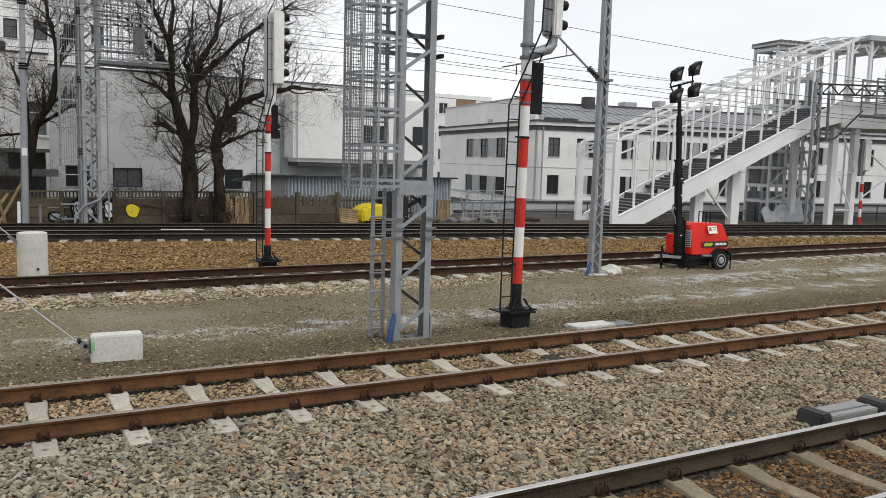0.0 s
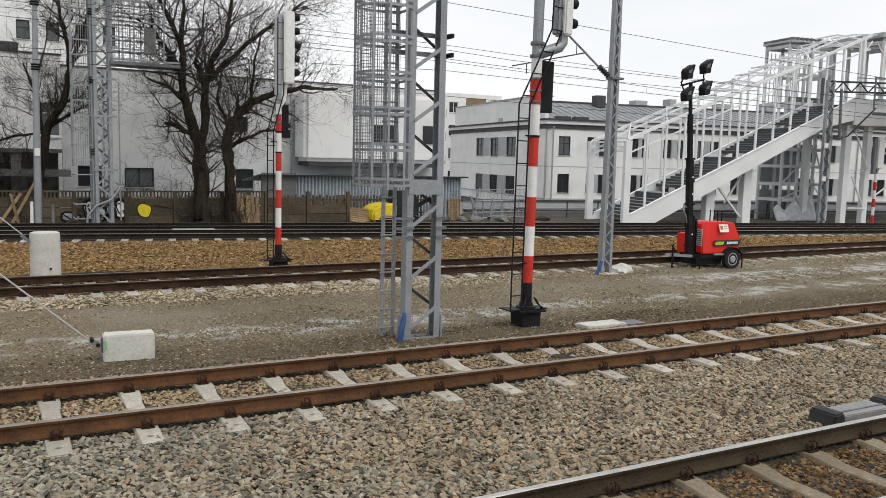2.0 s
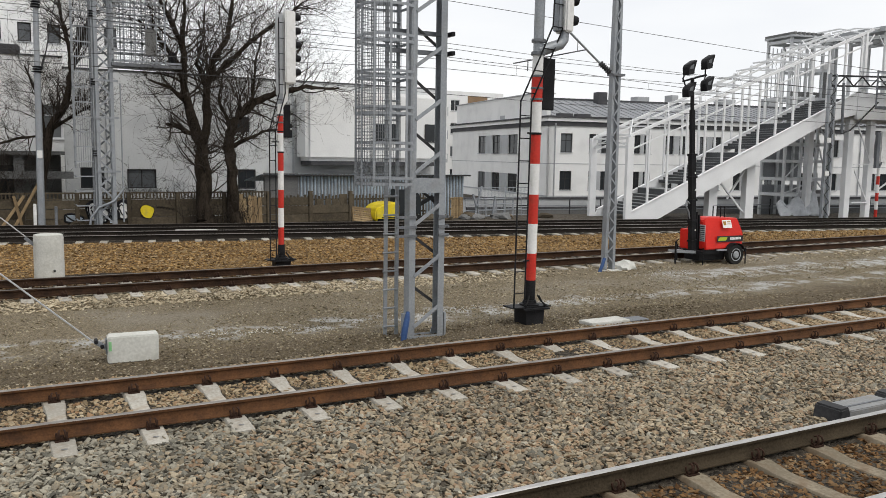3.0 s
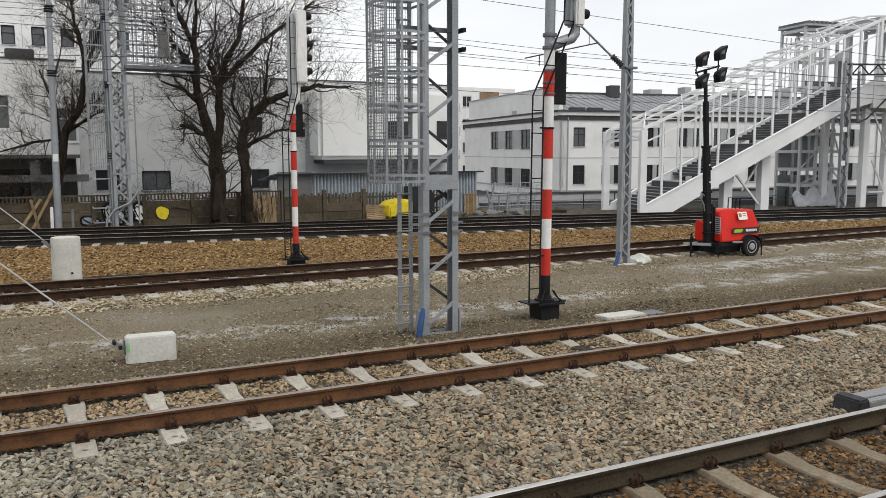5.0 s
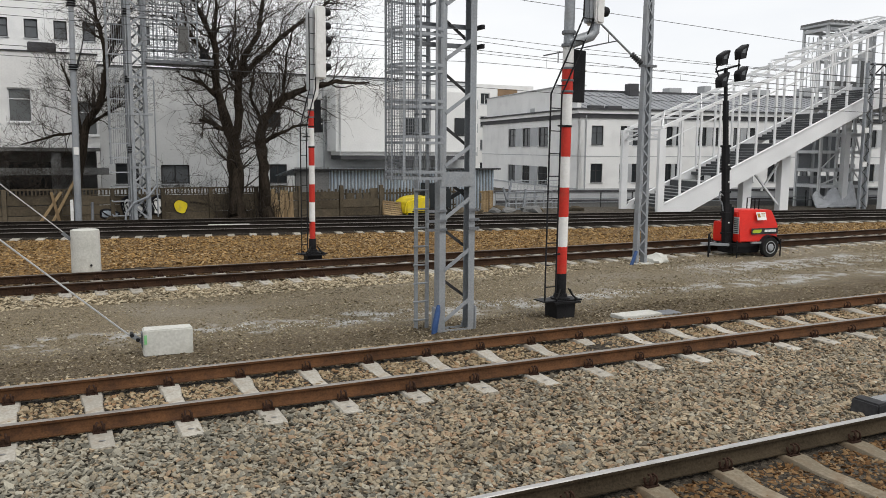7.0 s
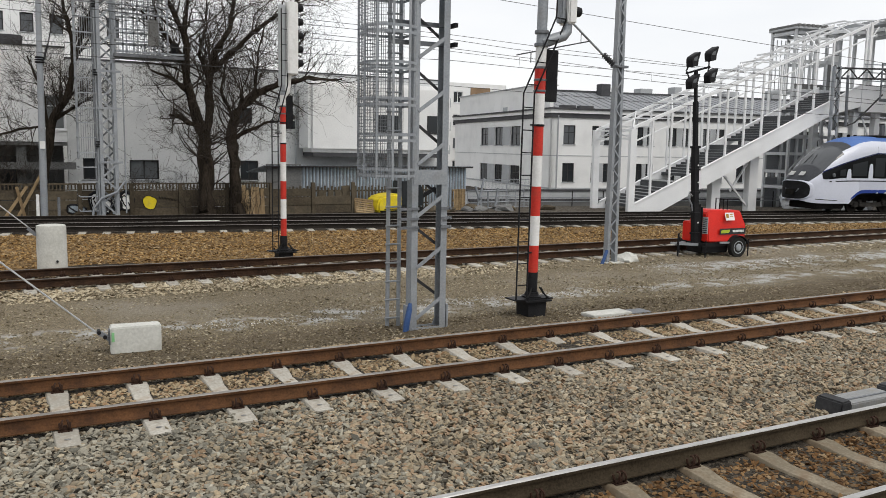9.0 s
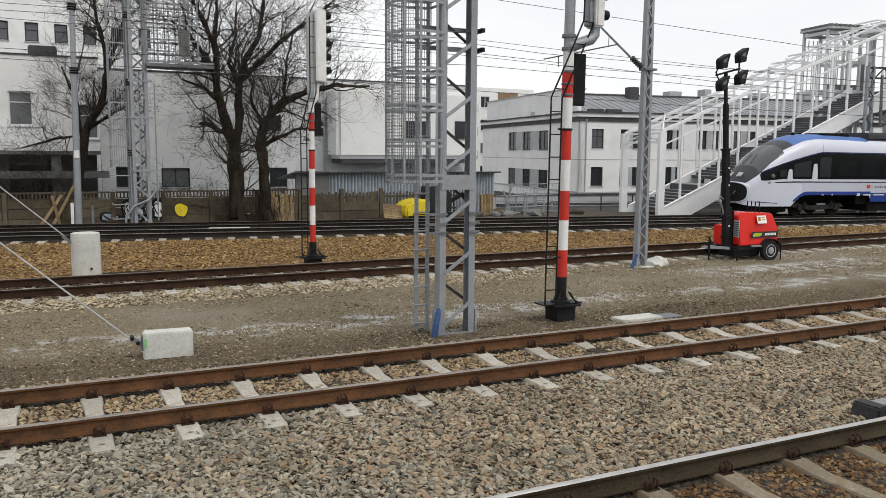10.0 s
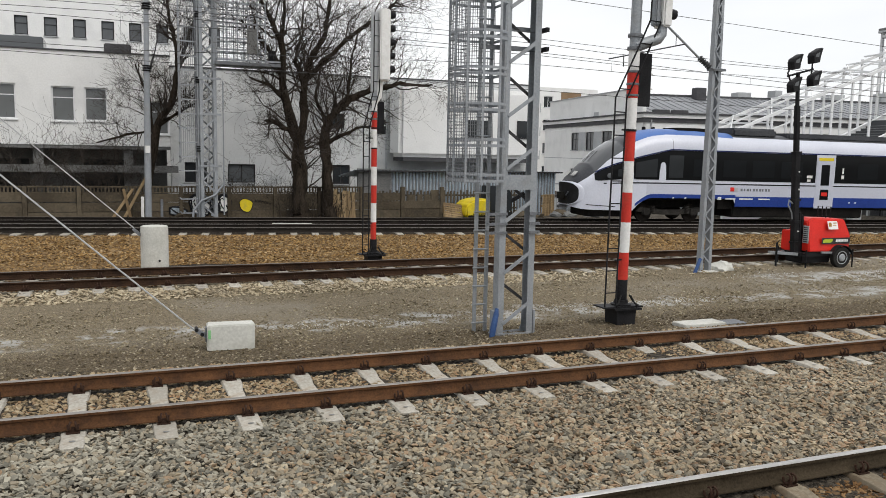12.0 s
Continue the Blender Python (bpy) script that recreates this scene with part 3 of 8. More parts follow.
def signal_mast(at, s, head, label):
    """A colour-light signal: banded post on a black footing, ladder, screen and lamp head."""
    ob = thing("railway_signal", at, label, "railway signal", "signals")
    bm = bmesh.new()
    bm_prism(bm, [(-0.19, -0.1), (0.19, -0.1), (0.21, 0.30), (-0.21, 0.30)], -0.2, 0.2)
    bm_box(bm, -0.29, 0.29, -0.27, 0.27, 0.30, 0.335)
    bm_box(bm, -0.50 if s else -0.44, 0.36, -0.20, 0.15, 0.335, 0.36)
    part("footing", bm, M["black"], ob)
    for x in (-0.21, 0.21):
        for y in (-0.2, 0.2):
            bm = bmesh.new()
            bm_tube(bm, [(x, y, 0.335), (x, y, 0.40)], 0.02, 6)
            part("bolt", bm, M["black"], ob)
    bm = bmesh.new()
    bm_lathe(bm, [(0.19, 0.336), (0.19, 0.385), (0.14, 0.40), (0.125, 0.46)], 18)
    part("flange", bm, M["black"], ob)
    for x, y in ((-0.24, -0.1), (0.30, -0.08), (0.24, -0.16)):
        bm = bmesh.new()
        bm_tube(bm, [(x * 0.35, y - 0.02, 0.56), (x * 0.6, y - 0.05, 0.44), (x * 0.8, y - 0.08, 0.385), (x * 0.95, y - 0.06, 0.37)], 0.016, 7)
        part("cable", bm, M["rubber"], ob)
    bands = [(0.36, 0.84, "black", 0.104), (0.84, 1.35, "red", 0.102), (1.35, 1.91, "white", 0.102), (1.91, 2.46, "red", 0.102), (2.46, 3.03, "white", 0.102),
             (3.03, 3.57, "red", 0.102), (3.57, 4.17, "white", 0.102), (4.17, 4.66, "red", 0.105), (4.66, 5.05, "white", 0.10), (5.05, 9.0 if s else 7.0, "galv", 0.095)]
    if not s:
        bands = [(0.36, 0.76, "black", 0.10), (0.76, 1.24, "red", 0.08), (1.24, 1.78, "white", 0.08), (1.78, 2.28, "red", 0.08), (2.28, 2.80, "white", 0.08), (2.80, 3.29, "red", 0.08),
                 (3.29, 3.83, "white", 0.078), (3.83, 4.32, "red", 0.078), (4.32, 4.62, "white", 0.076), (4.62, 4.9, "galv", 0.08)]
    for z0, z1, c, r in bands:
        bm = bmesh.new()
        bm_lathe(bm, [(r, z0), (r, z1)], 20)
        part("band" if c != "galv" else "upper_post", bm, M[c], ob)
    thick = 0.112 if s else 0.088
    for z in (3.57, 4.2, 4.62, 4.4) if s else (3.29, 3.85, 4.1, 4.30):
        bm = bmesh.new()
        bm_lathe(bm, [(thick, z), (thick + 0.004, z + 0.012), (thick + 0.004, z + 0.028), (thick, z + 0.04)], 20)
        part("collar", bm, M["black" if z < 4 else "galv_dark"], ob)
    low, high, edge = (4.03, 4.98, 0.36) if s else (3.73, 4.60, 0.27)
    bm = bmesh.new()
    bm_box(bm, 0.09, edge, -0.04, -0.005, low, high)
    bm_box(bm, 0.10, edge - 0.005, -0.05, -0.04, low + 0.03, high - 0.03)
    bm_box(bm, 0.05, 0.16, -0.02, 0.01, low + 0.07, low + 0.10)
    bm_box(bm, 0.05, 0.16, -0.02, 0.01, high - 0.13, high - 0.10)
    part("screen", bm, M["black"], ob, "black screen plate behind small lamps")
    for dz in (4.35, 4.62) if s else (3.95, 4.3):
        bm = bmesh.new()
        bm_tube(bm, [(edge, -0.03, dz), (edge + 0.04, -0.03, dz)], 0.015, 6)
        part("stud", bm, M["white"], ob)
    # ladder: straight, then leaning in towards the head
    path = [(-0.46, 0.36), (-0.46, 4.15), (-0.08, 4.95), (0.19, 5.55), (0.22, 6.9)] if s else [(-0.36, 0.36), (-0.36, 3.88), (-0.08, 4.9), (-0.08, 6.9)]
    for y in (-0.17, 0.05):
        bm = bmesh.new()
        bm_tube(bm, [(x + ((0.26 if s else 0.18) if y > 0 else 0.0), -0.17 if y < 0 else -0.13, z) for x, z in path], 0.016, 6)
        part("ladder_stile", bm, M["black"], ob)
    z = 0.62
    while z < 6.8:
        for (x0, z0), (x1, z1) in zip(path, path[1:]):
            if z0 <= z < z1:
                x = x0 + (x1 - x0) * (z - z0) / (z1 - z0)
                bm = bmesh.new()
                bm_tube(bm, [(x, -0.17, z), (x + (0.26 if s else 0.18), -0.13, z)], 0.011, 5)
                part("ladder_rung", bm, M["black"], ob)
        z += 0.41
    for z in (3.57, 1.2):
        bm = bmesh.new()
        bm_bar(bm, (-0.27, -0.14, z + 0.02), (0, -0.02, z + 0.02), 0.02, 0.03)
        part("ladder_stay", bm, M["black"], ob)
    hx, hz, hh = head
    if s:
        # a bent bracket carries the lamp head to one side
        bm = bmesh.new()
        bm_tube(bm, [(0, 0, 5.10), (0.12, -0.03, 5.13), (0.30, -0.05, 5.20), (hx - 0.06, -0.07, 5.25), (hx + 0.01, -0.08, 5.33), (hx + 0.02, -0.08, 5.5)], [0.11, 0.105, 0.10, 0.10, 0.09, 0.085], 12)
        part("bracket", bm, M["galv"], ob)
        for z in (5.02, 5.25):
            bm = bmesh.new()
            bm_lathe(bm, [(0.13, z), (0.135, z + 0.03), (0.13, z + 0.06)], 16)
            part("flange", bm, M["galv_dark"], ob)
    else:
        bm = bmesh.new()
        bm_tube(bm, [(0.02, 0, 4.58), (0.12, 0, 4.75), (0.16, 0, 5.25)], [0.08, 0.09, 0.09], 12)
        part("bracket", bm, M["white"], ob)
    wide = (0.06, 0.13) if s else (0.145, 0.145)
    bm = box_bm(hx - wide[0], hx + wide[1], -0.22, 0.14, hz, hz + hh, 0.03)
    part("head_plate", bm, M["white"], ob, "white-grey lamp head")
    if s:
        bm = box_bm(hx - 0.16, hx - 0.055, -0.12, 0.06, hz + 0.02, hz + hh * 0.98, 0.02)
        part("head_back", bm, M["galv"], ob)
    else:
        part("head_back", box_bm(-0.11, 0.085, -0.05, 0.06, 4.85, 7.02, 0.02), M["plaster_grey"], ob, "pale grey back post of the head")
    n = 5 if not s else int(hh / 0.36)
    for i in range(n):
        bm = bmesh.new()
        z = hz + 0.25 + i * 0.36 if s else 5.50 + i * 0.365
        m = Matrix.Translation((hx + wide[1] - 0.01, -0.05, z)) @ Matrix.Rotation(radians(90), 4, "Y")
        bm_lathe(bm, [(0.09, 0), (0.10, 0.05), (0.10, 0.10), (0.085, 0.18)], 12, m)
        part("lamp_hood", bm, M["black"], ob)
    return ob


signal_mast(pose(8.71, 12.72, -0.29, 0, 0.55, 0), True, (0.50, 5.46, 2.2), "red and white banded colour-light signal with black ladder")
signal_mast(pose(6.72, 22.05, -0.42, 0, 0, 0), False, (0.235, 5.17, 1.93), "red and white banded signal with a tall lamp head")


def catenary_mast():
    ob = thing("catenary_mast", pose(14.85, 17.85, -0.3), "slender grey steel catenary mast with insulator strut", "catenary mast")
    top = 9.4
    for x in (-0.14, 0.14):
        bm = bmesh.new()
        a = [bm.verts.new(p) for p in ((x - 0.045, -0.09, 0), (x + 0.045, -0.09, 0), (x + 0.045, 0.09, 0), (x - 0.045, 0.09, 0))]
        tx = x * 0.42
        b = [bm.verts.new(p) for p in ((tx - 0.04, -0.075, top), (tx + 0.04, -0.075, top), (tx + 0.04, 0.075, top), (tx - 0.04, 0.075, top))]
        for i in range(4):
            bm.faces.new((a[i], a[(i + 1) % 4], b[(i + 1) % 4], b[i]))
        bm.faces.new(a[::-1]), bm.faces.new(b)
        part("column", bm, M["galv"], ob)
    k, z = 0, 0.25
    while z < top - 0.3:
        w0, w1 = 0.125 * (1 - 0.58 * z / top), 0.125 * (1 - 0.58 * (z + 0.24) / top)
        for y in (-0.098, 0.098):
            s = 1 if (k + (y > 0)) % 2 else -1
            bm = bmesh.new()
            bm_bar(bm, (-w0 * s, y, z), (w1 * s, y, z + 0.24), 0.01, 0.035)
            part("lacing_bar", bm, M["galv"], ob)
        z += 0.27
        k += 1
    bm = bmesh.new()
    bm_prism(bm, [(-0.32, -0.05), (0.32, -0.05), (0.28, 0.06), (-0.28, 0.06)], -0.28, 0.28)
    part("base_plate", bm, M["concrete"], ob)
    bm = bmesh.new()
    bm_tube(bm, [(-0.1, -0.13, 5.43), (-0.48, -0.13, 5.52)], 0.02, 6)
    bm_box(bm, -0.16, 0.24, -0.14, 0.14, 5.40, 5.46)
    part("hinge", bm, M["galv_dark"], ob)
    bm = bmesh.new()
    for i in range(6):
        f = i / 6
        m = Matrix.Translation((-0.30 - 0.36 * f, -0.13, 5.47 + 0.25 * f)) @ Matrix.Rotation(radians(-55), 4, "Y")
        bm_lathe(bm, [(0.04, 0), (0.085, 0.015), (0.04, 0.05)], 10, m)
    part("insulator", bm, M["frame_dark"], ob, "dark ribbed insulator")
    bm = bmesh.new()
    bm_tube(bm, [(-0.6, -0.13, 5.66), (-1.85, -0.13, 6.55)], 0.03, 8)
    part("strut", bm, M["galv"], ob)
    bm = bmesh.new()
    bm_tube(bm, [(-1.1, -0.13, 6.02), (-3.44, -0.2, 5.50)], 0.016, 6)
    bm_tube(bm, [(-1.4, -0.13, 5.94), (-1.4, -0.13, 6.24)], 0.01, 5)
    bm_tube(bm, [(-3.0, -0.19, 5.58), (-3.0, -0.19, 5.34)], 0.014, 5)
    part("steady_arm", bm, M["wire"], ob)
    duct = thing("cable_duct", pose(14.50, 17.65, -0.32), "blue plastic duct at the foot of a mast", "pipe")
    bm = bmesh.new()
    bm_tube(bm, [(-0.12, 0, 0), (-0.02, 0, 0.22), (0.10, 0.05, 0.42)], 0.05, 8)
    part("duct", bm, M["blue"], duct)
    heap = bmesh.new()
    bmesh.ops.create_icosphere(heap, subdivisions=3, radius=1.0)
    for v in heap.verts:
        k = 1 + 0.35 * noise.noise(v.co * 2.1)
        v.co = Vector((v.co.x * 0.36 * k, v.co.y * 0.3 * k, max(v.co.z, -0.2) * 0.26 * k))
    for f in heap.faces:
        f.smooth = True
    sack = new("sand_bag", mesh_of("sand_bag", heap, M["concrete"]))
    sack.matrix_basis = pose(15.5, 17.9, -0.28)
    tagged(sack, "lumpy pale bag of cement beside a mast", "bag")


catenary_mast()


def light_tower():
    """A red trailer with a generator and a telescopic mast with four floodlights."""
    ob = thing("lighting_tower_trailer", pose(19.03, 17.98, -0.28, 0, 0, -3), "red mobile lighting tower trailer with raised black mast", "lighting tower")
    bm = bmesh.new()
    bm_prism(bm, [(-0.72, 0.48), (0.72, 0.48), (0.74, 0.95), (0.60, 1.40), (-0.60, 1.44), (-0.72, 1.34)], -0.47, 0.47)
    # the top slopes in towards the middle
    for v in bm.verts:
        if v.co.z > 1.3:
            v.co.y *= 0.72
    bmesh.ops.bevel(bm, geom=bm.edges[:], offset=0.03, segments=3, affect="EDGES")
    hood = part("hood", bm, M["gen_red"], ob, "bright red sheet-metal hood")
    part("hood_end", box_bm(-0.96, -0.724, 0.02, 0.42, 0.47, 1.06, 0.03), M["gen_red"], ob, "red end box behind the mast")
    bm = bmesh.new()
    bm_box(bm, -0.30, 0.72, -0.484, -0.474, 0.70, 0.88)
    part("stripe", bm, M["frame_dark"], hood, "dark grey stripe along the hood")
    bm = bmesh.new()
    bm_prism(bm, [(-0.26, 0.74), (0.02, 0.74), (0.08, 0.79), (0.08, 0.84), (-0.20, 0.84), (-0.26, 0.80)], -0.492, -0.485)
    part("badge", bm, mat("badge_green", (0.32, 0.42, 0.03), (0.45, 0.52, 0.06), 0.5), hood, "yellow-green badge")
    bm = bmesh.new()
    for i in range(8):
        bm_box(bm, 0.20 + i * 0.055, 0.243 + i * 0.055, -0.491, -0.485, 0.76, 0.83)
    part("lettering", bm, M["white"], hood, "white lettering bars")
    slope = Matrix.Translation((0.06, -0.445, 1.16)) @ Matrix.Rotation(radians(-19), 4, "X")
    bm = bmesh.new()
    bm_box(bm, -0.15, 0.20, -0.03, -0.022, -0.05, 0.19, slope)
    part("sticker", bm, M["white"], hood, "white warning sticker")
    bm = bmesh.new()
    bm_box(bm, -0.12, -0.02, -0.036, -0.031, 0.03, 0.15, slope)
    bm_box(bm, 0.03, 0.17, -0.036, -0.031, 0.12, 0.15, slope), bm_box(bm, 0.03, 0.15, -0.036, -0.031, 0.06, 0.08, slope)
    part("sticker_print", bm, mat("sticker_brown", (0.30, 0.16, 0.03), (0.45, 0.28, 0.06), 0.6), hood)
    bm = bmesh.new()
    bm_box(bm, -0.735, -0.722, -0.42, -0.20, 0.72, 1.22)
    part("side_grille", bm, M["plaster_grey"], hood, "pale slatted end panel")
    for i in range(8):
        bm = bmesh.new()
        bm_box(bm, -0.742, -0.735, -0.40, -0.22, 0.75 + i * 0.057, 0.775 + i * 0.057)
        part("grille_slat", bm, M["frame_dark"], hood)
    bm = bmesh.new()
    bm_box(bm, -0.95, 0.80, -0.42, -0.35, 0.34, 0.46), bm_box(bm, -0.95, 0.80, 0.35, 0.42, 0.34, 0.46)
    bm_box(bm, -0.95, -0.86, -0.35, 0.35, 0.34, 0.46), bm_box(bm, 0.72, 0.80, -0.35, 0.35, 0.34, 0.46)
    part("chassis", bm, M["black"], ob)
    part("sump", box_bm(-0.85, 0.2, -0.33, 0.33, 0.14, 0.36, 0.03), M["black"], ob)
    bm = bmesh.new()
    bm_bar(bm, (-0.9, -0.3, 0.40), (-1.45, 0, 0.42), 0.06, 0.08), bm_bar(bm, (-0.9, 0.3, 0.40), (-1.45, 0, 0.42), 0.06, 0.08)
    bm_bar(bm, (-1.4, 0, 0.42), (-1.72, 0, 0.44), 0.07, 0.07)
    part("drawbar", bm, M["galv"], ob)
    bm = bmesh.new()
    bm_tube(bm, [(-1.5, -0.06, 0.0), (-1.5, -0.06, 0.72)], 0.03, 8)
    bm_lathe(bm, [(0.08, 0.0), (0.08, 0.05)], 10, Matrix.Translation((-1.5, -0.06, 0)))
    bm_tube(bm, [(-1.5, -0.06, 0.72), (-1.4, -0.06, 0.78)], 0.015, 6)
    part("jockey_leg", bm, M["black"], ob)
    for x in (-0.9, 0.78):
        for y in (-0.56, 0.56):
            bm = bmesh.new()
            bm_tube(bm, [(x, y, 0.02), (x, y, 0.55)], 0.022, 6)
            bm_box(bm, x - 0.07, x + 0.07, y - 0.07, y + 0.07, 0.0, 0.02)
            bm_bar(bm, (x, y, 0.42), (x, y * 0.7, 0.42), 0.05)
            part("stabiliser", bm, M["black"], ob)
    bm = bmesh.new()
    bm_bar(bm, (-0.35, -0.54, 0.47), (0.72, -0.54, 0.44), 0.05, 0.05)
    part("side_bar", bm, M["galv"], ob)
    for y in (-0.52, 0.52):
        m = Matrix.Translation((0.36, y, 0.31)) @ Matrix.Rotation(radians(90), 4, "X")
        bm = bmesh.new()
        bm_lathe(bm, [(0.20, -0.08), (0.29, -0.085), (0.31, -0.06), (0.31, 0.06), (0.29, 0.085), (0.20, 0.08)], 24, m)
        tyre = part("tyre", bm, M["rubber"], ob)
        bm = bmesh.new()
        bm_lathe(bm, [(0.03, -0.11), (0.09, -0.105), (0.12, -0.07), (0.19, -0.085), (0.205, -0.06), (0.205, 0.06), (0.19, 0.085), (0.12, 0.07), (0.09, 0.105), (0.03, 0.11)], 18, m)
        part("rim", bm, M["galv"], tyre, "pale steel rim")
        bm = bmesh.new()
        arc = [math.pi * (0.08 + 0.84 * k / 8) for k in range(9)]
        bm_prism(bm, [(0.36 + 0.38 * math.cos(a), 0.31 + 0.36 * math.sin(a)) for a in arc] + [(0.36 + 0.36 * math.cos(a), 0.31 + 0.345 * math.sin(a)) for a in arc[::-1]], y - 0.11, y + 0.11)
        part("mudguard", bm, M["black"], ob)
    # telescopic mast, leaning a little
    mt = Matrix.Translation((-0.93, -0.13, 0.3)) @ Matrix.Rotation(radians(-3.5), 4, "Y")
    for z0, z1, w in ((0.0, 3.0, 0.17), (2.5, 4.3, 0.125), (4.0, 5.22, 0.085)):
        part("mast_section", box_bm(-w / 2, w / 2, -w / 2, w / 2, z0, z1, 0.008), M["black"], ob, at=mt)
    for z in (0.4, 1.0, 1.62, 2.3, 2.96):
        bm = bmesh.new()
        bm_box(bm, -0.10, 0.11, -0.11, 0.11, z, z + 0.06)
        part("mast_collar", bm, M["black"], ob, at=mt)
    for z in (0.75, 1.95, 2.45):
        bm = bmesh.new()
        bm_tube(bm, [(0.04, -0.088, z), (0.04, -0.10, z)], 0.025, 8)
        part("bolt", bm, M["white"], ob, at=mt)
    bm = bmesh.new()
    bm_tube(bm, [(-0.09, 0, 1.55), (-0.24, -0.03, 1.66), (-0.27, -0.03, 1.52), (-0.12, 0, 1.3), (-0.09, 0, 1.1)], 0.022, 6)
    part("winch", bm, M["galv"], ob, at=mt)
    for x in (0.16, 0.25):
        bm = bmesh.new()
        bm_bar(bm, (x, -0.02, 0.1), (x, -0.02, 1.45 - x), 0.06, 0.06)
        part("mast_guide", bm, M["black"], ob, at=mt)
    for y in (-0.1, 0.22):
        bm = bmesh.new()
        bm_tube(bm, [(0.14, y, 1.38), (0.14, y, 1.74), (0.30, y, 1.74), (0.30, y, 1.38)], 0.02, 6)
        part("exhaust_guard", bm, M["black"], ob)
    bm = bmesh.new()
    bm_bar(bm, (-0.36, 0, 5.12), (0.52, 0, 5.30), 0.05, 0.05)
    part("crossbar", bm, M["black"], ob, at=mt)
    for x, z in ((-0.18, 5.48), (0.50, 5.64), (-0.20, 4.86), (0.48, 5.02)):
        m = Matrix.Translation((x, -0.06, z)) @ Matrix.Rotation(radians(12), 4, "Z")
        bm = bmesh.new()
        bm_prism(bm, [(-0.16, -0.20), (0.10, -0.16), (0.13, -0.02), (0.24, 0.22), (0.20, 0.24), (-0.13, 0.10), (-0.18, 0.02)], -0.12, 0.10, m)
        bmesh.ops.bevel(bm, geom=bm.edges[:], offset=0.012, segments=1, affect="EDGES")
        fl = part("floodlight", bm, M["black"], ob, at=mt)
        bm = bmesh.new()
        bm_prism(bm, [(-0.12, -0.02), (0.03, -0.02), (0.08, 0.12), (-0.08, 0.06)], -0.128, -0.121, m)
        part("lamp_glass", bm, M["pane_grey"], fl, "grey lamp glass")
        bm = bmesh.new()
        bm_bar(bm, (x, 0, z), (x - 0.02 if x > 0 else x - 0.16, 0, 5.22), 0.03)
        part("lamp_bracket", bm, M["black"], ob, at=mt)


light_tower()


def track_boxes():
    ob = thing("trackside_box", pose(8.95, 6.08, -0.20, 0, 0, 0), "long grey metal track box with dark end caps beside the rail", "track box")
    bm = bmesh.new()
    bm_prism(bm, [(-0.34, 0.0), (0.55, 0.0), (0.55, 0.17), (-0.34, 0.17)], -0.17, 0.17)
    bmesh.ops.bevel(bm, geom=bm.edges[:], offset=0.012, segments=2, affect="EDGES")
    part("cover", bm, M["box_grey"], ob)
    bm = bmesh.new()
    bm_box(bm, -0.34, 0.55, -0.06, -0.03, 0.172, 0.18)
    part("rib", bm, M["galv_dark"], ob)
    for x in (-0.56, 0.58):
        bm = bmesh.new()
        bm_prism(bm, [(x, 0.0), (x + 0.21, 0.0), (x + 0.20, 0.225), (x + 0.04, 0.21)], -0.19, 0.17)
        bmesh.ops.bevel(bm, geom=bm.edges[:], offset=0.02, segments=2, affect="EDGES")
        part("end_cap", bm, M["frame_dark"], ob, "dark plastic end cap")
    ob = thing("cable_trough_cover", pose(10.05, 12.05, -0.27, 0, 0, 1), "pale flat concrete cover lying beside the track", "concrete cover")
    bm = box_bm(-0.52, 0.42, -0.2, 0.2, 0, 0.07, 0.012)
    part("slab", bm, M["concrete"], ob)
    bm = box_bm(0.44, 0.95, -0.17, 0.19, 0.0, 0.03, 0.008)
    part("lid", bm, M["galv_dark"], ob)
    ob = thing("marker_board", FAR @ pose(6.4, 1.75, -0.33), "white flat board lying between two tracks", "board")
    part("board", box_bm(-0.8, 0.8, -0.10, 0.10, 0.02, 0.14, 0.01), M["concrete"], ob)


track_boxes()


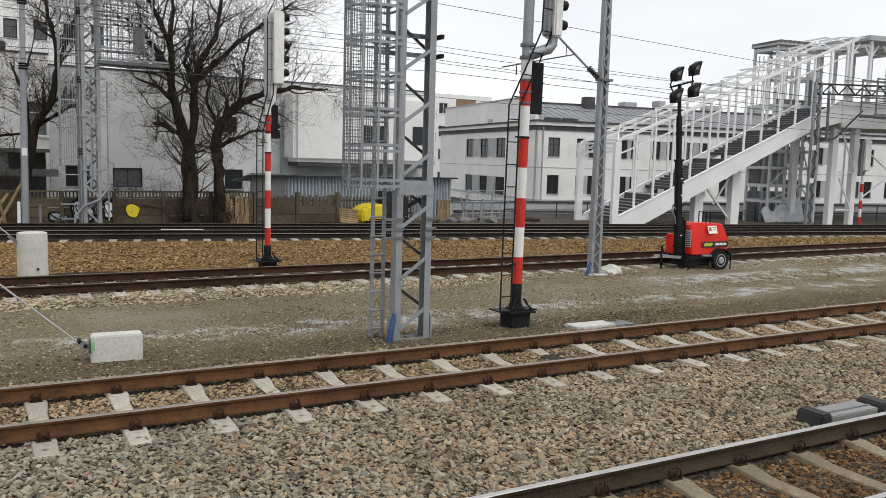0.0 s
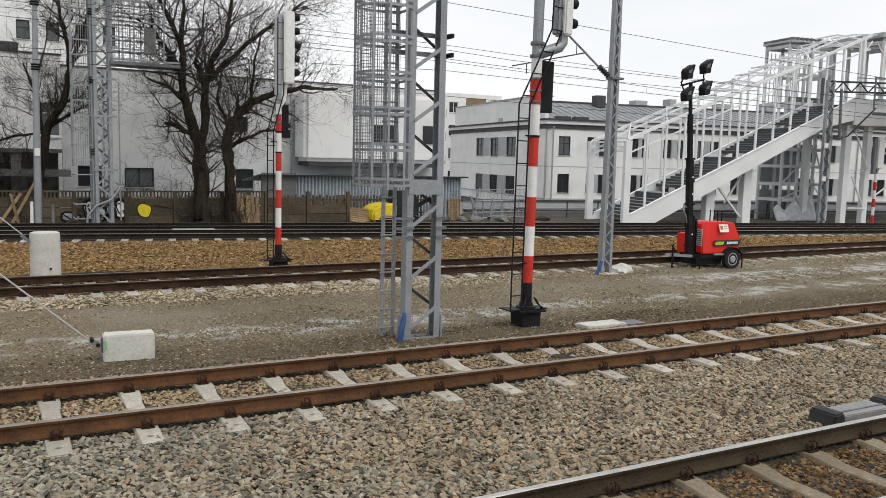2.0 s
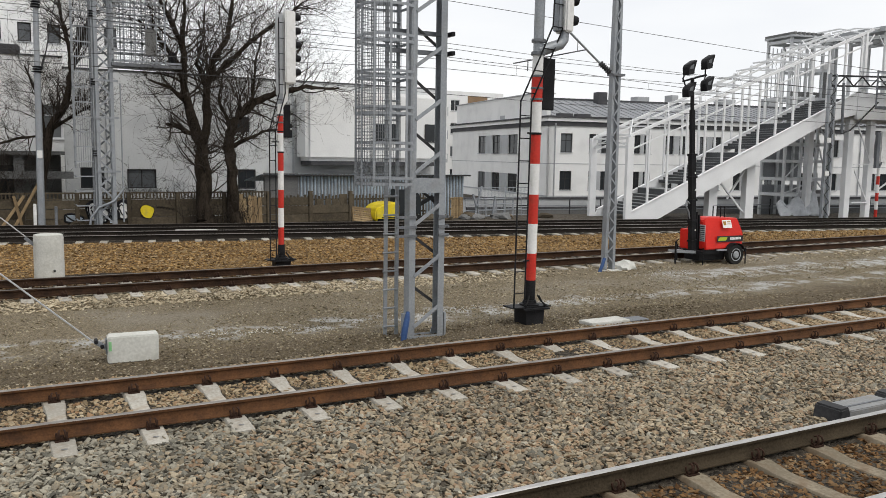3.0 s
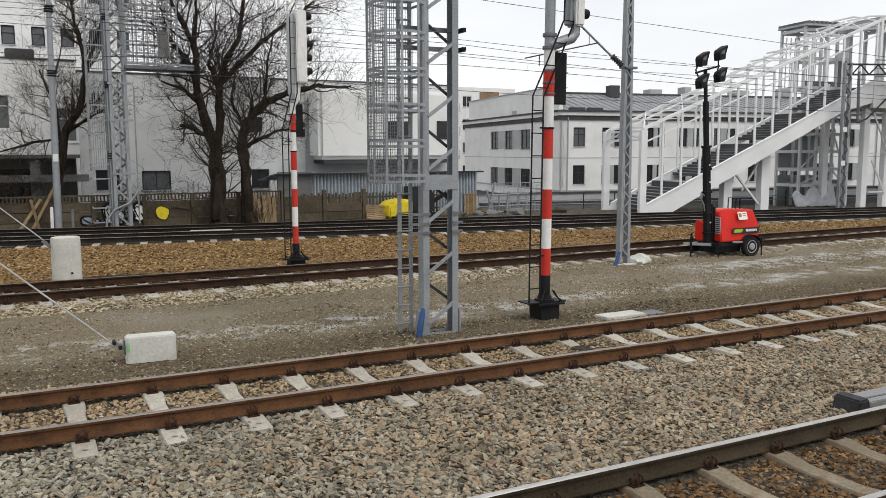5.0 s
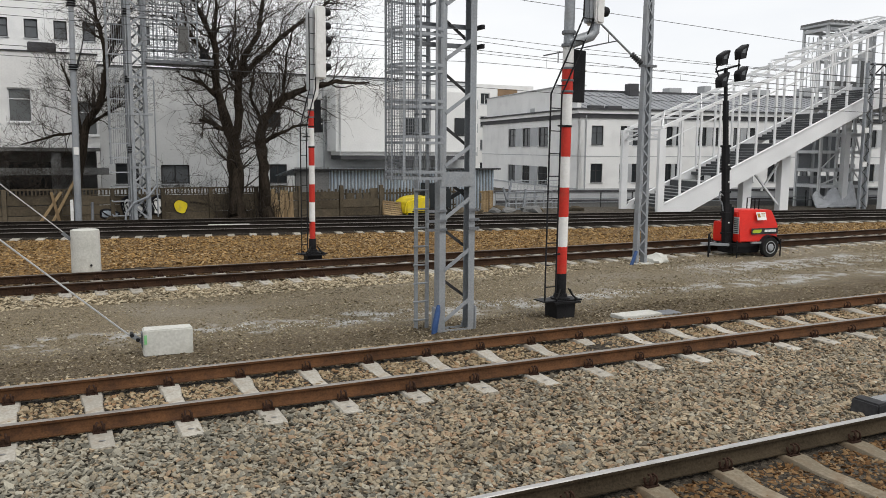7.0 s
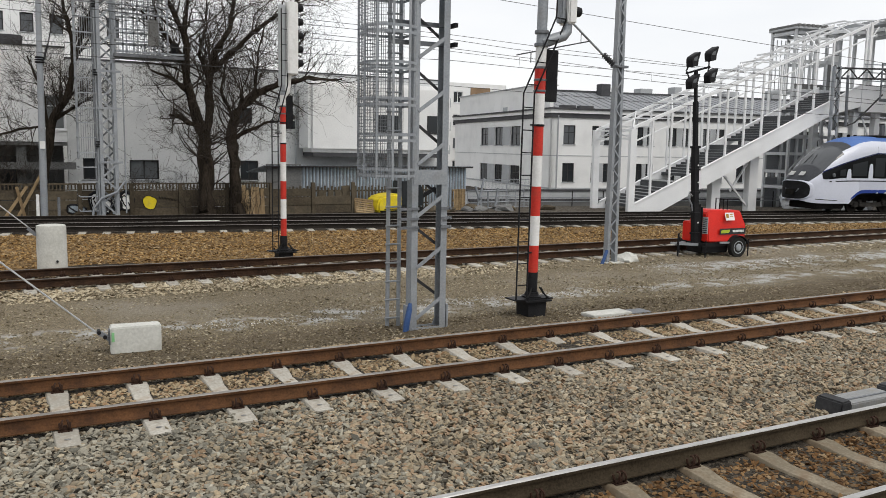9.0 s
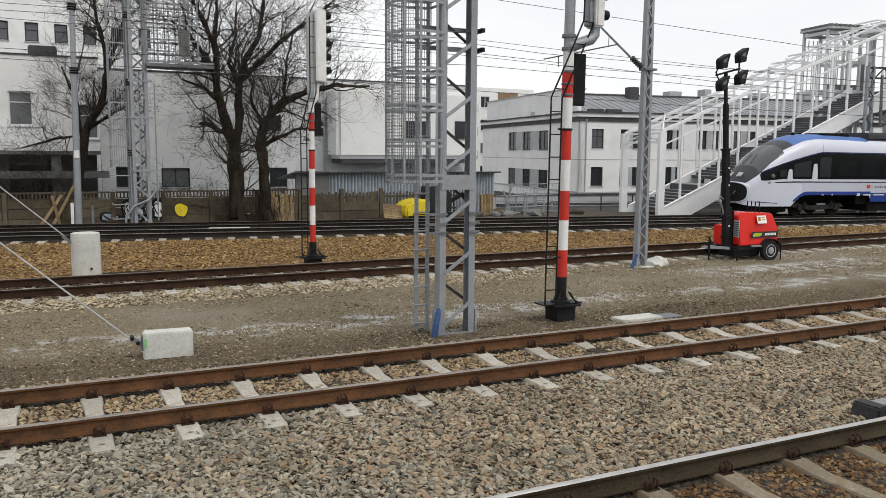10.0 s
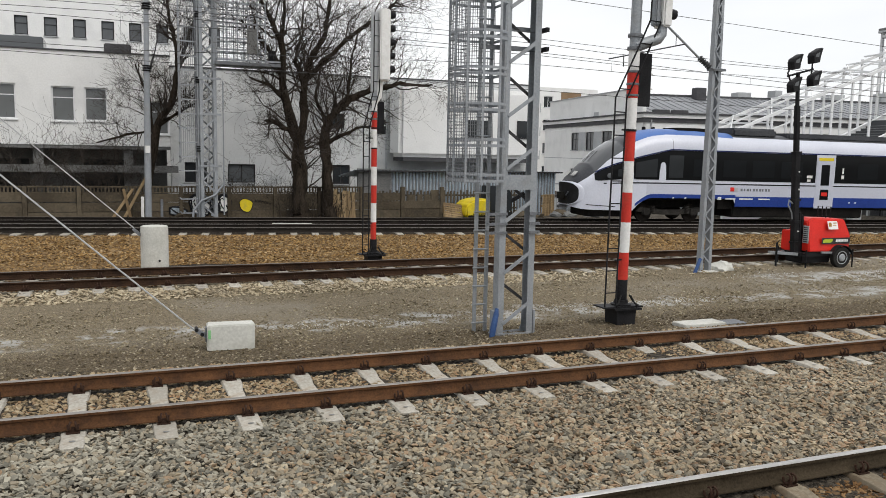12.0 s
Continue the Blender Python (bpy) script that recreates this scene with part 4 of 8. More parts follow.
# ---- buildings ----
def facade(owner, at, length, z0, z1, openings, wall_m, frame_m="frame_dark", thick=0.35, pane="pane", bars=1, cross=(0.66,), sill="plaster_grey", name="wall"):
    """A wall with openings (x, z, width, height) cut through it, each with a framed window set back in it."""
    xs = sorted({0.0, length, *[o[0] for o in openings], *[o[0] + o[2] for o in openings]})
    zs = sorted({z0, z1, *[o[1] for o in openings], *[o[1] + o[3] for o in openings]})
    bm = bmesh.new()
    for xa, xb in zip(xs, xs[1:]):
        run = None
        for za, zb in zip(zs, zs[1:]):
            mx, mz = (xa + xb) / 2, (za + zb) / 2
            if any(o[0] < mx < o[0] + o[2] and o[1] < mz < o[1] + o[3] for o in openings):
                if run:
                    bm_box(bm, xa, xb, 0, thick, run[0], run[1])
                run = None
            else:
                run = (run[0], zb) if run else (za, zb)
        if run:
            bm_box(bm, xa, xb, 0, thick, run[0], run[1])
    bmesh.ops.remove_doubles(bm, verts=bm.verts[:], dist=0.0005)
    wall = part(name, bm, M[wall_m], owner, at=at)
    for x, z, w, h in openings:
        bm = bmesh.new()
        f, y0, y1 = 0.07, 0.10, 0.17
        bm_box(bm, x, x + w, y0, y1, z, z + f), bm_box(bm, x, x + w, y0, y1, z + h - f, z + h)
        bm_box(bm, x, x + f, y0, y1, z + f, z + h - f), bm_box(bm, x + w - f, x + w, y0, y1, z + f, z + h - f)
        for i in range(bars):
            c = x + w * (i + 1) / (bars + 1)
            bm_box(bm, c - 0.03, c + 0.03, y0 + 0.01, y1, z + f, z + h - f)
        for k in cross:
            bm_box(bm, x + f, x + w - f, y0 + 0.014, y1, z + h * k - 0.025, z + h * k + 0.025)
        win = part("window", bm, M[frame_m], owner, at=at)
        bm = bmesh.new()
        bm_box(bm, x + 0.02, x + w - 0.02, y1 - 0.03, y1 - 0.01, z + 0.02, z + h - 0.02)
        part("pane", bm, M[random.choice((pane, pane, pane, pane, "pane_grey" if pane == "pane" else pane))], win)
        bm = bmesh.new()
        bm_box(bm, x - 0.06, x + w + 0.06, -0.07, 0.10, z - 0.06, z - 0.002)
        part("sill", bm, M[sill], win)
    return wall


def corrugated(length, height, pitch=0.18, depth=0.04):
    bm = bmesh.new()
    n = int(length / pitch * 4)
    lo, hi = [], []
    for i in range(n + 1):
        x = length * i / n
        y = depth * (0, 1, 1, 0)[i % 4]
        lo.append(bm.verts.new((x, y, 0))), hi.append(bm.verts.new((x, y, height)))
    for i in range(n):
        bm.faces.new((lo[i], lo[i + 1], hi[i + 1], hi[i]))
    r = bmesh.ops.extrude_face_region(bm, geom=bm.faces[:])
    for v in r["geom"]:
        if isinstance(v, bmesh.types.BMVert):
            v.co.y += 0.006
    return bm


def grey_block():
    """The long pale building behind the trees, with its overhanging bay."""
    ob = thing("office_building", pose(0, 46, 0), "long pale rendered building with a first-floor bay and few windows", "building", "buildings")
    facade(ob, pose(2.75, 0, 0), 21.65, -1.2, 6.95, [(0.69, 0.9, 1.15, 1.08), (2.95, 0.88, 1.48, 1.02), (8.8, 0.82, 1.02, 1.1), (8.75, 4.0, 0.75, 0.85)], "plaster_blue", pane="pane", bars=1, cross=())
    bm = bmesh.new()
    bm_box(bm, 2.75, 24.45, -0.05, 0.40, 6.95, 7.03)
    part("coping", bm, M["cornice"], ob)
    bm = bmesh.new()
    bm_box(bm, 24.05, 24.4, 0.35, 9.6, -1.2, 6.95)
    part("wall", bm, M["plaster"], ob)
    bm = bmesh.new()
    bm_box(bm, 2.75, 24.05, 0.36, 9.6, 6.7, 6.9)
    part("roof", bm, M["roof"], ob)
    facade(ob, pose(-26, -0.7, 0), 28.7, 2.78, 7.4, [(20.5, 4.0, 1.05, 1.72), (23.13, 3.95, 1.05, 1.72), (24.63, 4.0, 1.06, 1.66), (16.5, 4.0, 1.05, 1.7), (18.2, 4.0, 1.05, 1.7), (13.0, 4.0, 1.05, 1.7), (27.75, 3.4, 0.9, 1.7)],
           "plaster", "frame_white", pane="pane_light", bars=0, cross=(0.68,), sill="frame_white", name="bay_wall")
    bm = bmesh.new()
    bm_box(bm, -26.05, 2.75, -0.76, -0.30, 7.4, 7.47)
    part("coping", bm, M["cornice"], ob)
    bm = bmesh.new()
    bm_box(bm, 2.40, 2.7, -0.345, 1.0, 2.78, 7.4)
    part("bay_cheek", bm, M["plaster"], ob)
    # soffit, recessed wall and pillars carry the bay's shade in their dark colour
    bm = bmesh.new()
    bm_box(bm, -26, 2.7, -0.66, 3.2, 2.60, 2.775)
    part("bay_floor", bm, M["dark_wall"], ob, "soffit under the bay, darkened for shade")
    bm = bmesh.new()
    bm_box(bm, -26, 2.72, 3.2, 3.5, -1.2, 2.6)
    part("recessed_wall", bm, M["dark_wall"], ob, "ground-floor wall under the bay, darkened for shade")
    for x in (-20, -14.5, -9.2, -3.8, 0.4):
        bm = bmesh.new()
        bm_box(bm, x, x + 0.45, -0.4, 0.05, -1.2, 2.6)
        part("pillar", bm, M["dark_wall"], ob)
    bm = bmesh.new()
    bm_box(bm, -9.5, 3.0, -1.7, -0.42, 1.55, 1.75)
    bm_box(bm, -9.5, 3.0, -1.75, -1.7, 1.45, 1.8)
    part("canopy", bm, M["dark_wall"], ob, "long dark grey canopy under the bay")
    for x in (-12.0, -6.5, -1.6):
        bm = bmesh.new()
        bm_box(bm, x, x + 2.2, 3.13, 3.19, 0.2, 2.0)
        part("dark_shop_window", bm, M["pane"], ob)
    bm = bmesh.new()
    bm_box(bm, -26, 2.7, 3.5, 9.6, 7.2, 7.36)
    part("roof", bm, M["roof"], ob)
    bm = box_bm(-7.6, -3.2, 0.2, 2.2, 7.48, 8.1, 0.05)
    part("roof_light", bm, M["pane_grey"], ob)
    bm = box_bm(-0.4, 0.9, -0.2, 0.9, 7.48, 7.95, 0.05)
    part("roof_box", bm, M["cornice"], ob)
    # rounded box bay
    bm = box_bm(14.9, 23.9, -2.0, -0.02, 2.45, 6.45, 0.22)
    part("box_bay", bm, M["plaster"], ob, "white boxed-out bay with rounded edges")
    bm = bmesh.new()
    bm_box(bm, 15.2, 23.6, -1.8, -0.02, 2.22, 2.44)
    part("box_bay_soffit", bm, M["cornice"], ob)
    for x, z, w, h in ((19.1, 3.7, 1.35, 0.95), (22.3, 3.7, 0.9, 1.0)):
        bm = bmesh.new()
        bm_box(bm, x, x + w, -2.03, -2.004, z, z + h)
        win = part("bay_window", bm, M["pane"], ob)
        bm = bmesh.new()
        bm_box(bm, x - 0.05, x + w + 0.05, -2.06, -2.0, z - 0.07, z - 0.004)
        bm_box(bm, x - 0.05, x - 0.002, -2.05, -2.004, z, z + h)
        bm_box(bm, x + w + 0.002, x + w + 0.05, -2.05, -2.004, z, z + h)
        part("frame", bm, M["frame_dark"], win)
    bm = bmesh.new()
    bm_box(bm, 13.9, 14.8, -0.06, -0.005, 3.75, 4.55)
    part("dark_shop_window", bm, M["pane"], ob)
    for x in (4.75, 14.75):
        bm = bmesh.new()
        bm_tube(bm, [(x, -0.07, -1.1), (x, -0.07, 6.9)], 0.055, 8)
        part("downpipe", bm, M["plaster_grey"], ob)
    ob = thing("tall_office_building", pose(-26, 60, 0), "tall pale building with rows of small windows", "building", "buildings")
    wins = [(x, z, 0.78, 1.2) for z in (6.6, 9.75, 12.7, 15.6) for x in [20.2 + 1.72 * k - 1.72 * 8 for k in range(16)]]
    facade(ob, pose(0, 0, 0), 32.3, -1.2, 19, wins, "plaster", "frame_dark", pane="pane_grey", bars=0, cross=(0.6,))
    bm = bmesh.new()
    bm_box(bm, 31.95, 32.3, 0.36, 12, -1.2, 19), bm_box(bm, 0, 31.95, 0.36, 12, 18.7, 18.9)
    part("side_wall", bm, M["plaster"], ob)


grey_block()


def hall():
    ob = thing("station_hall", FAR, "white two-storey hall with dark cornice and grey sheet roof", "building", "buildings")
    s0, d0, zb, zt = 36.0, 32.0, -1.5, 5.55
    cols = [(37.12, 1.12), (39.85, 0.68), (41.05, 0.80), (44.28, 0.66), (45.30, 0.72), (47.5, 0.85), (48.95, 0.92), (51.1, 0.75), (52.45, 0.95), (54.9, 0.8), (56.3, 0.9), (58.4, 0.95), (59.8, 1.0), (62.4, 0.8), (63.7, 0.9), (66.0, 0.9), (67.5, 0.95), (70.7, 1.0), (72.3, 1.0), (75, 1.1)]
    wins = [(s - s0, z, w, 1.62) for z in (3.30, 0.08) for s, w in cols]
    facade(ob, pose(s0, d0, 0), 48, zb, zt, wins, "plaster", bars=1, cross=(0.62,))
    # the end wall looks along the tracks
    end = [(25.5 - (d - 32) - w, z, w, 1.80) for z in (3.14, -0.52) for d, w in ((38.7, 2.35), (43.05, 2.1), (47.0, 2.1))]
    facade(ob, pose(s0, d0 + 25.5, 0, 0, 0, -90), 25.5, zb, zt, end, "plaster", bars=1, cross=(0.62,))
    # grey panels between the paired windows
    for za, zb_ in ((3.30, 4.92), (0.08, 1.70)):
        for (sa, wa), (sb, wb) in zip(cols, cols[1:]):
            if sb - sa - wa < 0.7:
                bm = bmesh.new()
                bm_box(bm, sa + wa + 0.01, sb - 0.01, d0 - 0.012, d0 - 0.003, za, zb_)
                part("window_panel", bm, M["plaster_grey"], ob)
    for za, zb_ in ((3.14, 4.94), (-0.52, 1.28)):
        for da, db in ((41.06, 43.04), (45.16, 46.99)):
            bm = bmesh.new()
            bm_box(bm, s0 - 0.012, s0 - 0.003, da, db, za, zb_)
            part("window_panel", bm, M["plaster_grey"], ob)
    for z0, z1, out, m in ((5.55, 5.93, 0.10, "cornice"), (5.93, 6.24, 0.22, "plaster"), (6.24, 6.38, 0.34, "cornice")):
        bm = bmesh.new()
        bm_box(bm, s0 - out, s0 + 48, d0 - out, d0 + 0.35, z0, z1)
        bm_box(bm, s0 - out, s0 + 0.35, d0 + 0.35, d0 + 25.6, z0, z1)
        part("cornice", bm, M[m], ob)
    for z0, z1, out in ((-0.55, -0.42, 0.06), (2.3, 2.36, 0.02)):
        bm = bmesh.new()
        bm_box(bm, s0 - out, s0 + 48, d0 - out, d0 - 0.002, z0, z1)
        bm_box(bm, s0 - out, s0 - 0.002, d0 - 0.002, d0 + 25.6, z0, z1)
        part("string_course", bm, M["plaster_grey"], ob)
    bm = bmesh.new()
    bm_box(bm, s0 + 0.5, s0 + 0.85, d0 + 1.6, d0 + 25.5, 6.2, 8.5)
    bm_box(bm, s0 + 0.85, s0 + 9, d0 + 25.1, d0 + 25.5, 6.2, 8.5)
    part("parapet_wall", bm, M["plaster"], ob)
    bm = bmesh.new()
    bm_box(bm, s0 + 0.42, s0 + 0.95, d0 + 1.5, d0 + 25.6, 8.5, 8.6)
    part("coping", bm, M["plaster_grey"], ob)
    bm = bmesh.new()
    bm_box(bm, s0 + 0.46, s0 + 0.498, d0 + 11.2, d0 + 12.3, 6.45, 6.85)
    part("vent_grille", bm, M["plaster_grey"], ob)
    bm = bmesh.new()
    a = [(s0 + 0.9, d0 + 0.2, 6.22), (s0 + 48, d0 + 0.2, 6.22), (s0 + 48, d0 + 8.5, 8.35), (s0 + 0.9, d0 + 8.5, 8.35)]
    vs = [bm.verts.new(p) for p in a] + [bm.verts.new((x, y, z - 0.12)) for x, y, z in a]
    for q in ((0, 1, 2, 3), (7, 6, 5, 4), (0, 4, 5, 1), (1, 5, 6, 2), (2, 6, 7, 3), (3, 7, 4, 0)):
        bm.faces.new([vs[i] for i in q])
    roof = part("roof", bm, M["roof"], ob)
    for k in range(58):
        x = s0 + 1.4 + 0.8 * k
        bm = bmesh.new()
        bm_bar(bm, (x, d0 + 0.25, 6.25), (x, d0 + 8.4, 8.36), 0.04, 0.05)
        part("roof_seam", bm, M["roof"], roof)
    bm = bmesh.new()
    bm_box(bm, s0 + 0.9, s0 + 48, d0 + 8.5, d0 + 9, 8.2, 8.55)
    part("ridge", bm, M["cornice"], roof)
    for x in (0.9, 2.6):
        bm = bmesh.new()
        bm_box(bm, s0 + x, s0 + x + 1.35, d0 + 0.1, d0 + 0.6, 6.26, 6.62)
        part("roof_hatch", bm, M["cornice"], roof)
    bm = box_bm(s0 + 8.4, s0 + 9.4, d0 + 7, d0 + 8, 8.0, 9.15, 0.03)
    part("chimney", bm, M["cornice"], roof)
    for x in (0.06, 7.7, 20.5, 33):
        bm = bmesh.new()
        bm_tube(bm, [(s0 + x + 0.5, d0 - 0.09, -1.4), (s0 + x + 0.5, d0 - 0.09, 5.75)], 0.06, 8)
        part("downpipe", bm, M["plaster_grey"], ob)
    for k, (x, w, h) in enumerate(((50, 1.4, 0.5), (54, 0.8, 0.8), (60, 1.8, 0.6), (66, 0.9, 0.9))):
        bm = box_bm(x, x + w, d0 + 9.2, d0 + 10.5, 8.3, 8.55 + h, 0.03)
        part("roof_unit", bm, M["plaster_grey"], ob)
    # low walls in front of the hall
    for d, z1, sa, sb, m in ((22.5, -0.05, 24, 80, "plaster_grey"), (17.5, -0.42, 23.5, 60, "dark_wall")):
        w = thing("low_wall", FAR @ pose(sa, d, -1.4), "low grey concrete wall with a dark top in front of the hall", "wall", "low walls")
        bm = bmesh.new()
        bm_box(bm, 0, sb - sa, 0, 0.3, 0, z1 + 1.25)
        part("wall", bm, M[m], w)
        bm = bmesh.new()
        bm_box(bm, -0.05, sb - sa, -0.06, 0.36, z1 + 1.25, z1 + 1.4)
        part("coping", bm, M["cornice"], w)
    ob = thing("apartment_block", pose(46, 92, 0), "distant white apartment block with stacked balconies", "building", "buildings")
    wins = [(x, z, 1.3, 1.4) for z in (-0.2, 2.7, 5.6, 8.5) for x in (1.2, 4.2, 7.0)]
    facade(ob, pose(0, 0, 0), 12, -2, 11, wins, "plaster", "frame_white", bars=1, cross=())
    bm = bmesh.new()
    bm_box(bm, 0, 12, 0.36, 10, 10.7, 10.95), bm_box(bm, 0, 0.4, 0.36, 10, -2, 10.7)
    part("roof", bm, M["roof"], ob)
    brown = mat("brown_render", (0.20, 0.13, 0.08), (0.30, 0.21, 0.13), 0.9)
    for z in (-0.9, 2.0, 4.9, 7.8):
        for x in (0.2, 6.6):
            bm = bmesh.new()
            bm_box(bm, x, x + 3.0, -1.2, -0.005, z, z + 0.15)
            bm_box(bm, x, x + 3.0, -1.2, -1.12, z + 0.15, z + 1.1)
            part("balcony", bm, M["plaster_grey"], ob)
            bm = bmesh.new()
            bm_box(bm, x + 0.05, x + 2.95, -0.06, -0.004, z + 0.15, z + 2.7)
            part("balcony_recess", bm, brown, ob, "brown balcony recess")


hall()


# ---- stairs, lift frame and footbridge under construction ----
def stair_z(s):
    return -0.25 + 0.467 * (s - 30.2)


def footbridge():
    D0, D1 = 9.0, 12.6
    ob = thing("footbridge_stairs", FAR, "white steel footbridge stairs with an open roof frame", "stairs")
    W = M["white_steel"]
    for d in (D0, D1):
        bm = bmesh.new()
        low = 0.86 if d == D0 else 0.5
        outline = [(29.9, -0.75), (30.15, -0.28), (43.67, stair_z(43.67)), (45.97, 7.16), (45.97, 6.65 - low), (43.9, stair_z(43.9) - low), (29.95 + low / 0.467, -0.74)]
        bm_prism(bm, outline, d - 0.06, d + 0.06)
        bm_bar(bm, (30.15, d, -0.24), (43.67, d, stair_z(43.67) + 0.03), 0.22, 0.05)
        bm_bar(bm, (43.67, d, stair_z(43.67) + 0.03), (45.97, d, 7.19), 0.22, 0.05)
        part("stringer", bm, W, ob)
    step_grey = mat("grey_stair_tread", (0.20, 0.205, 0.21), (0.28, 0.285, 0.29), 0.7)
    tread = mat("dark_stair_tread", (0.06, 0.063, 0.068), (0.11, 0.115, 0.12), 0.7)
    # flights of steps broken by three short landings
    landings = ((33.0, 34.35), (37.9, 39.0), (41.85, 43.1))
    s = 30.5
    while s < 45.6:
        flat = [b for a, b in landings if a - 0.2 < s < b - 0.3]
        run = flat[0] - s if flat else 0.34
        z = stair_z(s + run * 0.5) - (0.24 if flat else 0.18)
        bm = bmesh.new()
        bm_box(bm, s - 0.02, s + run, D0 + 0.065, D1 - 0.065, z - 0.03, z)
        part("tread", bm, step_grey, ob)
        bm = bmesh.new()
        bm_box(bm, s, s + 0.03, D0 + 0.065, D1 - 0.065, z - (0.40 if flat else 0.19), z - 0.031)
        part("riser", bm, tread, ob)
        s += run
    front = lambda s: min(4.0 + 0.41 * (s - 29.9), 11.0)
    rear = lambda s: min(4.0 + 0.44 * (s - 29.75), 11.2)
    for d, fn, first in ((D0, front, 30.1), (D1, rear, 29.75)):
        part("end_post", box_bm(first - 0.2, first + 0.2, d - 0.14, d + 0.14, -0.75, 4.05, 0.01), W, ob)
        s = first + 1.25
        while s < 46.5:
            bm = bmesh.new()
            bm_box(bm, s - 0.055, s + 0.055, d - 0.055, d + 0.055, stair_z(min(s, 46)) - 0.25, fn(s))
            part("post", bm, W, ob)
            s += 1.23
        bm = bmesh.new()
        bm_bar(bm, (first, d, fn(first) + 0.05), (46.9, d, fn(46.9) + 0.05), 0.12, 0.16)
        part("eaves_rail", bm, W, ob)
        bm = bmesh.new()
        bm_bar(bm, (first, d + 0.02, fn(first) - 0.75), (46.9, d + 0.02, fn(46.9) - 0.75), 0.07, 0.08)
        part("top_rail", bm, W, ob)
    k = 0
    s = 30.1
    while s < 47.5:
        zf, zr = front(s) + 0.1, rear(s - 0.2) + 0.1
        zm = max(zf, zr) + 0.04
        mid = (D0 + D1) / 2
        bm = bmesh.new()
        bm_bar(bm, (s, D0, zf), (s - 0.1, mid, zm), 0.07, 0.09)
        bm_bar(bm, (s - 0.1, mid, zm), (s - 0.2, D1, zr), 0.07, 0.09)
        bm_bar(bm, (s, D0, zf - 0.45), (s - 0.2, D1, zr - 0.45), 0.05, 0.06)
        part("roof_bow", bm, W, ob)
        if k % 2 == 0:
            bm = bmesh.new()
            bm_bar(bm, (s, D0, zf), (s + 2.3, D1, rear(s + 2.3) + 0.1), 0.05, 0.05)
            part("wind_brace", bm, W, ob)
        s += 1.23
        k += 1
    bm = bmesh.new()
    mid = (D0 + D1) / 2
    bm_bar(bm, (30, mid, 4.2), (46.6, mid, 11.2), 0.08, 0.1)
    part("ridge_rail", bm, W, ob)
    bm = bmesh.new()
    bm_bar(bm, (30.1, D0, 3.5), (29.75, D1, 3.5), 0.09, 0.12), bm_bar(bm, (30.1, D0, 4.0), (29.75, D1, 4.0), 0.1, 0.12)
    bm_bar(bm, (30.1, D0, 3.5), (29.9, mid, 4.0), 0.06), bm_bar(bm, (29.75, D1, 3.5), (29.9, mid, 4.0), 0.06)
    part("portal_beam", bm, W, ob)
    for s in (36.5, 39.15):
        bm = box_bm(s - 0.3, s + 0.3, 9.9, 10.4, -0.75, stair_z(s) - 0.75, 0.01)
        part("support_column", bm, W, ob)
    bm = bmesh.new()
    bm_bar(bm, (36.9, 10.1, 1.7), (39.0, 10.1, -0.5), 0.10), bm_bar(bm, (38.9, 10.2, 2.3), (37.7, 10.2, 0.5), 0.10)
    part("cross_brace", bm, W, ob)

    br = thing("footbridge", FAR, "white footbridge deck on columns with a bare roof frame", "bridge")
    for d in (D0, D1 + 0.8):
        bm = bmesh.new()
        bm_box(bm, 45.98, 72, d - 0.1, d + 0.1, 5.5, 7.1)
        part("deck_beam", bm, W, br)
    bm = bmesh.new()
    bm_box(bm, 46, 72, D0 + 0.105, D1 + 0.69, 5.9, 6.1)
    part("deck", bm, M["plaster_grey"], br)
    bm = bmesh.new()
    bm_box(bm, 47.5, 72, D0 - 0.3, D1 + 1.2, 10.95, 11.25)
    part("roof_slab", bm, M["plaster_grey"], br)
    s = 46.4
    while s < 71:
        for d in (D0, D1 + 0.8):
            bm = bmesh.new()
            bm_box(bm, s - 0.09, s + 0.09, d - 0.09, d + 0.09, 7.1, 10.95)
            part("roof_post", bm, W, br)
        bm = bmesh.new()
        bm_bar(bm, (s, D0, 10.7), (s, D1 + 0.8, 10.7), 0.1, 0.2)
        bm_bar(bm, (s, D0, 9.9), (s + 0.6, D0, 10.7), 0.06), bm_bar(bm, (s, D0, 9.9), (s - 0.6, D0, 10.7), 0.06)
        part("roof_beam", bm, W, br)
        s += 1.55
    for z in (7.4, 7.9, 8.4):
        bm = bmesh.new()
        bm_bar(bm, (46, D0 - 0.1, z), (72, D0 - 0.1, z), 0.04, 0.06)
        part("handrail", bm, M["galv"], br)
    for s, w in ((46.1, 0.42), (47.8, 0.40), (58, 0.5), (66, 0.5)):
        for d in (D0 + 0.55, D1 + 0.3):
            part("column", box_bm(s - w / 2, s + w / 2, d - 0.2, d + 0.2, -0.8, 5.5, 0.01), W, br)
    bm = bmesh.new()
    bm_bar(bm, (46.5, D0 + 0.3, 5.2), (47.7, D0 + 0.3, 2.8), 0.07), bm_bar(bm, (46.5, D0 + 0.3, 2.3), (47.7, D0 + 0.3, 0.2), 0.07)
    bm_bar(bm, (46.4, D0 + 0.3, 2.7), (47.7, D0 + 0.3, 2.7), 0.08), bm_bar(bm, (46.4, D0 + 0.3, 0.3), (47.7, D0 + 0.3, 0.3), 0.08)
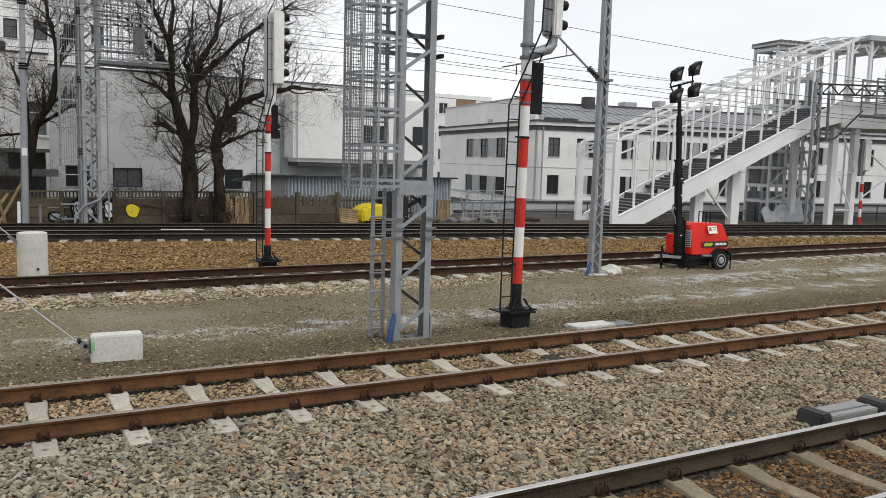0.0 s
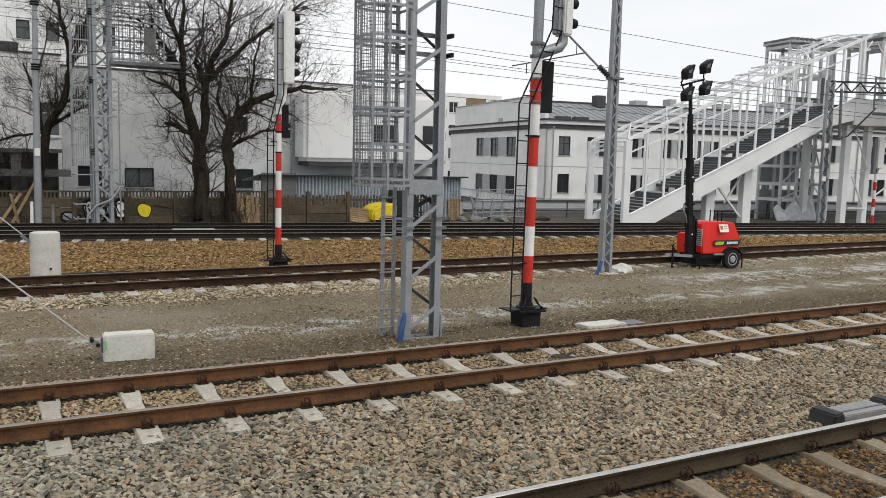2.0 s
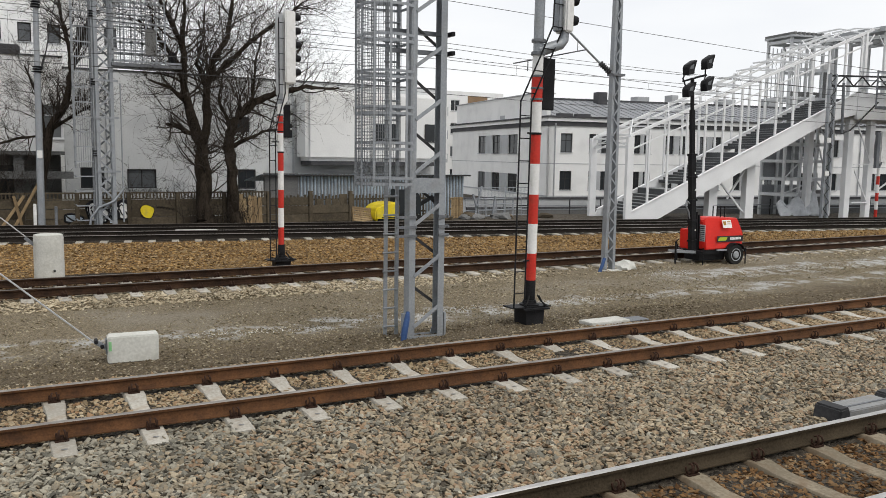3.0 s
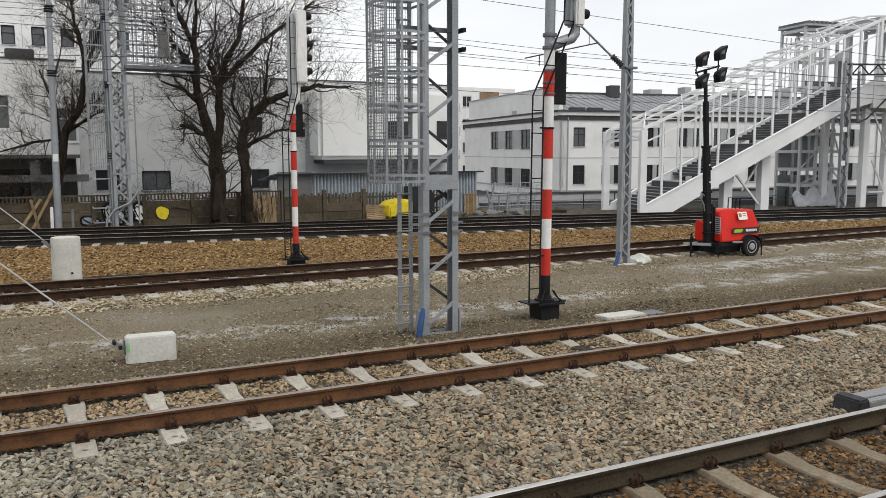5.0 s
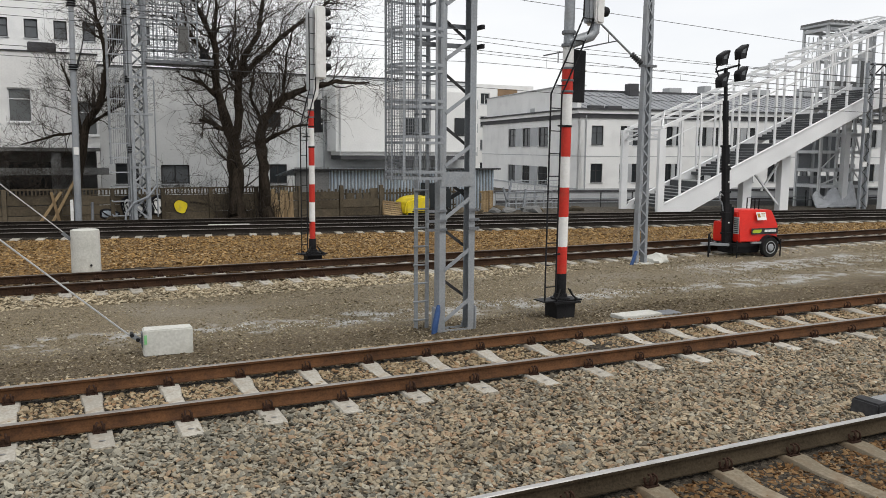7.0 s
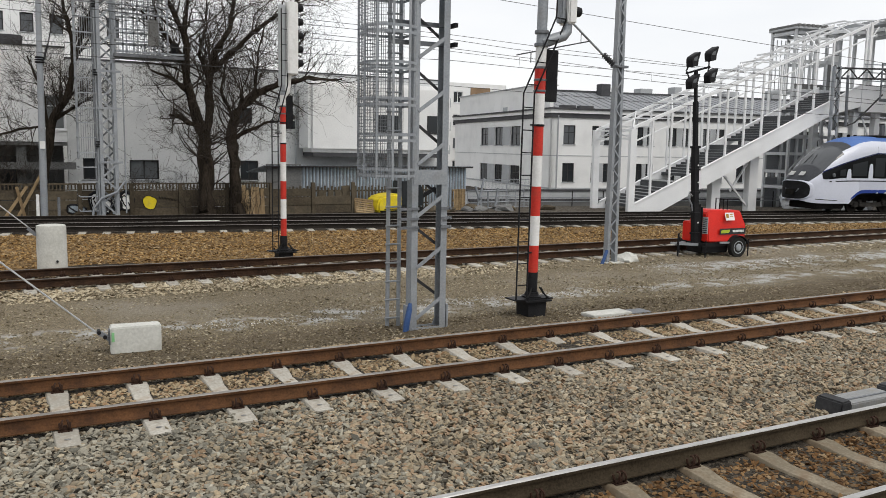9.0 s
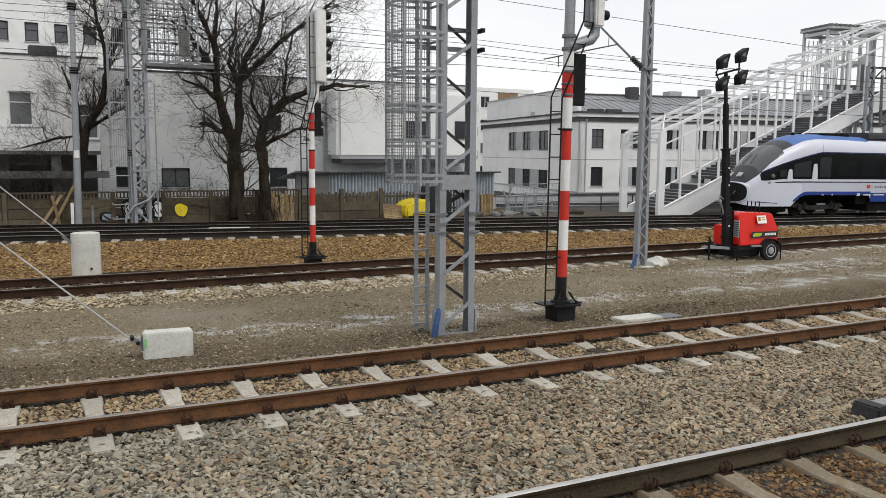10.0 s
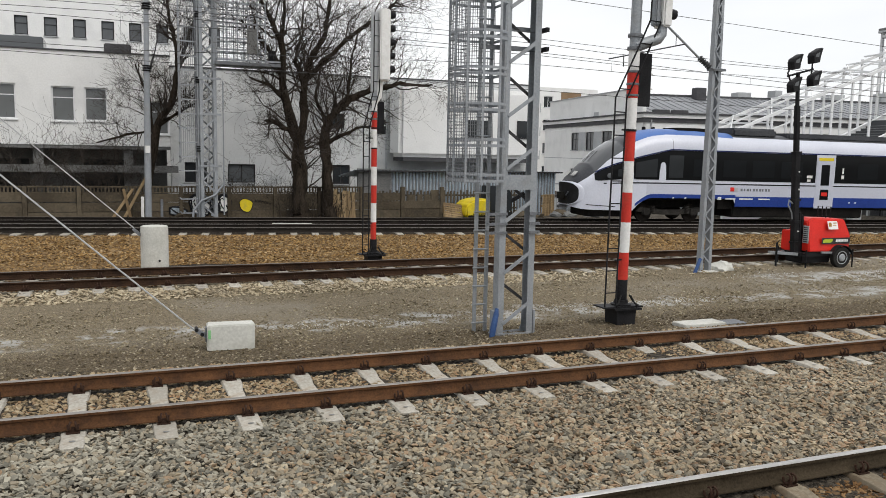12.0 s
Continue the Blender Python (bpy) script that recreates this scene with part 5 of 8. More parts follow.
    bm_bar(bm, (48.3, D0 + 0.3, 4.3), (53.5, D0 + 0.3, 1.0), 0.08), bm_bar(bm, (48.3, D0 + 0.3, 1.0), (53.5, D0 + 0.3, 4.3), 0.08)
    part("cross_brace", bm, W, br)

    lf = thing("lift_tower", FAR, "unfinished pale steel lift tower with grey panels", "lift tower")
    LW = mat("pale_lift_steel", (0.52, 0.535, 0.55), (0.64, 0.655, 0.67), 0.5)
    s0, s1, d0, d1 = 44.4, 48.1, 13.2, 15.4
    for s in (s0, s0 + 1.3, s0 + 2.6, s1):
        for d in (d0, d1):
            bm = bmesh.new()
            bm_box(bm, s - 0.08, s + 0.08, d - 0.08, d + 0.08, -1.1, 10.95)
            part("column", bm, LW, lf)
    for z in (0.58, 1.64, 2.84, 3.99, 5.3, 7.0, 8.9, 10.75):
        for d in (d0, d1):
            bm = bmesh.new()
            bm_box(bm, s0 + 0.12, s1 - 0.12, d - 0.08, d + 0.08, z - 0.1, z + 0.1)
            part("beam", bm, LW, lf)
        for s in (s0, s1):
            bm = bmesh.new()
            bm_box(bm, s - 0.08, s + 0.08, d0 + 0.12, d1 - 0.12, z - 0.1, z + 0.1)
            part("beam", bm, LW, lf)
    for z0, z1, f in ((-0.9, 0.5, 1), (0.7, 1.55, 1), (1.75, 3.9, 1), (4.1, 5.2, -1)):
        bm = bmesh.new()
        a, b = (s0 + 0.15, s0 + 2.45) if f > 0 else (s0 + 2.45, s0 + 0.15)
        bm_bar(bm, (a, d0, z0), (b, d0, z1), 0.07)
        bm_bar(bm, (s0 + 2.75, d0, z1), (s1 - 0.15, d0, z0), 0.07)
        part("brace", bm, LW, lf)
    for s in [s0 + 0.35 * k for k in range(1, 11)]:
        bm = bmesh.new()
        bm_box(bm, s - 0.025, s + 0.025, d1 - 0.06, d1 - 0.02, 7.1, 10.5)
        part("mullion", bm, LW, lf)
    for sa, sb, za, zb, m in ((s0 + 0.14, s0 + 2.45, 5.45, 6.88, "plaster_grey"), (s0 + 2.74, s1 - 0.14, -0.9, 0.95, "plaster_grey"), (s0 + 2.74, s1 - 0.10, 5.6, 9.4, "plaster"), (s0 + 0.14, s0 + 2.45, 7.12, 7.45, "dark_wall")):
        bm = bmesh.new()
        bm_box(bm, sa, sb, d0 - 0.03, d0 + 0.03, za, zb)
        part("panel", bm, M[m], lf)
    for za, zb in ((-1.0, 1.2), (1.5, 4.9)):
        bm = bmesh.new()
        bm_box(bm, s0 + 0.2, s1 - 0.2, d1 + 0.09, d1 + 0.13, za, zb)
        part("back_panel", bm, M["roof"], lf)
    bm = bmesh.new()
    bm_box(bm, s1 - 1.0, s1 - 0.3, d0 - 0.07, d0 - 0.032, 6.9, 8.9)
    part("lift_door", bm, M["dark_wall"], lf, "dark grey lift door")
    bm = bmesh.new()
    bm_box(bm, s1 - 1.0, s1 - 0.25, d0 - 0.07, d0 - 0.032, -0.9, 0.94)
    part("lift_door", bm, M["dark_wall"], lf, "dark grey lift door")
    bm = bmesh.new()
    bm_box(bm, s0 - 0.2, s1 - 0.9, d0 - 0.4, d1 + 0.2, 10.97, 11.1)
    part("roof", bm, M["plaster_grey"], lf)
    s = s0 - 0.18
    while s < s1 - 1.1:
        bm = bmesh.new()
        bm_box(bm, s, s + 0.17, d0 - 0.45, d1 + 0.2, 11.1, 11.26)
        part("roof_rib", bm, M["dark_wall"], lf)
        s += 0.36
    bm = bmesh.new()
    n, rows = 22, 9
    grid = [[bm.verts.new((s0 - 0.75 + 3.3 * i / n, 12.9 - 0.5 * (1 - j / rows) + 0.14 * noise.noise((i * 0.5, j * 0.6, 2)), -0.75 + (1.35 + 0.35 * math.sin(i * 0.7)) * j / rows * (0.55 + 0.45 * i / n) + 0.1 * noise.noise((i * 0.4, j * 0.5, 7)))) for i in range(n + 1)] for j in range(rows + 1)]
    for j in range(rows):
        for i in range(n):
            bm.faces.new((grid[j][i], grid[j][i + 1], grid[j + 1][i + 1], grid[j + 1][i])).smooth = True
    tp = new("tarpaulin", mesh_of("tarpaulin", bm, M["tarp"]))
    tp.matrix_basis = FAR
    sm = tp.modifiers.new("thick", "SOLIDIFY")
    sm.thickness = 0.03
    tagged(tp, "crumpled pale grey tarpaulin draped at the lift frame", "tarpaulin")


footbridge()


def far_gantry():
    ob = thing("catenary_gantry", FAR @ pose(43.36, 8.3, -0.61), "dark lattice catenary gantry mast with cross beam", "catenary mast")
    for x in (-0.2, 0.2):
        bm = bmesh.new()
        bm_box(bm, x - 0.06, x + 0.06, -0.10, 0.10, 0, 8.7)
        part("column", bm, M["galv"], ob)
    z = 0.2
    k = 0
    while z < 8.3:
        bm = bmesh.new()
        f = 1 if k % 2 else -1
        bm_bar(bm, (-0.18 * f, -0.13, z), (0.18 * f, -0.13, z + 0.4), 0.012, 0.05)
        part("lacing_bar", bm, M["frame_dark"], ob)
        z += 0.42
        k += 1
    for z in (8.15, 8.75):
        bm = bmesh.new()
        bm_bar(bm, (0, 0, z - 0.15), (22, 0, z + 0.4), 0.1, 0.1)
        part("beam_chord", bm, M["frame_dark"], ob)
    for i in range(16):
        bm = bmesh.new()
        x = 0.3 + i * 1.3
        za = 8.0 + x * 0.025
        bm_bar(bm, (x, 0, za), (x + 0.65, 0, za + 0.6), 0.06), bm_bar(bm, (x + 0.65, 0, za + 0.6), (x + 1.3, 0, za + 0.03), 0.06)
        part("beam_web", bm, M["frame_dark"], ob)
    bm = bmesh.new()
    bm_tube(bm, [(0.85, 0, 8.2), (0.95, 0, 5.2)], 0.09, 8)
    part("drop_tube", bm, M["galv_dark"], ob)
    bm = bmesh.new()
    bm_tube(bm, [(0.95, 0, 5.2), (1.6, 0, 5.4), (3.6, 0, 7.15)], 0.05, 8)
    part("cantilever", bm, M["frame_dark"], ob)
    for z in (2.6, 4.6):
        bm = bmesh.new()
        bm_box(bm, -0.25, 0.05, -0.15, -0.13, z, z + 0.3)
        part("number_board", bm, M["white"], ob)
    pb = thing("working_platform", FAR @ pose(46.3, 7.3, 6.2), "grey steel working platform with rails on a gantry", "platform")
    for z in (0, 0.8, 1.1, 1.5, 2.1):
        bm = bmesh.new()
        bm_box(bm, 0, 9, -0.6, -0.52, z, z + 0.07), bm_box(bm, 0, 9, 0.52, 0.6, z, z + 0.07)
        part("rail", bm, M["galv_dark"], pb)
    bm = bmesh.new()
    bm_box(bm, 0, 9, -0.6, 0.6, -0.12, -0.002)
    part("deck", bm, M["galv_dark"], pb)
    for x in (0.05, 2.2, 4.4, 6.6, 8.9):
        for y in (-0.56, 0.56):
            bm = bmesh.new()
            bm_box(bm, x - 0.04, x + 0.04, y - 0.03, y + 0.03, 0, 2.2)
            part("post", bm, M["galv_dark"], pb)
    sg = thing("railway_signal", FAR @ pose(47.4, 8.3, -0.60), "distant slim red and white signal post with a white head", "railway signal", "signals")
    for i in range(6):
        bm = bmesh.new()
        bm_lathe(bm, [(0.1, i * 0.52), (0.1, i * 0.52 + 0.52)], 14)
        part("band", bm, M["red" if i % 2 == 0 else "white"], sg)
    part("head_plate", box_bm(-0.1, 0.5, -0.12, 0.12, 3.4, 5.4, 0.08), M["white"], sg)
    bm = bmesh.new()
    bm_box(bm, -0.35, -0.12, -0.1, 0.1, 3.1, 5.3)
    bm_bar(bm, (0, 0, 3.1), (0.2, 0, 3.6), 0.1)
    part("head_back", bm, M["galv_dark"], sg)


far_gantry()


# ---- the train ----
NOSE_W = [(0.0, 0.40), (0.05, 0.66), (0.12, 0.82), (0.22, 0.94), (0.38, 1.04), (0.6, 1.13), (0.9, 1.21), (1.5, 1.33), (2.25, 1.40), (3.0, 1.43), (4.2, 1.43), (60, 1.43)]
NOSE_T = [(0.0, 1.62), (0.12, 1.78), (0.35, 2.02), (0.8, 2.42), (1.5, 3.10), (2.25, 3.58), (3.0, 3.88), (3.6, 4.10), (4.4, 4.20), (6.2, 4.20), (8.6, 4.09), (60, 4.09)]
NOSE_B = [(0.0, 0.56), (0.12, 0.50), (0.35, 0.45), (0.8, 0.42), (2.75, 0.42), (3.0, 0.70), (3.45, 1.01), (7.8, 1.01), (7.95, 0.66), (60, 0.64)]


def table(t, x):
    return float(np.interp(x, [a for a, _ in t], [b for _, b in t]))


def train_ring(x, n=26):
    """The half outline of the body at x from the nose: from the middle of the roof down one side to the sill."""
    w, zt, zb = table(NOSE_W, x), table(NOSE_T, x), table(NOSE_B, x)
    hr = min(0.95, (zt - zb) * 0.45)
    out = []
    for k in range(n):
        f = k / (n - 1)
        if f < 0.6:
            a = f / 0.6 * math.pi / 2
            out.append((w * math.sin(a) ** 0.75, zt - hr + hr * max(math.cos(a), 0) ** 0.9))
        else:
            g = (f - 0.6) / 0.4
            z = (zt - hr) + (zb - (zt - hr)) * g
            out.append((w * (1 - 0.05 * max(0, (0.9 - z) / 0.9) ** 2), z))
    return out


def side_y(x, z):
    ring = train_ring(x)
    zs = [p[1] for p in ring][::-1]
    ys = [p[0] for p in ring][::-1]
    return float(np.interp(z, zs, ys))


def side_patch(xs, lo, hi, out, side, rows=5):
    """A thin panel lying on the side of the body between two lines lo(x) and hi(x)."""
    bm = bmesh.new()
    front, back = [], []
    for x in xs:
        a, b = lo(x), hi(x)
        zs = [a + (b - a) * j / rows for j in range(rows + 1)]
        front.append([bm.verts.new((x, side * (side_y(x, z) + out), z)) for z in zs])
        back.append([bm.verts.new((x, side * (side_y(x, z) - 0.03), z)) for z in zs])
    for i in range(len(xs) - 1):
        for j in range(rows):
            bm.faces.new((front[i][j], front[i + 1][j], front[i + 1][j + 1], front[i][j + 1])).smooth = True
        for j in (0, rows):
            bm.faces.new((front[i][j], back[i][j], back[i + 1][j], front[i + 1][j]))
    for i in (0, len(xs) - 1):
        for j in range(rows):
            bm.faces.new((front[i][j], front[i][j + 1], back[i][j + 1], back[i][j]))
    bmesh.ops.recalc_face_normals(bm, faces=bm.faces[:])
    return bm


def spread(a, b, n):
    return [a + (b - a) * i / n for i in range(n + 1)]


def build_train():
    tr = thing("passenger_train", BEND @ pose(60, 0, -0.06), "sleek white, blue and black electric passenger train", "train")
    white = mat("train_white", (0.54, 0.565, 0.65), (0.63, 0.655, 0.74), 0.28, 0, 0.4, 14, 0.0, spec=0.5)
    grey = mat("train_light_grey", (0.46, 0.48, 0.56), (0.54, 0.56, 0.64), 0.3, 0, 0.5, 14, 0.0)
    blue = mat("train_blue", (0.012, 0.035, 0.20), (0.022, 0.055, 0.27), 0.3, 0, 0.5, 14, 0.0)
    navy = mat("train_navy", (0.008, 0.014, 0.07), (0.014, 0.024, 0.11), 0.3, 0, 0.5, 14, 0.0)
    roof_blue = mat("train_roof_blue", (0.06, 0.13, 0.36), (0.09, 0.18, 0.44), 0.4, 0, 0.5, 14, 0.0)
    hood = mat("train_dark_grey", (0.045, 0.048, 0.055), (0.08, 0.083, 0.09), 0.35, 0, 0.6, 14, 0.0)
    under = mat("underframe_dark", (0.006, 0.006, 0.006), (0.022, 0.020, 0.018), 0.85, 0, 2, 25, 0.2)
    bogie = mat("bogie_grey", (0.018, 0.017, 0.016), (0.060, 0.056, 0.050), 0.8, 0.1, 2, 25, 0.2)
    glass_dark = glass("train_window_band", (0.005, 0.0055, 0.006), 0.10, 0.10)
    glass_screen = glass("train_windscreen", (0.045, 0.048, 0.052), 0.04, 0.6)
    side_glass = glass("train_side_window", (0.007, 0.008, 0.009), 0.05, 0.16)
    glass_cab = glass("train_cab_pane", (0.018, 0.020, 0.022), 0.04)
    yellow = M["yellow"]
    LEN = 40.0
    # body shell
    xs = [0, 0.05, 0.12, 0.22, 0.38, 0.6, 0.9, 1.1, 1.5, 1.9, 2.25, 2.6, 2.75, 2.9, 3.0, 3.2, 3.45, 3.8, 4.4, 6, 7.8, 7.95, 12, 16, 21.3]
    for a, b, name in ((0, 21.3, "body"), (21.7, LEN, "body")):
        bm = bmesh.new()
        sect = [x for x in xs] if a == 0 else [21.7, 26, 33, LEN]
        rings = []
        for x in sect:
            half = train_ring(x)
            rings.append([bm.verts.new((x, -y, z)) for y, z in half[::-1]] + [bm.verts.new((x, y, z)) for y, z in half[1:]])
        n = len(rings[0])
        for x0, r0, r1 in zip(sect, rings, rings[1:]):
            for k in range(n - 1):
                f = bm.faces.new((r0[k], r1[k], r1[k + 1], r0[k + 1]))
                f.smooth = True
                off = abs(k + 0.5 - (n - 1) / 2)
                if a == 0 and x0 < 0.7:
                    f.material_index = 2 if off < 10.5 else 0
                elif a == 0 and x0 < 2.2:
                    f.material_index = 3 if off < 9.6 else (2 if off < 10.5 else 0)
                elif a == 0 and x0 < 2.9:
                    f.material_index = 2 if off < 8.2 else 0
                else:
                    f.material_index = 1 if off < 8.2 and x0 < 7.7 else (4 if off < 7.2 else 0)
        bm.faces.new(rings[0][::-1]).material_index = 0
        bm.faces.new(rings[-1]).material_index = 4
        bmesh.ops.recalc_face_normals(bm, faces=bm.faces[:])
        part(name, bm, [white, roof_blue, hood, glass_screen, hood], tr, "white body shell")
    bm = bmesh.new()
    bm_box(bm, 21.3, 21.7, -1.25, 1.25, 0.7, 3.9)
    part("gangway", bm, under, tr, "dark rubber gangway")
    # mouth and coupler: a dark opening that wraps round the blunt nose
    def front_x(y):
        return float(np.interp(abs(y), [0, 0.40, 0.66, 0.82, 0.94, 1.04, 1.13, 1.21], [0, 0, 0.05, 0.12, 0.22, 0.38, 0.6, 0.9]))

    def oval(k, dx):
        out = []
        for i in range(36):
            a = math.tau * i / 36
            y = 1.0 * k * math.copysign(abs(math.cos(a)) ** 0.55, math.cos(a))
            z = 1.12 + 0.50 * k * math.copysign(abs(math.sin(a)) ** 0.55, math.sin(a))
            out.append((front_x(y) + dx, y, z))
        return out

    def rings(levels):
        bm = bmesh.new()
        rows = [[bm.verts.new(p) for p in oval(k, dx)] for k, dx in levels]
        for r0, r1 in zip(rows, rows[1:]):
            for i in range(36):
                bm.faces.new((r0[i], r0[(i + 1) % 36], r1[(i + 1) % 36], r1[i])).smooth = True
        return bm, rows

    bm, rows = rings([(1.0, -0.06), (0.85, -0.055), (0.65, -0.05), (0.4, -0.05), (0.15, -0.05)])
    bm.faces.new(rows[-1])
    bmesh.ops.recalc_face_normals(bm, faces=bm.faces[:])
    part("coupler_recess", bm, M["black"], tr, "black oval coupler opening")
    bm, rows = rings([(1.09, 0.10), (1.08, -0.03), (1.05, -0.075), (1.005, -0.08), (0.985, -0.05)])
    bmesh.ops.recalc_face_normals(bm, faces=bm.faces[:])
    part("mouth_rim", bm, white, tr)
    bm = bmesh.new()
    bm_tube(bm, [(0.05, 0, 1.0), (-0.22, 0, 1.0)], [0.16, 0.14], 12)
    bm_box(bm, -0.30, -0.12, -0.2, 0.2, 0.85, 1.16)
    part("coupler", bm, under, tr)
    for y in (-0.45, 0.45):
        bm = bmesh.new()
        bm_tube(bm, [(0.12, y, 1.22), (-0.04, y, 1.18), (-0.08, y * 0.7, 1.02)], [0.05, 0.045, 0.03], 8)
        part("hose", bm, M["galv_dark"], tr)
    part("rail_guard", box_bm(0.75, 2.9, -0.95, 0.95, 0.10, 0.46, 0.05), under, tr, "dark rail guard under the nose")
    for y in (-0.36, 0.36):
        bm = bmesh.new()
        for k in range(4):
            bm_box(bm, 0.16 + k * 0.05, 0.20 + k * 0.05, y - 0.16, y + 0.16, 1.93 + k * 0.05, 1.99 + k * 0.05)
        part("lettering", bm, M["white"], tr, "small white marks on the dark hood")
    for side in (-1, 1):
        # black window band that sweeps down to the headlamp
        lo = lambda x: 1.84 - 0.10 * max(0.0, 1 - abs(x - 1.1) / 1.1) if x < 2.2 else 1.84
        hi = lambda x: 3.20 if x > 4.6 else (1.86 + 1.34 * (max(x - 0.75, 0) / 3.85) ** 0.60)
        part("window_band", side_patch(spread(0.9, 4.6, 26) + spread(5.2, 12.08, 8), lo, hi, 0.012, side), glass_dark, tr, "glossy black window band")
        part("window_band", side_patch(spread(13.14, 21.0, 6), lambda x: 1.84, lambda x: 3.20, 0.012, side), glass_dark, tr, "glossy black window band")
        part("window_band", side_patch(spread(22.2, 38, 6), lambda x: 1.84, lambda x: 3.20, 0.012, side), glass_dark, tr, "glossy black window band")
        part("blue_trim", side_patch(spread(0.95, 4.6, 24) + spread(5.5, 21.0, 6), lambda x: hi(x) + 0.005, lambda x: hi(x) + 0.055, 0.010, side, 1), navy, tr)
        part("grey_side", side_patch(spread(3.4, 21.2, 20), lambda x: 1.12, lambda x: 1.66, 0.006, side, 2), grey, tr, "light grey lower side")
        part("black_line", side_patch(spread(1.3, 21.2, 24), lambda x: 1.66 - 0.10 * max(0, 3.2 - x) ** 1.4 * 0.25, lambda x: 1.715 - 0.10 * max(0, 3.2 - x) ** 1.4 * 0.25, 0.011, side, 1), M["black"], tr)
        part("blue_skirt", side_patch(spread(3.75, 7.9, 8), lambda x: 1.01, lambda x: 1.19, 0.012, side, 2), blue, tr, "dark blue stripe")
        part("blue_skirt", side_patch(spread(7.9, 12.08, 4), lambda x: 0.64, lambda x: 1.12, 0.014, side, 2), blue, tr, "dark blue stripe")
        part("blue_skirt", side_patch(spread(13.14, 21.2, 5), lambda x: 0.64, lambda x: 1.12, 0.014, side, 2), blue, tr, "dark blue stripe")
        part("blue_skirt", side_patch(spread(22, 38, 5), lambda x: 0.64, lambda x: 1.12, 0.014, side, 2), blue, tr, "dark blue stripe")
        part("bumper_line", side_patch(spread(0.55, 1.9, 8), lambda x: 0.66 - 0.05 * x, lambda x: 0.695 - 0.05 * x, 0.008, side, 1), M["black"], tr)
        part("panel_joint", side_patch(spread(4.66, 4.675, 1), lambda x: 3.25, lambda x: 3.72, 0.006, side, 3), hood, tr)
        # wheel arch in blue
        part("arch_trim", side_patch(spread(2.85, 3.75, 6), lambda x: 0.62 + 0.39 * math.sin((x - 2.85) / 0.9 * 1.57), lambda x: 0.74 + 0.45 * math.sin((x - 2.85) / 0.9 * 1.57), 0.012, side, 1), blue, tr)
        # white pillars between the cab windows
        for x0, z1 in ((2.40, 2.34), (4.02, 2.64)):
            part("window_pillar", side_patch(spread(x0, x0 + 0.34, 6), lambda x: 1.72, lambda x: z1 - 6.0 * max(0, abs(x - x0 - 0.17) - 0.08) ** 2 * 10, 0.022, side, 3), white, tr, "white rounded window pillar")
        # cab side panes, paler than the band round them: a reflection put into colour
        for a, b, lo_z, k in ((1.95, 2.34, 1.95, 0.55), (2.80, 3.9, 1.95, 0.78), (4.5, 5.2, 1.95, 0.82)):
            part("cab_pane", side_patch(spread(a, b, 6), lambda x: lo_z, lambda x: lo_z + (hi(x) - lo_z) * k, 0.018, side, 2), glass_cab, tr, "cab side pane, tinted paler for a reflection")
        # headlamp
        bm = bmesh.new()
        bm_lathe(bm, [(0.02, -0.03), (0.11, -0.02), (0.12, 0.0), (0.10, 0.03), (0.03, 0.035)], 14, Matrix.Translation((1.55, side * (side_y(1.55, 1.98) + 0.012), 1.98)) @ Matrix.Rotation(radians(90 * -side), 4, "X"))
        part("headlamp", bm, M["pane_grey"], tr, "pale round headlamp behind glass")
        for x0 in (5.7, 7.2, 8.7, 10.2, 14.4, 16.3, 18.2, 23, 25, 27, 29, 31):
            part("side_window", side_patch(spread(x0, x0 + 1.15, 2), lambda x: 2.02, lambda x: 2.82, 0.020, side, 1), side_glass, tr, "dark passenger window")
        part("door", side_patch(spread(12.12, 13.08, 3), lambda x: 0.60, lambda x: 3.05, 0.02, side, 3), grey, tr, "light grey door with tall panes")
        door = tr.children[-1]
        part("door_header", side_patch(spread(12.2, 13.0, 2), lambda x: 2.92, lambda x: 3.06, 0.028, side, 1), yellow, tr, "yellow strip over the door")
        part("door_pane", side_patch(spread(12.37, 12.83, 2), lambda x: 1.72, lambda x: 2.72, 0.03, side, 1), glass_dark, door)
        part("door_pane", side_patch(spread(12.37, 12.83, 2), lambda x: 1.02, lambda x: 1.52, 0.03, side, 1), glass_dark, door)
        part("door_sign", side_patch(spread(12.44, 12.76, 2), lambda x: 1.20, lambda x: 1.38, 0.036, side, 1), M["gen_red"], door, "red sign in the lower pane")
        red_mark = side_patch(spread(7.62, 7.82, 2), lambda x: 1.36, lambda x: 1.55, 0.016, side, 1)
        part("emblem", red_mark, M["gen_red"], tr, "small red emblem")
        bm = bmesh.new()
        for i, w in enumerate((0.10, 0.08, 0.12, 0.06, 0.11, 0.09, 0.12, 0.07, 0.10, 0.08)):
            x0 = 8.15 + i * 0.16
            y0 = side * (side_y(x0, 1.4) + 0.007)
            bm_box(bm, x0, x0 + w, min(y0, y0 + side * 0.006), max(y0, y0 + side * 0.006), 1.38, 1.50)
        part("lettering", bm, M["galv_dark"], tr, "grey lettering bars")
        part("emblem", side_patch(spread(7.84, 8.02, 2), lambda x: 1.36, lambda x: 1.55, 0.014, side, 1), M["plaster_grey"], tr, "small grey emblem")
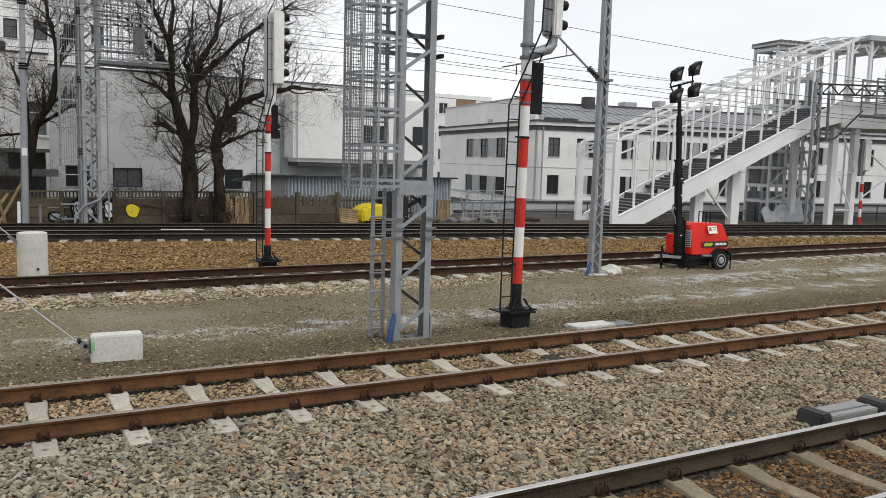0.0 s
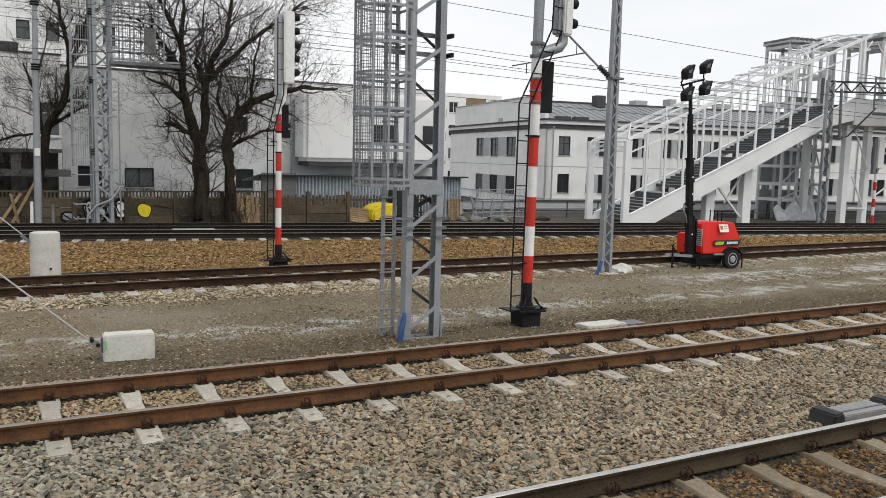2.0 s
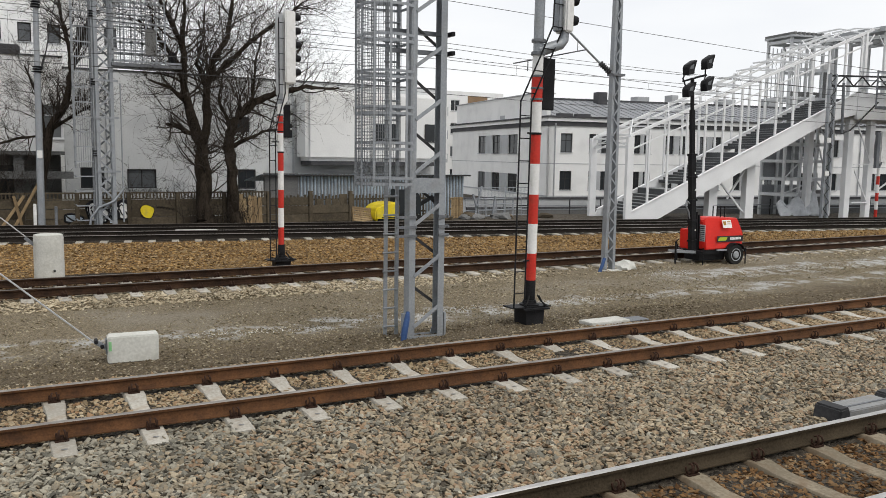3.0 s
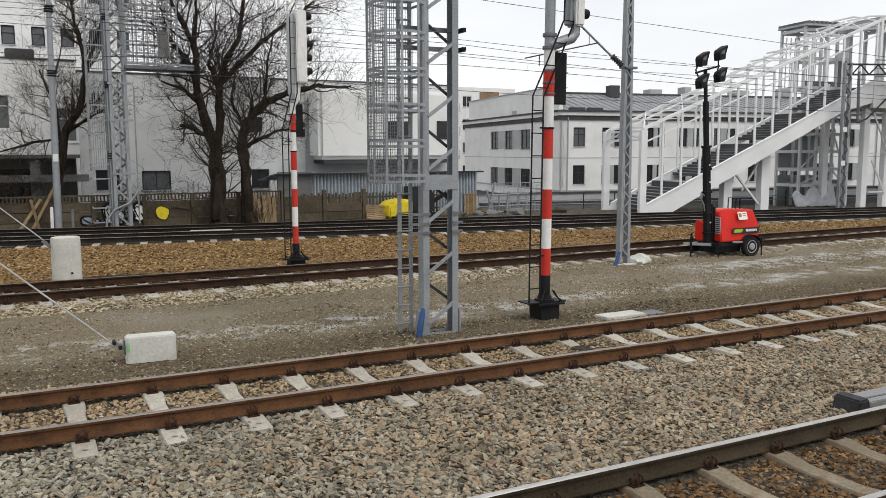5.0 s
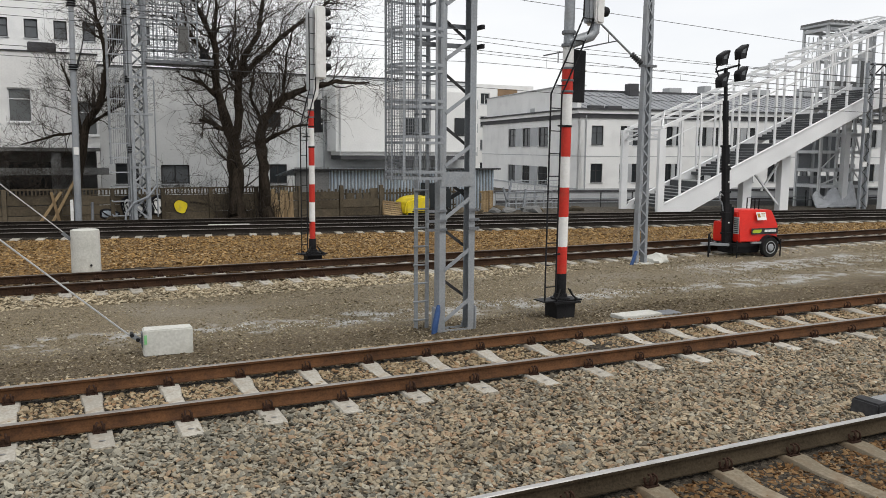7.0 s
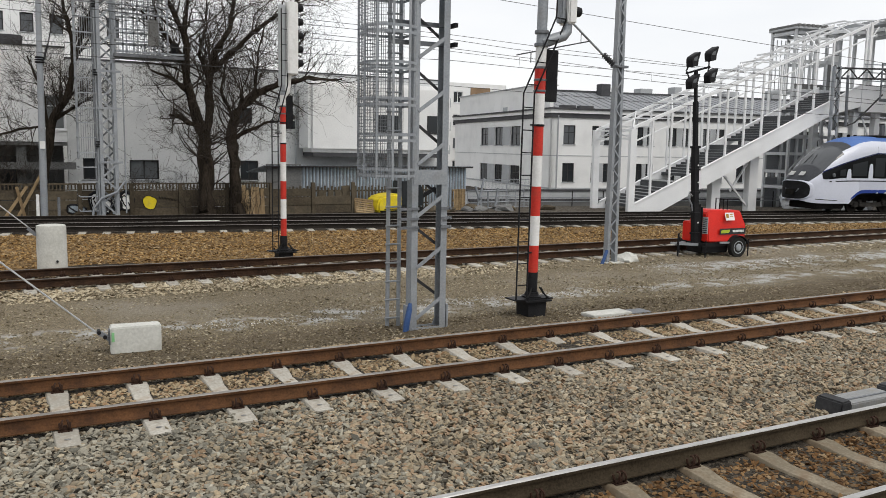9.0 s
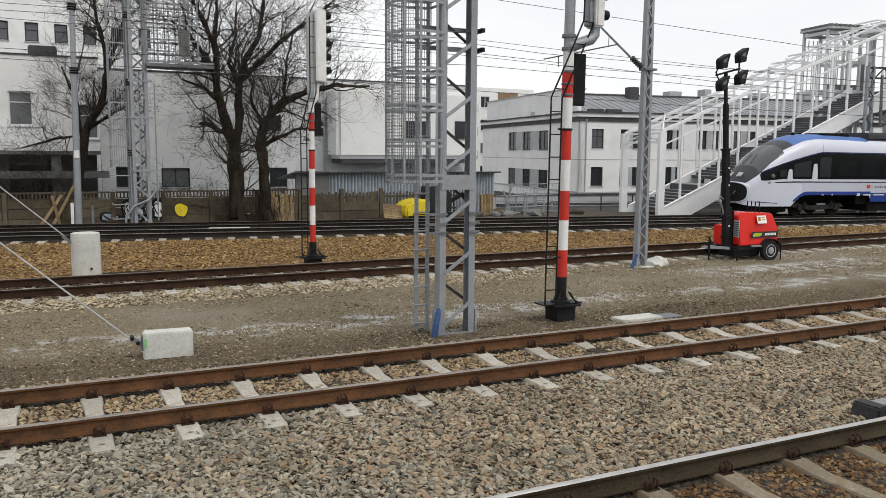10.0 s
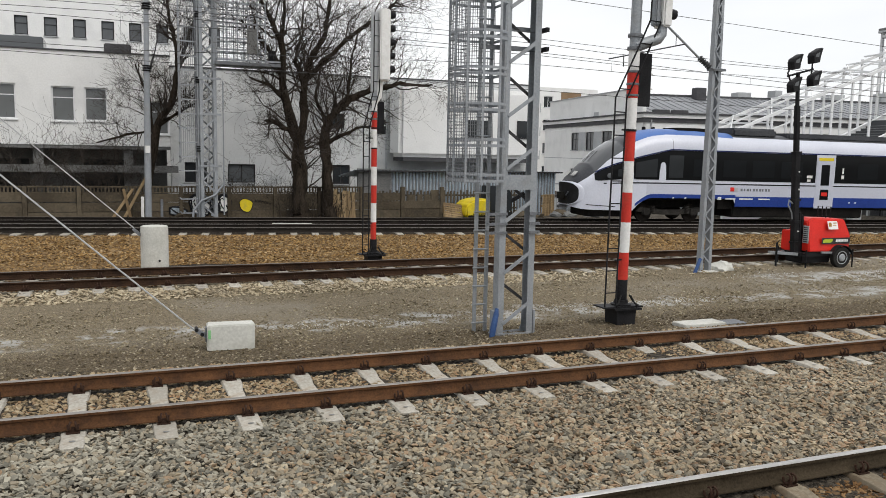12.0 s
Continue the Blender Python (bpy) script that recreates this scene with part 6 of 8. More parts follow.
        for x0, z0, w, h in ((11.6, 2.06, 0.30, 0.13), (11.63, 1.89, 0.18, 0.11), (13.5, 2.05, 0.14, 0.18), (13.53, 2.3, 0.08, 0.28), (7.0, 0.96, 0.18, 0.13), (7.4, 0.98, 0.5, 0.06), (8.1, 0.98, 0.7, 0.06), (9.1, 0.98, 0.6, 0.06), (4.75, 0.99, 0.07, 0.07), (5.35, 0.99, 0.07, 0.07), (14.0, 0.86, 0.1, 0.06), (14.35, 0.86, 0.1, 0.06)):
            part("marking", side_patch(spread(x0, x0 + w, 1), lambda x: z0, lambda x: z0 + h, 0.024, side, 1), M["white"], tr)
    # underframe, bogies and roof gear
    for x0, x1 in ((7.9, 15.0), (24, 33)):
        part("equipment_box", box_bm(x0, x1, -1.25, 1.25, 0.12, 0.70, 0.05), under, tr)
    bm = bmesh.new()
    bm_box(bm, 7.2, 21.3, -1.15, 1.15, 0.50, 0.95)
    bm_box(bm, 3.0, 7.2, -1.30, 1.30, 0.92, 1.0)
    bm_box(bm, 3.1, 7.2, -0.25, 0.25, 0.5, 0.92)
    part("underframe", bm, under, tr)
    wheels = []
    for c in (4.85, 21.5, 37):
        bm = bmesh.new()
        for y in (-0.98, 0.98):
            bm_prism(bm, [(c - 1.7, 0.50), (c - 1.5, 0.70), (c - 0.5, 0.58), (c + 0.5, 0.58), (c + 1.5, 0.70), (c + 1.7, 0.50), (c + 1.1, 0.40), (c + 0.4, 0.34), (c - 0.4, 0.34), (c - 1.1, 0.40)], y - 0.07, y + 0.07)
        bm_box(bm, c - 0.2, c + 0.2, -0.98, 0.98, 0.42, 0.55)
        part("bogie_frame", bm, bogie, tr, at=pose(0, 0, -0.13))
        for dx in (-1.2, 1.2):
            for y in (-0.98, 0.98):
                bm = bmesh.new()
                for k in range(5):
                    m = Matrix.Translation((c + dx * 0.72, y * 1.05, 0.42 + k * 0.07))
                    bm_lathe(bm, [(0.12, 0), (0.12, 0.045)], 10, m)
                part("spring", bm, bogie, tr, at=pose(0, 0, -0.13))
                bm = box_bm(c + dx - 0.17, c + dx + 0.17, y * 1.04 - 0.1, y * 1.04 + 0.1, 0.32, 0.62, 0.03)
                part("axle_box", bm, bogie, tr, at=pose(0, 0, -0.13))
            bm = bmesh.new()
            for y in (-0.753, 0.753):
                m = Matrix.Translation((0, y, 0)) @ Matrix.Rotation(radians(90), 4, "X")
                bm_lathe(bm, [(0.10, -0.07), (0.36, -0.06), (0.42, -0.065), (0.42, 0.065), (0.36, 0.06), (0.10, 0.07)], 28, m)
                for a in range(3):
                    an = a * math.tau / 3
                    bm_tube(bm, [(0.24 * math.cos(an), y - 0.075, 0.24 * math.sin(an)), (0.24 * math.cos(an), y + 0.075, 0.24 * math.sin(an))], 0.03, 6)
            bm_tube(bm, [(0, -0.8, 0), (0, 0.8, 0)], 0.08, 10)
            wheel = part("wheelset", bm, M["soot"], tr)
            wheels.append((wheel, c + dx))
    part("roof_gear", box_bm(5.2, 7.0, -0.7, 0.7, 4.04, 4.27, 0.06), under, tr, "dark roof equipment")
    part("roof_gear", box_bm(7.9, 10.2, -0.95, 0.95, 3.92, 4.36, 0.1), hood, tr, "dark grey roof equipment")
    part("roof_gear", box_bm(10.8, 21.0, -0.95, 0.95, 3.9, 4.20, 0.08), hood, tr, "dark grey roof equipment")
    part("roof_gear", box_bm(22.5, 37.0, -0.95, 0.95, 3.9, 4.20, 0.08), hood, tr, "dark grey roof equipment")
    for x in (3.9, 4.4, 8.3, 8.6):
        bm = bmesh.new()
        bm_lathe(bm, [(0.1, 4.0), (0.09, 4.26), (0.02, 4.28)], 8, Matrix.Translation((x, 0, 0)))
        part("aerial", bm, under, tr)
    for y in (-0.12, 0.12):
        bm = bmesh.new()
        bm_tube(bm, [(0.95, y * 2.2, 2.60), (1.45, y * 1.4, 3.08)], 0.012, 5)
        part("wiper", bm, M["black"], tr)
    # the saloon behind the cab is a little longer than laid out above
    def longer(x):
        return x if x < 4.5 else 4.5 + (x - 4.5) * 1.07
    wheel_obs = [w for w, _ in wheels]
    for ob in [c for c in tr.children_recursive if c not in wheel_obs]:
        for v in ob.data.vertices:
            v.co.x = longer(v.co.x)
    return tr, [(w, longer(x)) for w, x in wheels]


train, wheelsets = build_train()


def motions():
    # the train runs in at a steady six and a half metres a second; its wheels roll
    def nose(t):
        return 24.55 - 6.49 * (t - 8.5)
    times = [k / 15 for k in range(181)]
    walk(train, [(t, BEND @ pose(nose(t), 0, -0.06)) for t in (0.0, 3.0, 6.0, 9.0, 12.0)])
    for wheel, x in wheelsets:
        walk(wheel, [(t, pose(x, 0, 0.29, 0, math.degrees(-(nose(0) - nose(t)) / 0.42), 0)) for t in times])


# ---- along the far side: fence, sheds, trees, masts ----
def far_tower():
    ob = thing("gantry_tower", pose(3.86, 38.0, -0.5), "grey lattice gantry tower with caged ladder behind the tracks", "lattice tower")
    top = 10.5
    for x in (-0.29, 0.29):
        for y in (-0.25, 0.25):
            bm = bmesh.new()
            bm_box(bm, x - 0.07, x + 0.07, y - 0.07, y + 0.07, 0, top)
            part("column", bm, M["galv"], ob)
    z, k = 0.2, 0
    while z < top - 0.5:
        f = 1 if k % 2 else -1
        # the rear face's darker steel puts its shade into the colour
        for y, m in ((-0.33, "galv"), (0.33, "galv_dark")):
            g = f if y < 0 else -f
            bm = bmesh.new()
            bm_bar(bm, (-0.27 * g, y, z), (0.27 * g, y, z + 0.52), 0.012, 0.075)
            part("lacing_bar", bm, M[m], ob)
        z += 0.55
        k += 1
    for z in (2.42, 4.7, 6.25):
        bm = bmesh.new()
        bm_box(bm, -0.42, 0.55, -0.36, -0.34, z, z + 0.09)
        part("batten_plate", bm, M["galv"], ob)
    bm = bmesh.new()
    bm_tube(bm, [(0.62, -0.4, 0.3), (0.62, -0.4, 6.2)], 0.03, 6)
    part("conduit", bm, M["galv"], ob)
    bm = bmesh.new()
    bm_tube(bm, [(-0.75, -0.42, 0.0), (-0.7, -0.42, 0.5), (-0.35, -0.42, 0.95), (0.25, -0.42, 1.2), (0.62, -0.4, 1.7)], 0.05, 8)
    part("cable_hose", bm, M["galv"], ob)
    for z in (8.9, 6.1, 3.1):
        for k in range(3):
            bm = bmesh.new()
            bm_box(bm, -0.52, -0.34, -0.3, -0.1, z + k * 0.1, z + k * 0.1 + 0.06)
            part("clamp", bm, M["black"], ob)
    for x in (-0.43, -0.52):
        bm = bmesh.new()
        bm_tube(bm, [(x, -0.2, 0.2), (x, -0.2, top)], 0.045, 8)
        part("ladder_stile", bm, M["galv_dark" if x < -0.5 else "galv"], ob)
    z = 0.4
    while z < top:
        bm = bmesh.new()
        bm_bar(bm, (-1.2, -0.45, z), (-0.5, -0.3, z), 0.04, 0.05), bm_bar(bm, (-1.2, -0.45, z), (-1.2, 0.4, z), 0.04, 0.05)
        part("hoop", bm, M["galv"], ob)
        z += 0.62
    for x, y in [(-1.2 + i * 0.09, 0.4) for i in range(8)] + [(-1.2, -0.45 + i * 0.2) for i in range(4)]:
        bm = bmesh.new()
        bm_bar(bm, (x, y, 2.6), (x, y, top), 0.02)
        part("cage_bar", bm, M["galv"], ob)
    # platform at height
    pf = thing("gantry_platform", pose(5.5, 38.0, 6.42), "grey steel gantry walkway with rails and mesh", "platform")
    bm = bmesh.new()
    bm_box(bm, -1.35, 1.5, -0.65, 0.65, 0, 0.14)
    part("deck", bm, M["galv_dark"], pf)
    for z in (0.18, 0.62, 1.1, 1.75, 2.1, 2.6, 3.1):
        for y in (-0.62, 0.62):
            bm = bmesh.new()
            bm_box(bm, -1.35, 0.85 if z > 0.3 else 1.5, y - 0.03, y + 0.03, z, z + 0.07)
            part("rail", bm, M["galv"], pf)
    for x in (-1.3, -0.85, -0.4, 0.05, 0.45, 0.82):
        for y in (-0.62, 0.62):
            bm = bmesh.new()
            bm_box(bm, x - 0.03, x + 0.03, y - 0.03, y + 0.03, 0.14, 3.3)
            part("post", bm, M["galv"], pf)
    bm = bmesh.new()
    for i in range(24):
        bm_bar(bm, (-1.3 + i * 0.09, 0.6, 0.2), (-1.3 + i * 0.09, 0.6, 3.2), 0.012)
    for i in range(30):
        bm_bar(bm, (-1.3, 0.6, 0.2 + i * 0.1), (0.8, 0.6, 0.2 + i * 0.1), 0.012)
    part("wire_mesh", bm, M["galv_dark"], pf)
    part("lamp_box", box_bm(1.05, 1.35, -0.3, 0.2, 0.2, 0.75, 0.03), M["black"], pf)
    part("panel", box_bm(0.0, 0.45, -0.66, -0.63, 0.5, 1.6, 0.01), M["dark_wall"], pf)

    pole = thing("catenary_mast", pose(1.28, 38.0, -0.5, 0, 0.6, 0), "slim pale grey catenary pole with insulators behind the tracks", "catenary mast")
    bm = bmesh.new()
    bm_lathe(bm, [(0.15, 0.0), (0.14, 3.0), (0.12, 6.5), (0.10, 9.3), (0.09, 10.6)], 14)
    part("pole", bm, M["galv"], pole)
    bm = bmesh.new()
    bm_lathe(bm, [(0.3, 0), (0.28, 0.06), (0.2, 0.2)], 12)
    part("base", bm, M["galv_dark"], pole)
    for z in (6.5, 9.1):
        bm = bmesh.new()
        for k in range(3):
            bm_lathe(bm, [(0.17, z + k * 0.1), (0.2, z + k * 0.1 + 0.03), (0.17, z + k * 0.1 + 0.06)], 12)
        part("clamp", bm, M["black"], pole)
    bm = bmesh.new()
    bm_tube(bm, [(0.16, 0, 6.65), (0.22, 0, 6.95), (0.35, 0, 7.4), (0.85, 0, 10.2)], [0.05, 0.045, 0.025, 0.02], 6)
    part("stay", bm, M["frame_dark"], pole)
    part("notice", box_bm(-0.1, 0.1, -0.2, -0.175, 3.0, 3.32, 0.004), M["white"], pole)
    part("meter_box", box_bm(-0.30, -0.18, -0.1, 0.1, 0.0, 1.1, 0.02), M["white"], pole)
    bm = bmesh.new()
    bm_tube(bm, [(0.55, -0.2, 0.1), (0.55, -0.2, 1.0)], 0.06, 8)
    part("marker_post", bm, M["galv_dark"], pole)


far_tower()


def fence_run():
    fn = thing("concrete_fence", pose(-12.52, 39.0, -0.55), "weathered brown concrete panel fence with a pierced top", "fence")
    bay = 2.13
    for i in range(14):
        x = i * bay + 0.35
        part("post", box_bm(x - 0.09, x + 0.09, -0.11, 0.09, 0, 1.56, 0.012), M["fence"], fn)
        if i == 13:
            break
        broken = i >= 11
        for k, (z0, z1) in enumerate(((0.02, 0.42), (0.44, 0.84), (0.86, 1.24))):
            if broken and k == 2 and i == 12:
                continue
            dz = random.uniform(-0.02, 0.02)
            ob = part("panel", box_bm(x + 0.10, x + bay - 0.10, -0.035, 0.03, z0 + dz, z1 + dz, 0.008), M["fence"], fn)
        if broken:
            continue
        for z0, z1 in ((1.26, 1.30), (1.50, 1.57)):
            part("top_rail", box_bm(x + 0.10, x + bay - 0.10, -0.04, 0.035, z0, z1, 0.006), M["fence"], fn)
        for j in range(13):
            xx = x + 0.17 + j * (bay - 0.34) / 12
            bm = bmesh.new()
            bm_box(bm, xx - 0.03, xx + 0.03, -0.032, 0.028, 1.30, 1.50)
            part("baluster", bm, M["fence"], fn)
    # painted scrawl and a yellow blotch
    scrawl = thing("graffiti", pose(0, 38.945, 0), "black and white spray-paint scrawl with a yellow blotch on a fence", "graffiti")
    bm = bmesh.new()
    pts = [(5.64 + 0.30 * math.cos(a) * (1 + 0.10 * math.sin(3 * a)), 0.13 + 0.33 * math.sin(a) * (1 + 0.12 * math.cos(2 * a + 1))) for a in [math.tau * k / 26 for k in range(26)]]
    bm_prism(bm, pts, 0, 0.006)
    part("yellow_blotch", bm, M["yellow"], scrawl)
    ink = M["black"]
    bm = bmesh.new()
    bm_tube(bm, [(x * 1.0, -0.002, z) for x, z in pts + pts[:1]], 0.016, 4)
    part("outline", bm, ink, scrawl)
    # outlined bulging letters, half hidden by the tower's foot
    for x0, z0, w, h, turn in ((3.36, 0.18, 0.26, 0.46, 0.3), (3.80, 0.02, 0.22, 0.34, 1.1), (4.20, 0.05, 0.22, 0.32, 2.0), (4.62, 0.20, 0.30, 0.44, 0.7), (2.55, -0.12, 0.38, 0.20, 1.6)):
        edge = [(x0 + w * math.cos(a) * (1 + 0.16 * math.sin(3 * a + turn)), z0 + h * math.sin(a) * (1 + 0.14 * math.cos(2 * a + turn))) for a in [math.tau * k / 24 for k in range(24)]]
        bm = bmesh.new()
        bm_prism(bm, edge, 0.0, 0.006)
        part("letter_fill", bm, M["corrugated"] if x0 < 3 else M["white"], scrawl)
        bm = bmesh.new()
        bm_tube(bm, [(x, -0.004, z) for x, z in edge + edge[:1]], 0.042, 4)
        part("outline", bm, ink, scrawl)
        for k in range(3):
            bm = bmesh.new()
            bm_tube(bm, [(x0 + w * 0.7 * math.cos(turn * 2 + k * 1.9 + q), -0.006, z0 + h * 0.62 * math.sin(turn + k * 1.3 + q * 1.6)) for q in (0, 0.5, 1.0, 1.5)], 0.028, 4)
            part("stroke", bm, ink, scrawl)
    for x0, x1, top in ((3.1, 3.75, 0.66), (4.35, 4.92, 0.66)):
        bm = bmesh.new()
        bm_tube(bm, [(x0 + (x1 - x0) * q / 8, -0.004, top - 0.30 * ((q - 4) / 4) ** 2) for q in range(9)], 0.055, 4)
        part("stroke", bm, ink, scrawl)
    for i in range(6):
        bm = bmesh.new()
        x = 6.05 + i * 0.13
        bm_tube(bm, [(x, -0.002, 0.42 - i * 0.03), (x + 0.05, -0.002, 0.28 - i * 0.02), (x + 0.1, -0.002, 0.40 - i * 0.03)], 0.014, 4)
        part("stroke", bm, ink, scrawl)
    for x, w in ((3.0, 0.25), (3.5, 0.2)):
        bm = bmesh.new()
        bm_box(bm, x + 0.55, x + 0.55 + w, 0, 0.004, -0.35, 0.05)
        part("pale_patch", bm, M["corrugated"], scrawl)


fence_run()


def back_fence():
    """Low picket fence between the yard and the shed."""
    fn = thing("picket_fence", pose(12.6, 40.45, -0.6), "low grey-brown picket fence before the shed", "fence")
    for k in range(42):
        x = k * 0.19
        part("picket", box_bm(x, x + 0.10, -0.02, 0.02, 0.02, 1.32 + 0.05 * math.sin(k * 2.7), 0.006), M["fence"], fn)
    for z in (0.35, 1.05):
        part("rail", box_bm(-0.05, 8.0, 0.024, 0.07, z, z + 0.09, 0.006), M["fence"], fn)


back_fence()


def yard():
    shed = thing("corrugated_shed", pose(11.7, 41.2, -0.6), "low shed of pale blue corrugated sheets", "shed")
    bm = corrugated(9.9, 2.35, 0.19, 0.075)
    part("front_sheet", bm, M["corrugated"], shed, at=pose(1.8, 0, 0))
    bm = bmesh.new()
    bm_box(bm, 0, 1.79, -0.02, 0.2, 0, 2.45)
    part("side_wall", bm, M["dark_wall"], shed)
    bm = bmesh.new()
    bm_box(bm, 1.8, 11.7, 0.06, 3.5, 0, 2.3)
    part("core", bm, M["dark_wall"], shed)
    bm = corrugated(12.2, 3.6, 0.2, 0.045)
    part("roof_sheet", bm, M["corrugated"], shed, at=pose(-0.2, -0.25, 2.40, -97, 0, 0))
    bm = bmesh.new()
    bm_box(bm, -0.2, 12.0, -0.3, -0.2, 2.30, 2.38)
    part("eaves_board", bm, M["frame_dark"], shed)
    # boards leaning on the fence and lying about
    random.seed(5)
    for i in range(7):
        b = new("plank", mesh_of("plank", box_bm(-0.09, 0.09, -0.015, 0.015, 0, random.uniform(1.25, 1.5), 0.004), M["wood"]))
        b.matrix_basis = pose(9.75 + i * 0.17, 38.62, -0.56, -13, random.uniform(-3, 3), random.uniform(-8, 8))
        tagged(b, "brown wooden board leaning against the fence", "plank", "boards")
    for i, (x, lean, ln) in enumerate(((0.2, 28, 2.3), (-0.3, 34, 1.8), (0.6, -12, 1.5))):
        b = new("plank", mesh_of("plank", box_bm(-0.06, 0.06, -0.02, 0.02, 0, ln, 0.004), M["wood"]))
        b.matrix_basis = pose(x, 38.6, -0.56, -10, lean, 0)
        tagged(b, "pale wooden post leaning at the fence", "plank", "boards")
    for x, w in ((13.9, 0.35), (14.4, 0.28), (14.9, 0.3), (15.3, 0.4)):
        b = new("board", mesh_of("board", box_bm(-w / 2, w / 2, -0.02, 0.02, 0, random.uniform(1.1, 1.45), 0.005), M["fence"]))
        b.matrix_basis = pose(x, 39.1, -0.56, -6, random.uniform(-5, 5), 0)
        tagged(b, "grey-brown broken fence board standing upright", "board", "boards")

    def pallet(at, label):
        ob = thing("pallet", at, label, "pallet", "pallets")
        for k in range(7):
            part("slat", box_bm(-0.6, 0.6, -0.07, -0.05, 0.02 + k * 0.115, 0.11 + k * 0.115, 0.003), M["wood"], ob)
        for k in range(4):
            part("slat", box_bm(-0.6, 0.6, 0.05, 0.07, 0.04 + k * 0.23, 0.14 + k * 0.23, 0.003), M["wood"], ob)
        for x in (-0.55, 0, 0.55):
            part("bearer", box_bm(x - 0.05, x + 0.05, -0.048, 0.048, 0, 0.82, 0.003), M["wood"], ob)
        return ob

    pallet(pose(21.75, 39.4, -0.62, -12, 90, 25) @ pose(-0.6, 0, -0.4), "pale wooden pallet standing on edge")
    pallet(pose(22.15, 39.6, -0.62, -10, 90, 15) @ pose(-0.6, 0, -0.4), "pale wooden pallet standing on edge")
    pallet(pose(16.1, 38.75, -0.60, -24, 8, 12), "pale wooden pallet leaning against the fence")
    # small yellow digger
    ob = thing("mini_excavator", pose(17.62, 39.35, -0.62, 0, 0, 4), "small yellow excavator with dark cab behind the tracks", "excavator")
    bm = bmesh.new()
    bm_prism(bm, [(-0.95, 0.10), (0.40, 0.10), (0.46, 0.34), (0.46, 0.98), (0.2, 1.05), (-0.35, 1.0), (-0.8, 0.85), (-0.97, 0.6)], -0.80, 0.6)
    bmesh.ops.bevel(bm, geom=bm.edges[:], offset=0.09, segments=3, affect="EDGES")
    for f in bm.faces:
        f.smooth = True
    part("engine_hood", bm, M["yellow"], ob, "rounded yellow engine hood")
    part("counterweight", box_bm(-0.80, 0.4, -0.55, 0.6, 0.03, 0.14, 0.03), M["yellow"], ob)
    bm = bmesh.new()
    bm_prism(bm, [(0.50, 0.36), (1.9, 0.36), (1.9, 1.2), (1.65, 1.68), (0.58, 1.68)], -0.5, 0.5)
    bmesh.ops.bevel(bm, geom=bm.edges[:], offset=0.04, segments=2, affect="EDGES")
    part("cab", bm, M["pane"], ob, "dark glazed cab")
    for y in (-0.6, 0.6):
        bm = bmesh.new()
        bm_prism(bm, [(-0.8, 0.12), (-0.6, 0.0), (1.6, 0.0), (1.8, 0.12), (1.8, 0.28), (1.6, 0.36), (-0.6, 0.36), (-0.8, 0.28)], y - 0.15, y + 0.15)
        part("crawler", bm, M["rubber"], ob)
    bm = bmesh.new()
    bm_bar(bm, (1.7, 0.1, 0.6), (3.0, 0.1, 1.25), 0.14, 0.2), bm_bar(bm, (3.0, 0.1, 1.25), (3.4, 0.1, 0.3), 0.12, 0.16)
    part("boom", bm, M["black"], ob)
    bm = bmesh.new()
    bm_box(bm, -0.6, 0.2, -0.812, -0.798, 0.22, 0.28)
    part("vent", bm, M["black"], ob)
    # stacked steel barriers
    for k in range(4):
        br = thing("steel_barrier", pose(23.0 + k * 0.75, 40.2 + 0.16 * k, -0.68, -3, 0, -4 + 3 * k), "grey tubular steel barrier leaning in a stack", "barrier", "barriers")
        for z in (0.12, 0.45, 0.78, 1.1):
            bm = bmesh.new()
            bm_tube(bm, [(0, 0, z), (2.0, 0, z)], 0.024, 6)
            part("rail", bm, M["galv"], br)
        for x in (0, 0.66, 1.33, 2.0):
            bm = bmesh.new()
            bm_tube(bm, [(x, 0, 0), (x, 0, 1.12)], 0.022, 6)
            part("upright", bm, M["galv"], br)
    for k, x0 in enumerate((24.2, 26.1)):
        pn = thing("mesh_panel", pose(x0, 40.7 + 0.1 * k, -0.68, -4, 0, 3), "grey steel mesh site panel standing behind barriers", "fence panel", "site panels")
        for x in (0, 1.8):
            bm = bmesh.new()
            bm_tube(bm, [(x, 0, 0), (x, 0, 1.75)], 0.022, 6)
            part("upright", bm, M["galv"], pn)
        for z in (0.1, 1.73):
            bm = bmesh.new()
            bm_tube(bm, [(0, 0, z), (1.8, 0, z)], 0.02, 6)
            part("rail", bm, M["galv"], pn)
        bm = bmesh.new()
        for i in range(1, 18):
            bm_bar(bm, (i * 0.1, 0, 0.1), (i * 0.1, 0, 1.73), 0.008)
        for i in range(1, 9):
            bm_bar(bm, (0, 0, 0.1 + i * 0.18), (1.8, 0, 0.1 + i * 0.18), 0.008)
        part("wire_mesh", bm, M["galv"], pn)
    for k, (x, h, lean) in enumerate(((23.4, 1.9, 14), (23.8, 1.5, -20), (24.6, 1.3, 8))):
        b = new("pole", mesh_of("pole", box_bm(-0.05, 0.05, -0.05, 0.05, 0, h, 0.01), M["galv"]))
        b.matrix_basis = pose(x, 39.9, -0.68, 0, lean, 0)
        tagged(b, "grey steel post leaning among barriers", "post", "steel posts")
    random.seed(9)
    for k in range(16):
        b = bmesh.new()
        bmesh.ops.create_icosphere(b, subdivisions=2, radius=1)
        r = random.uniform(0.18, 0.42)
        for v in b.verts:
            q = 1 + 0.5 * noise.noise(v.co * 1.7 + Vector((k * 3, 0, 0)))
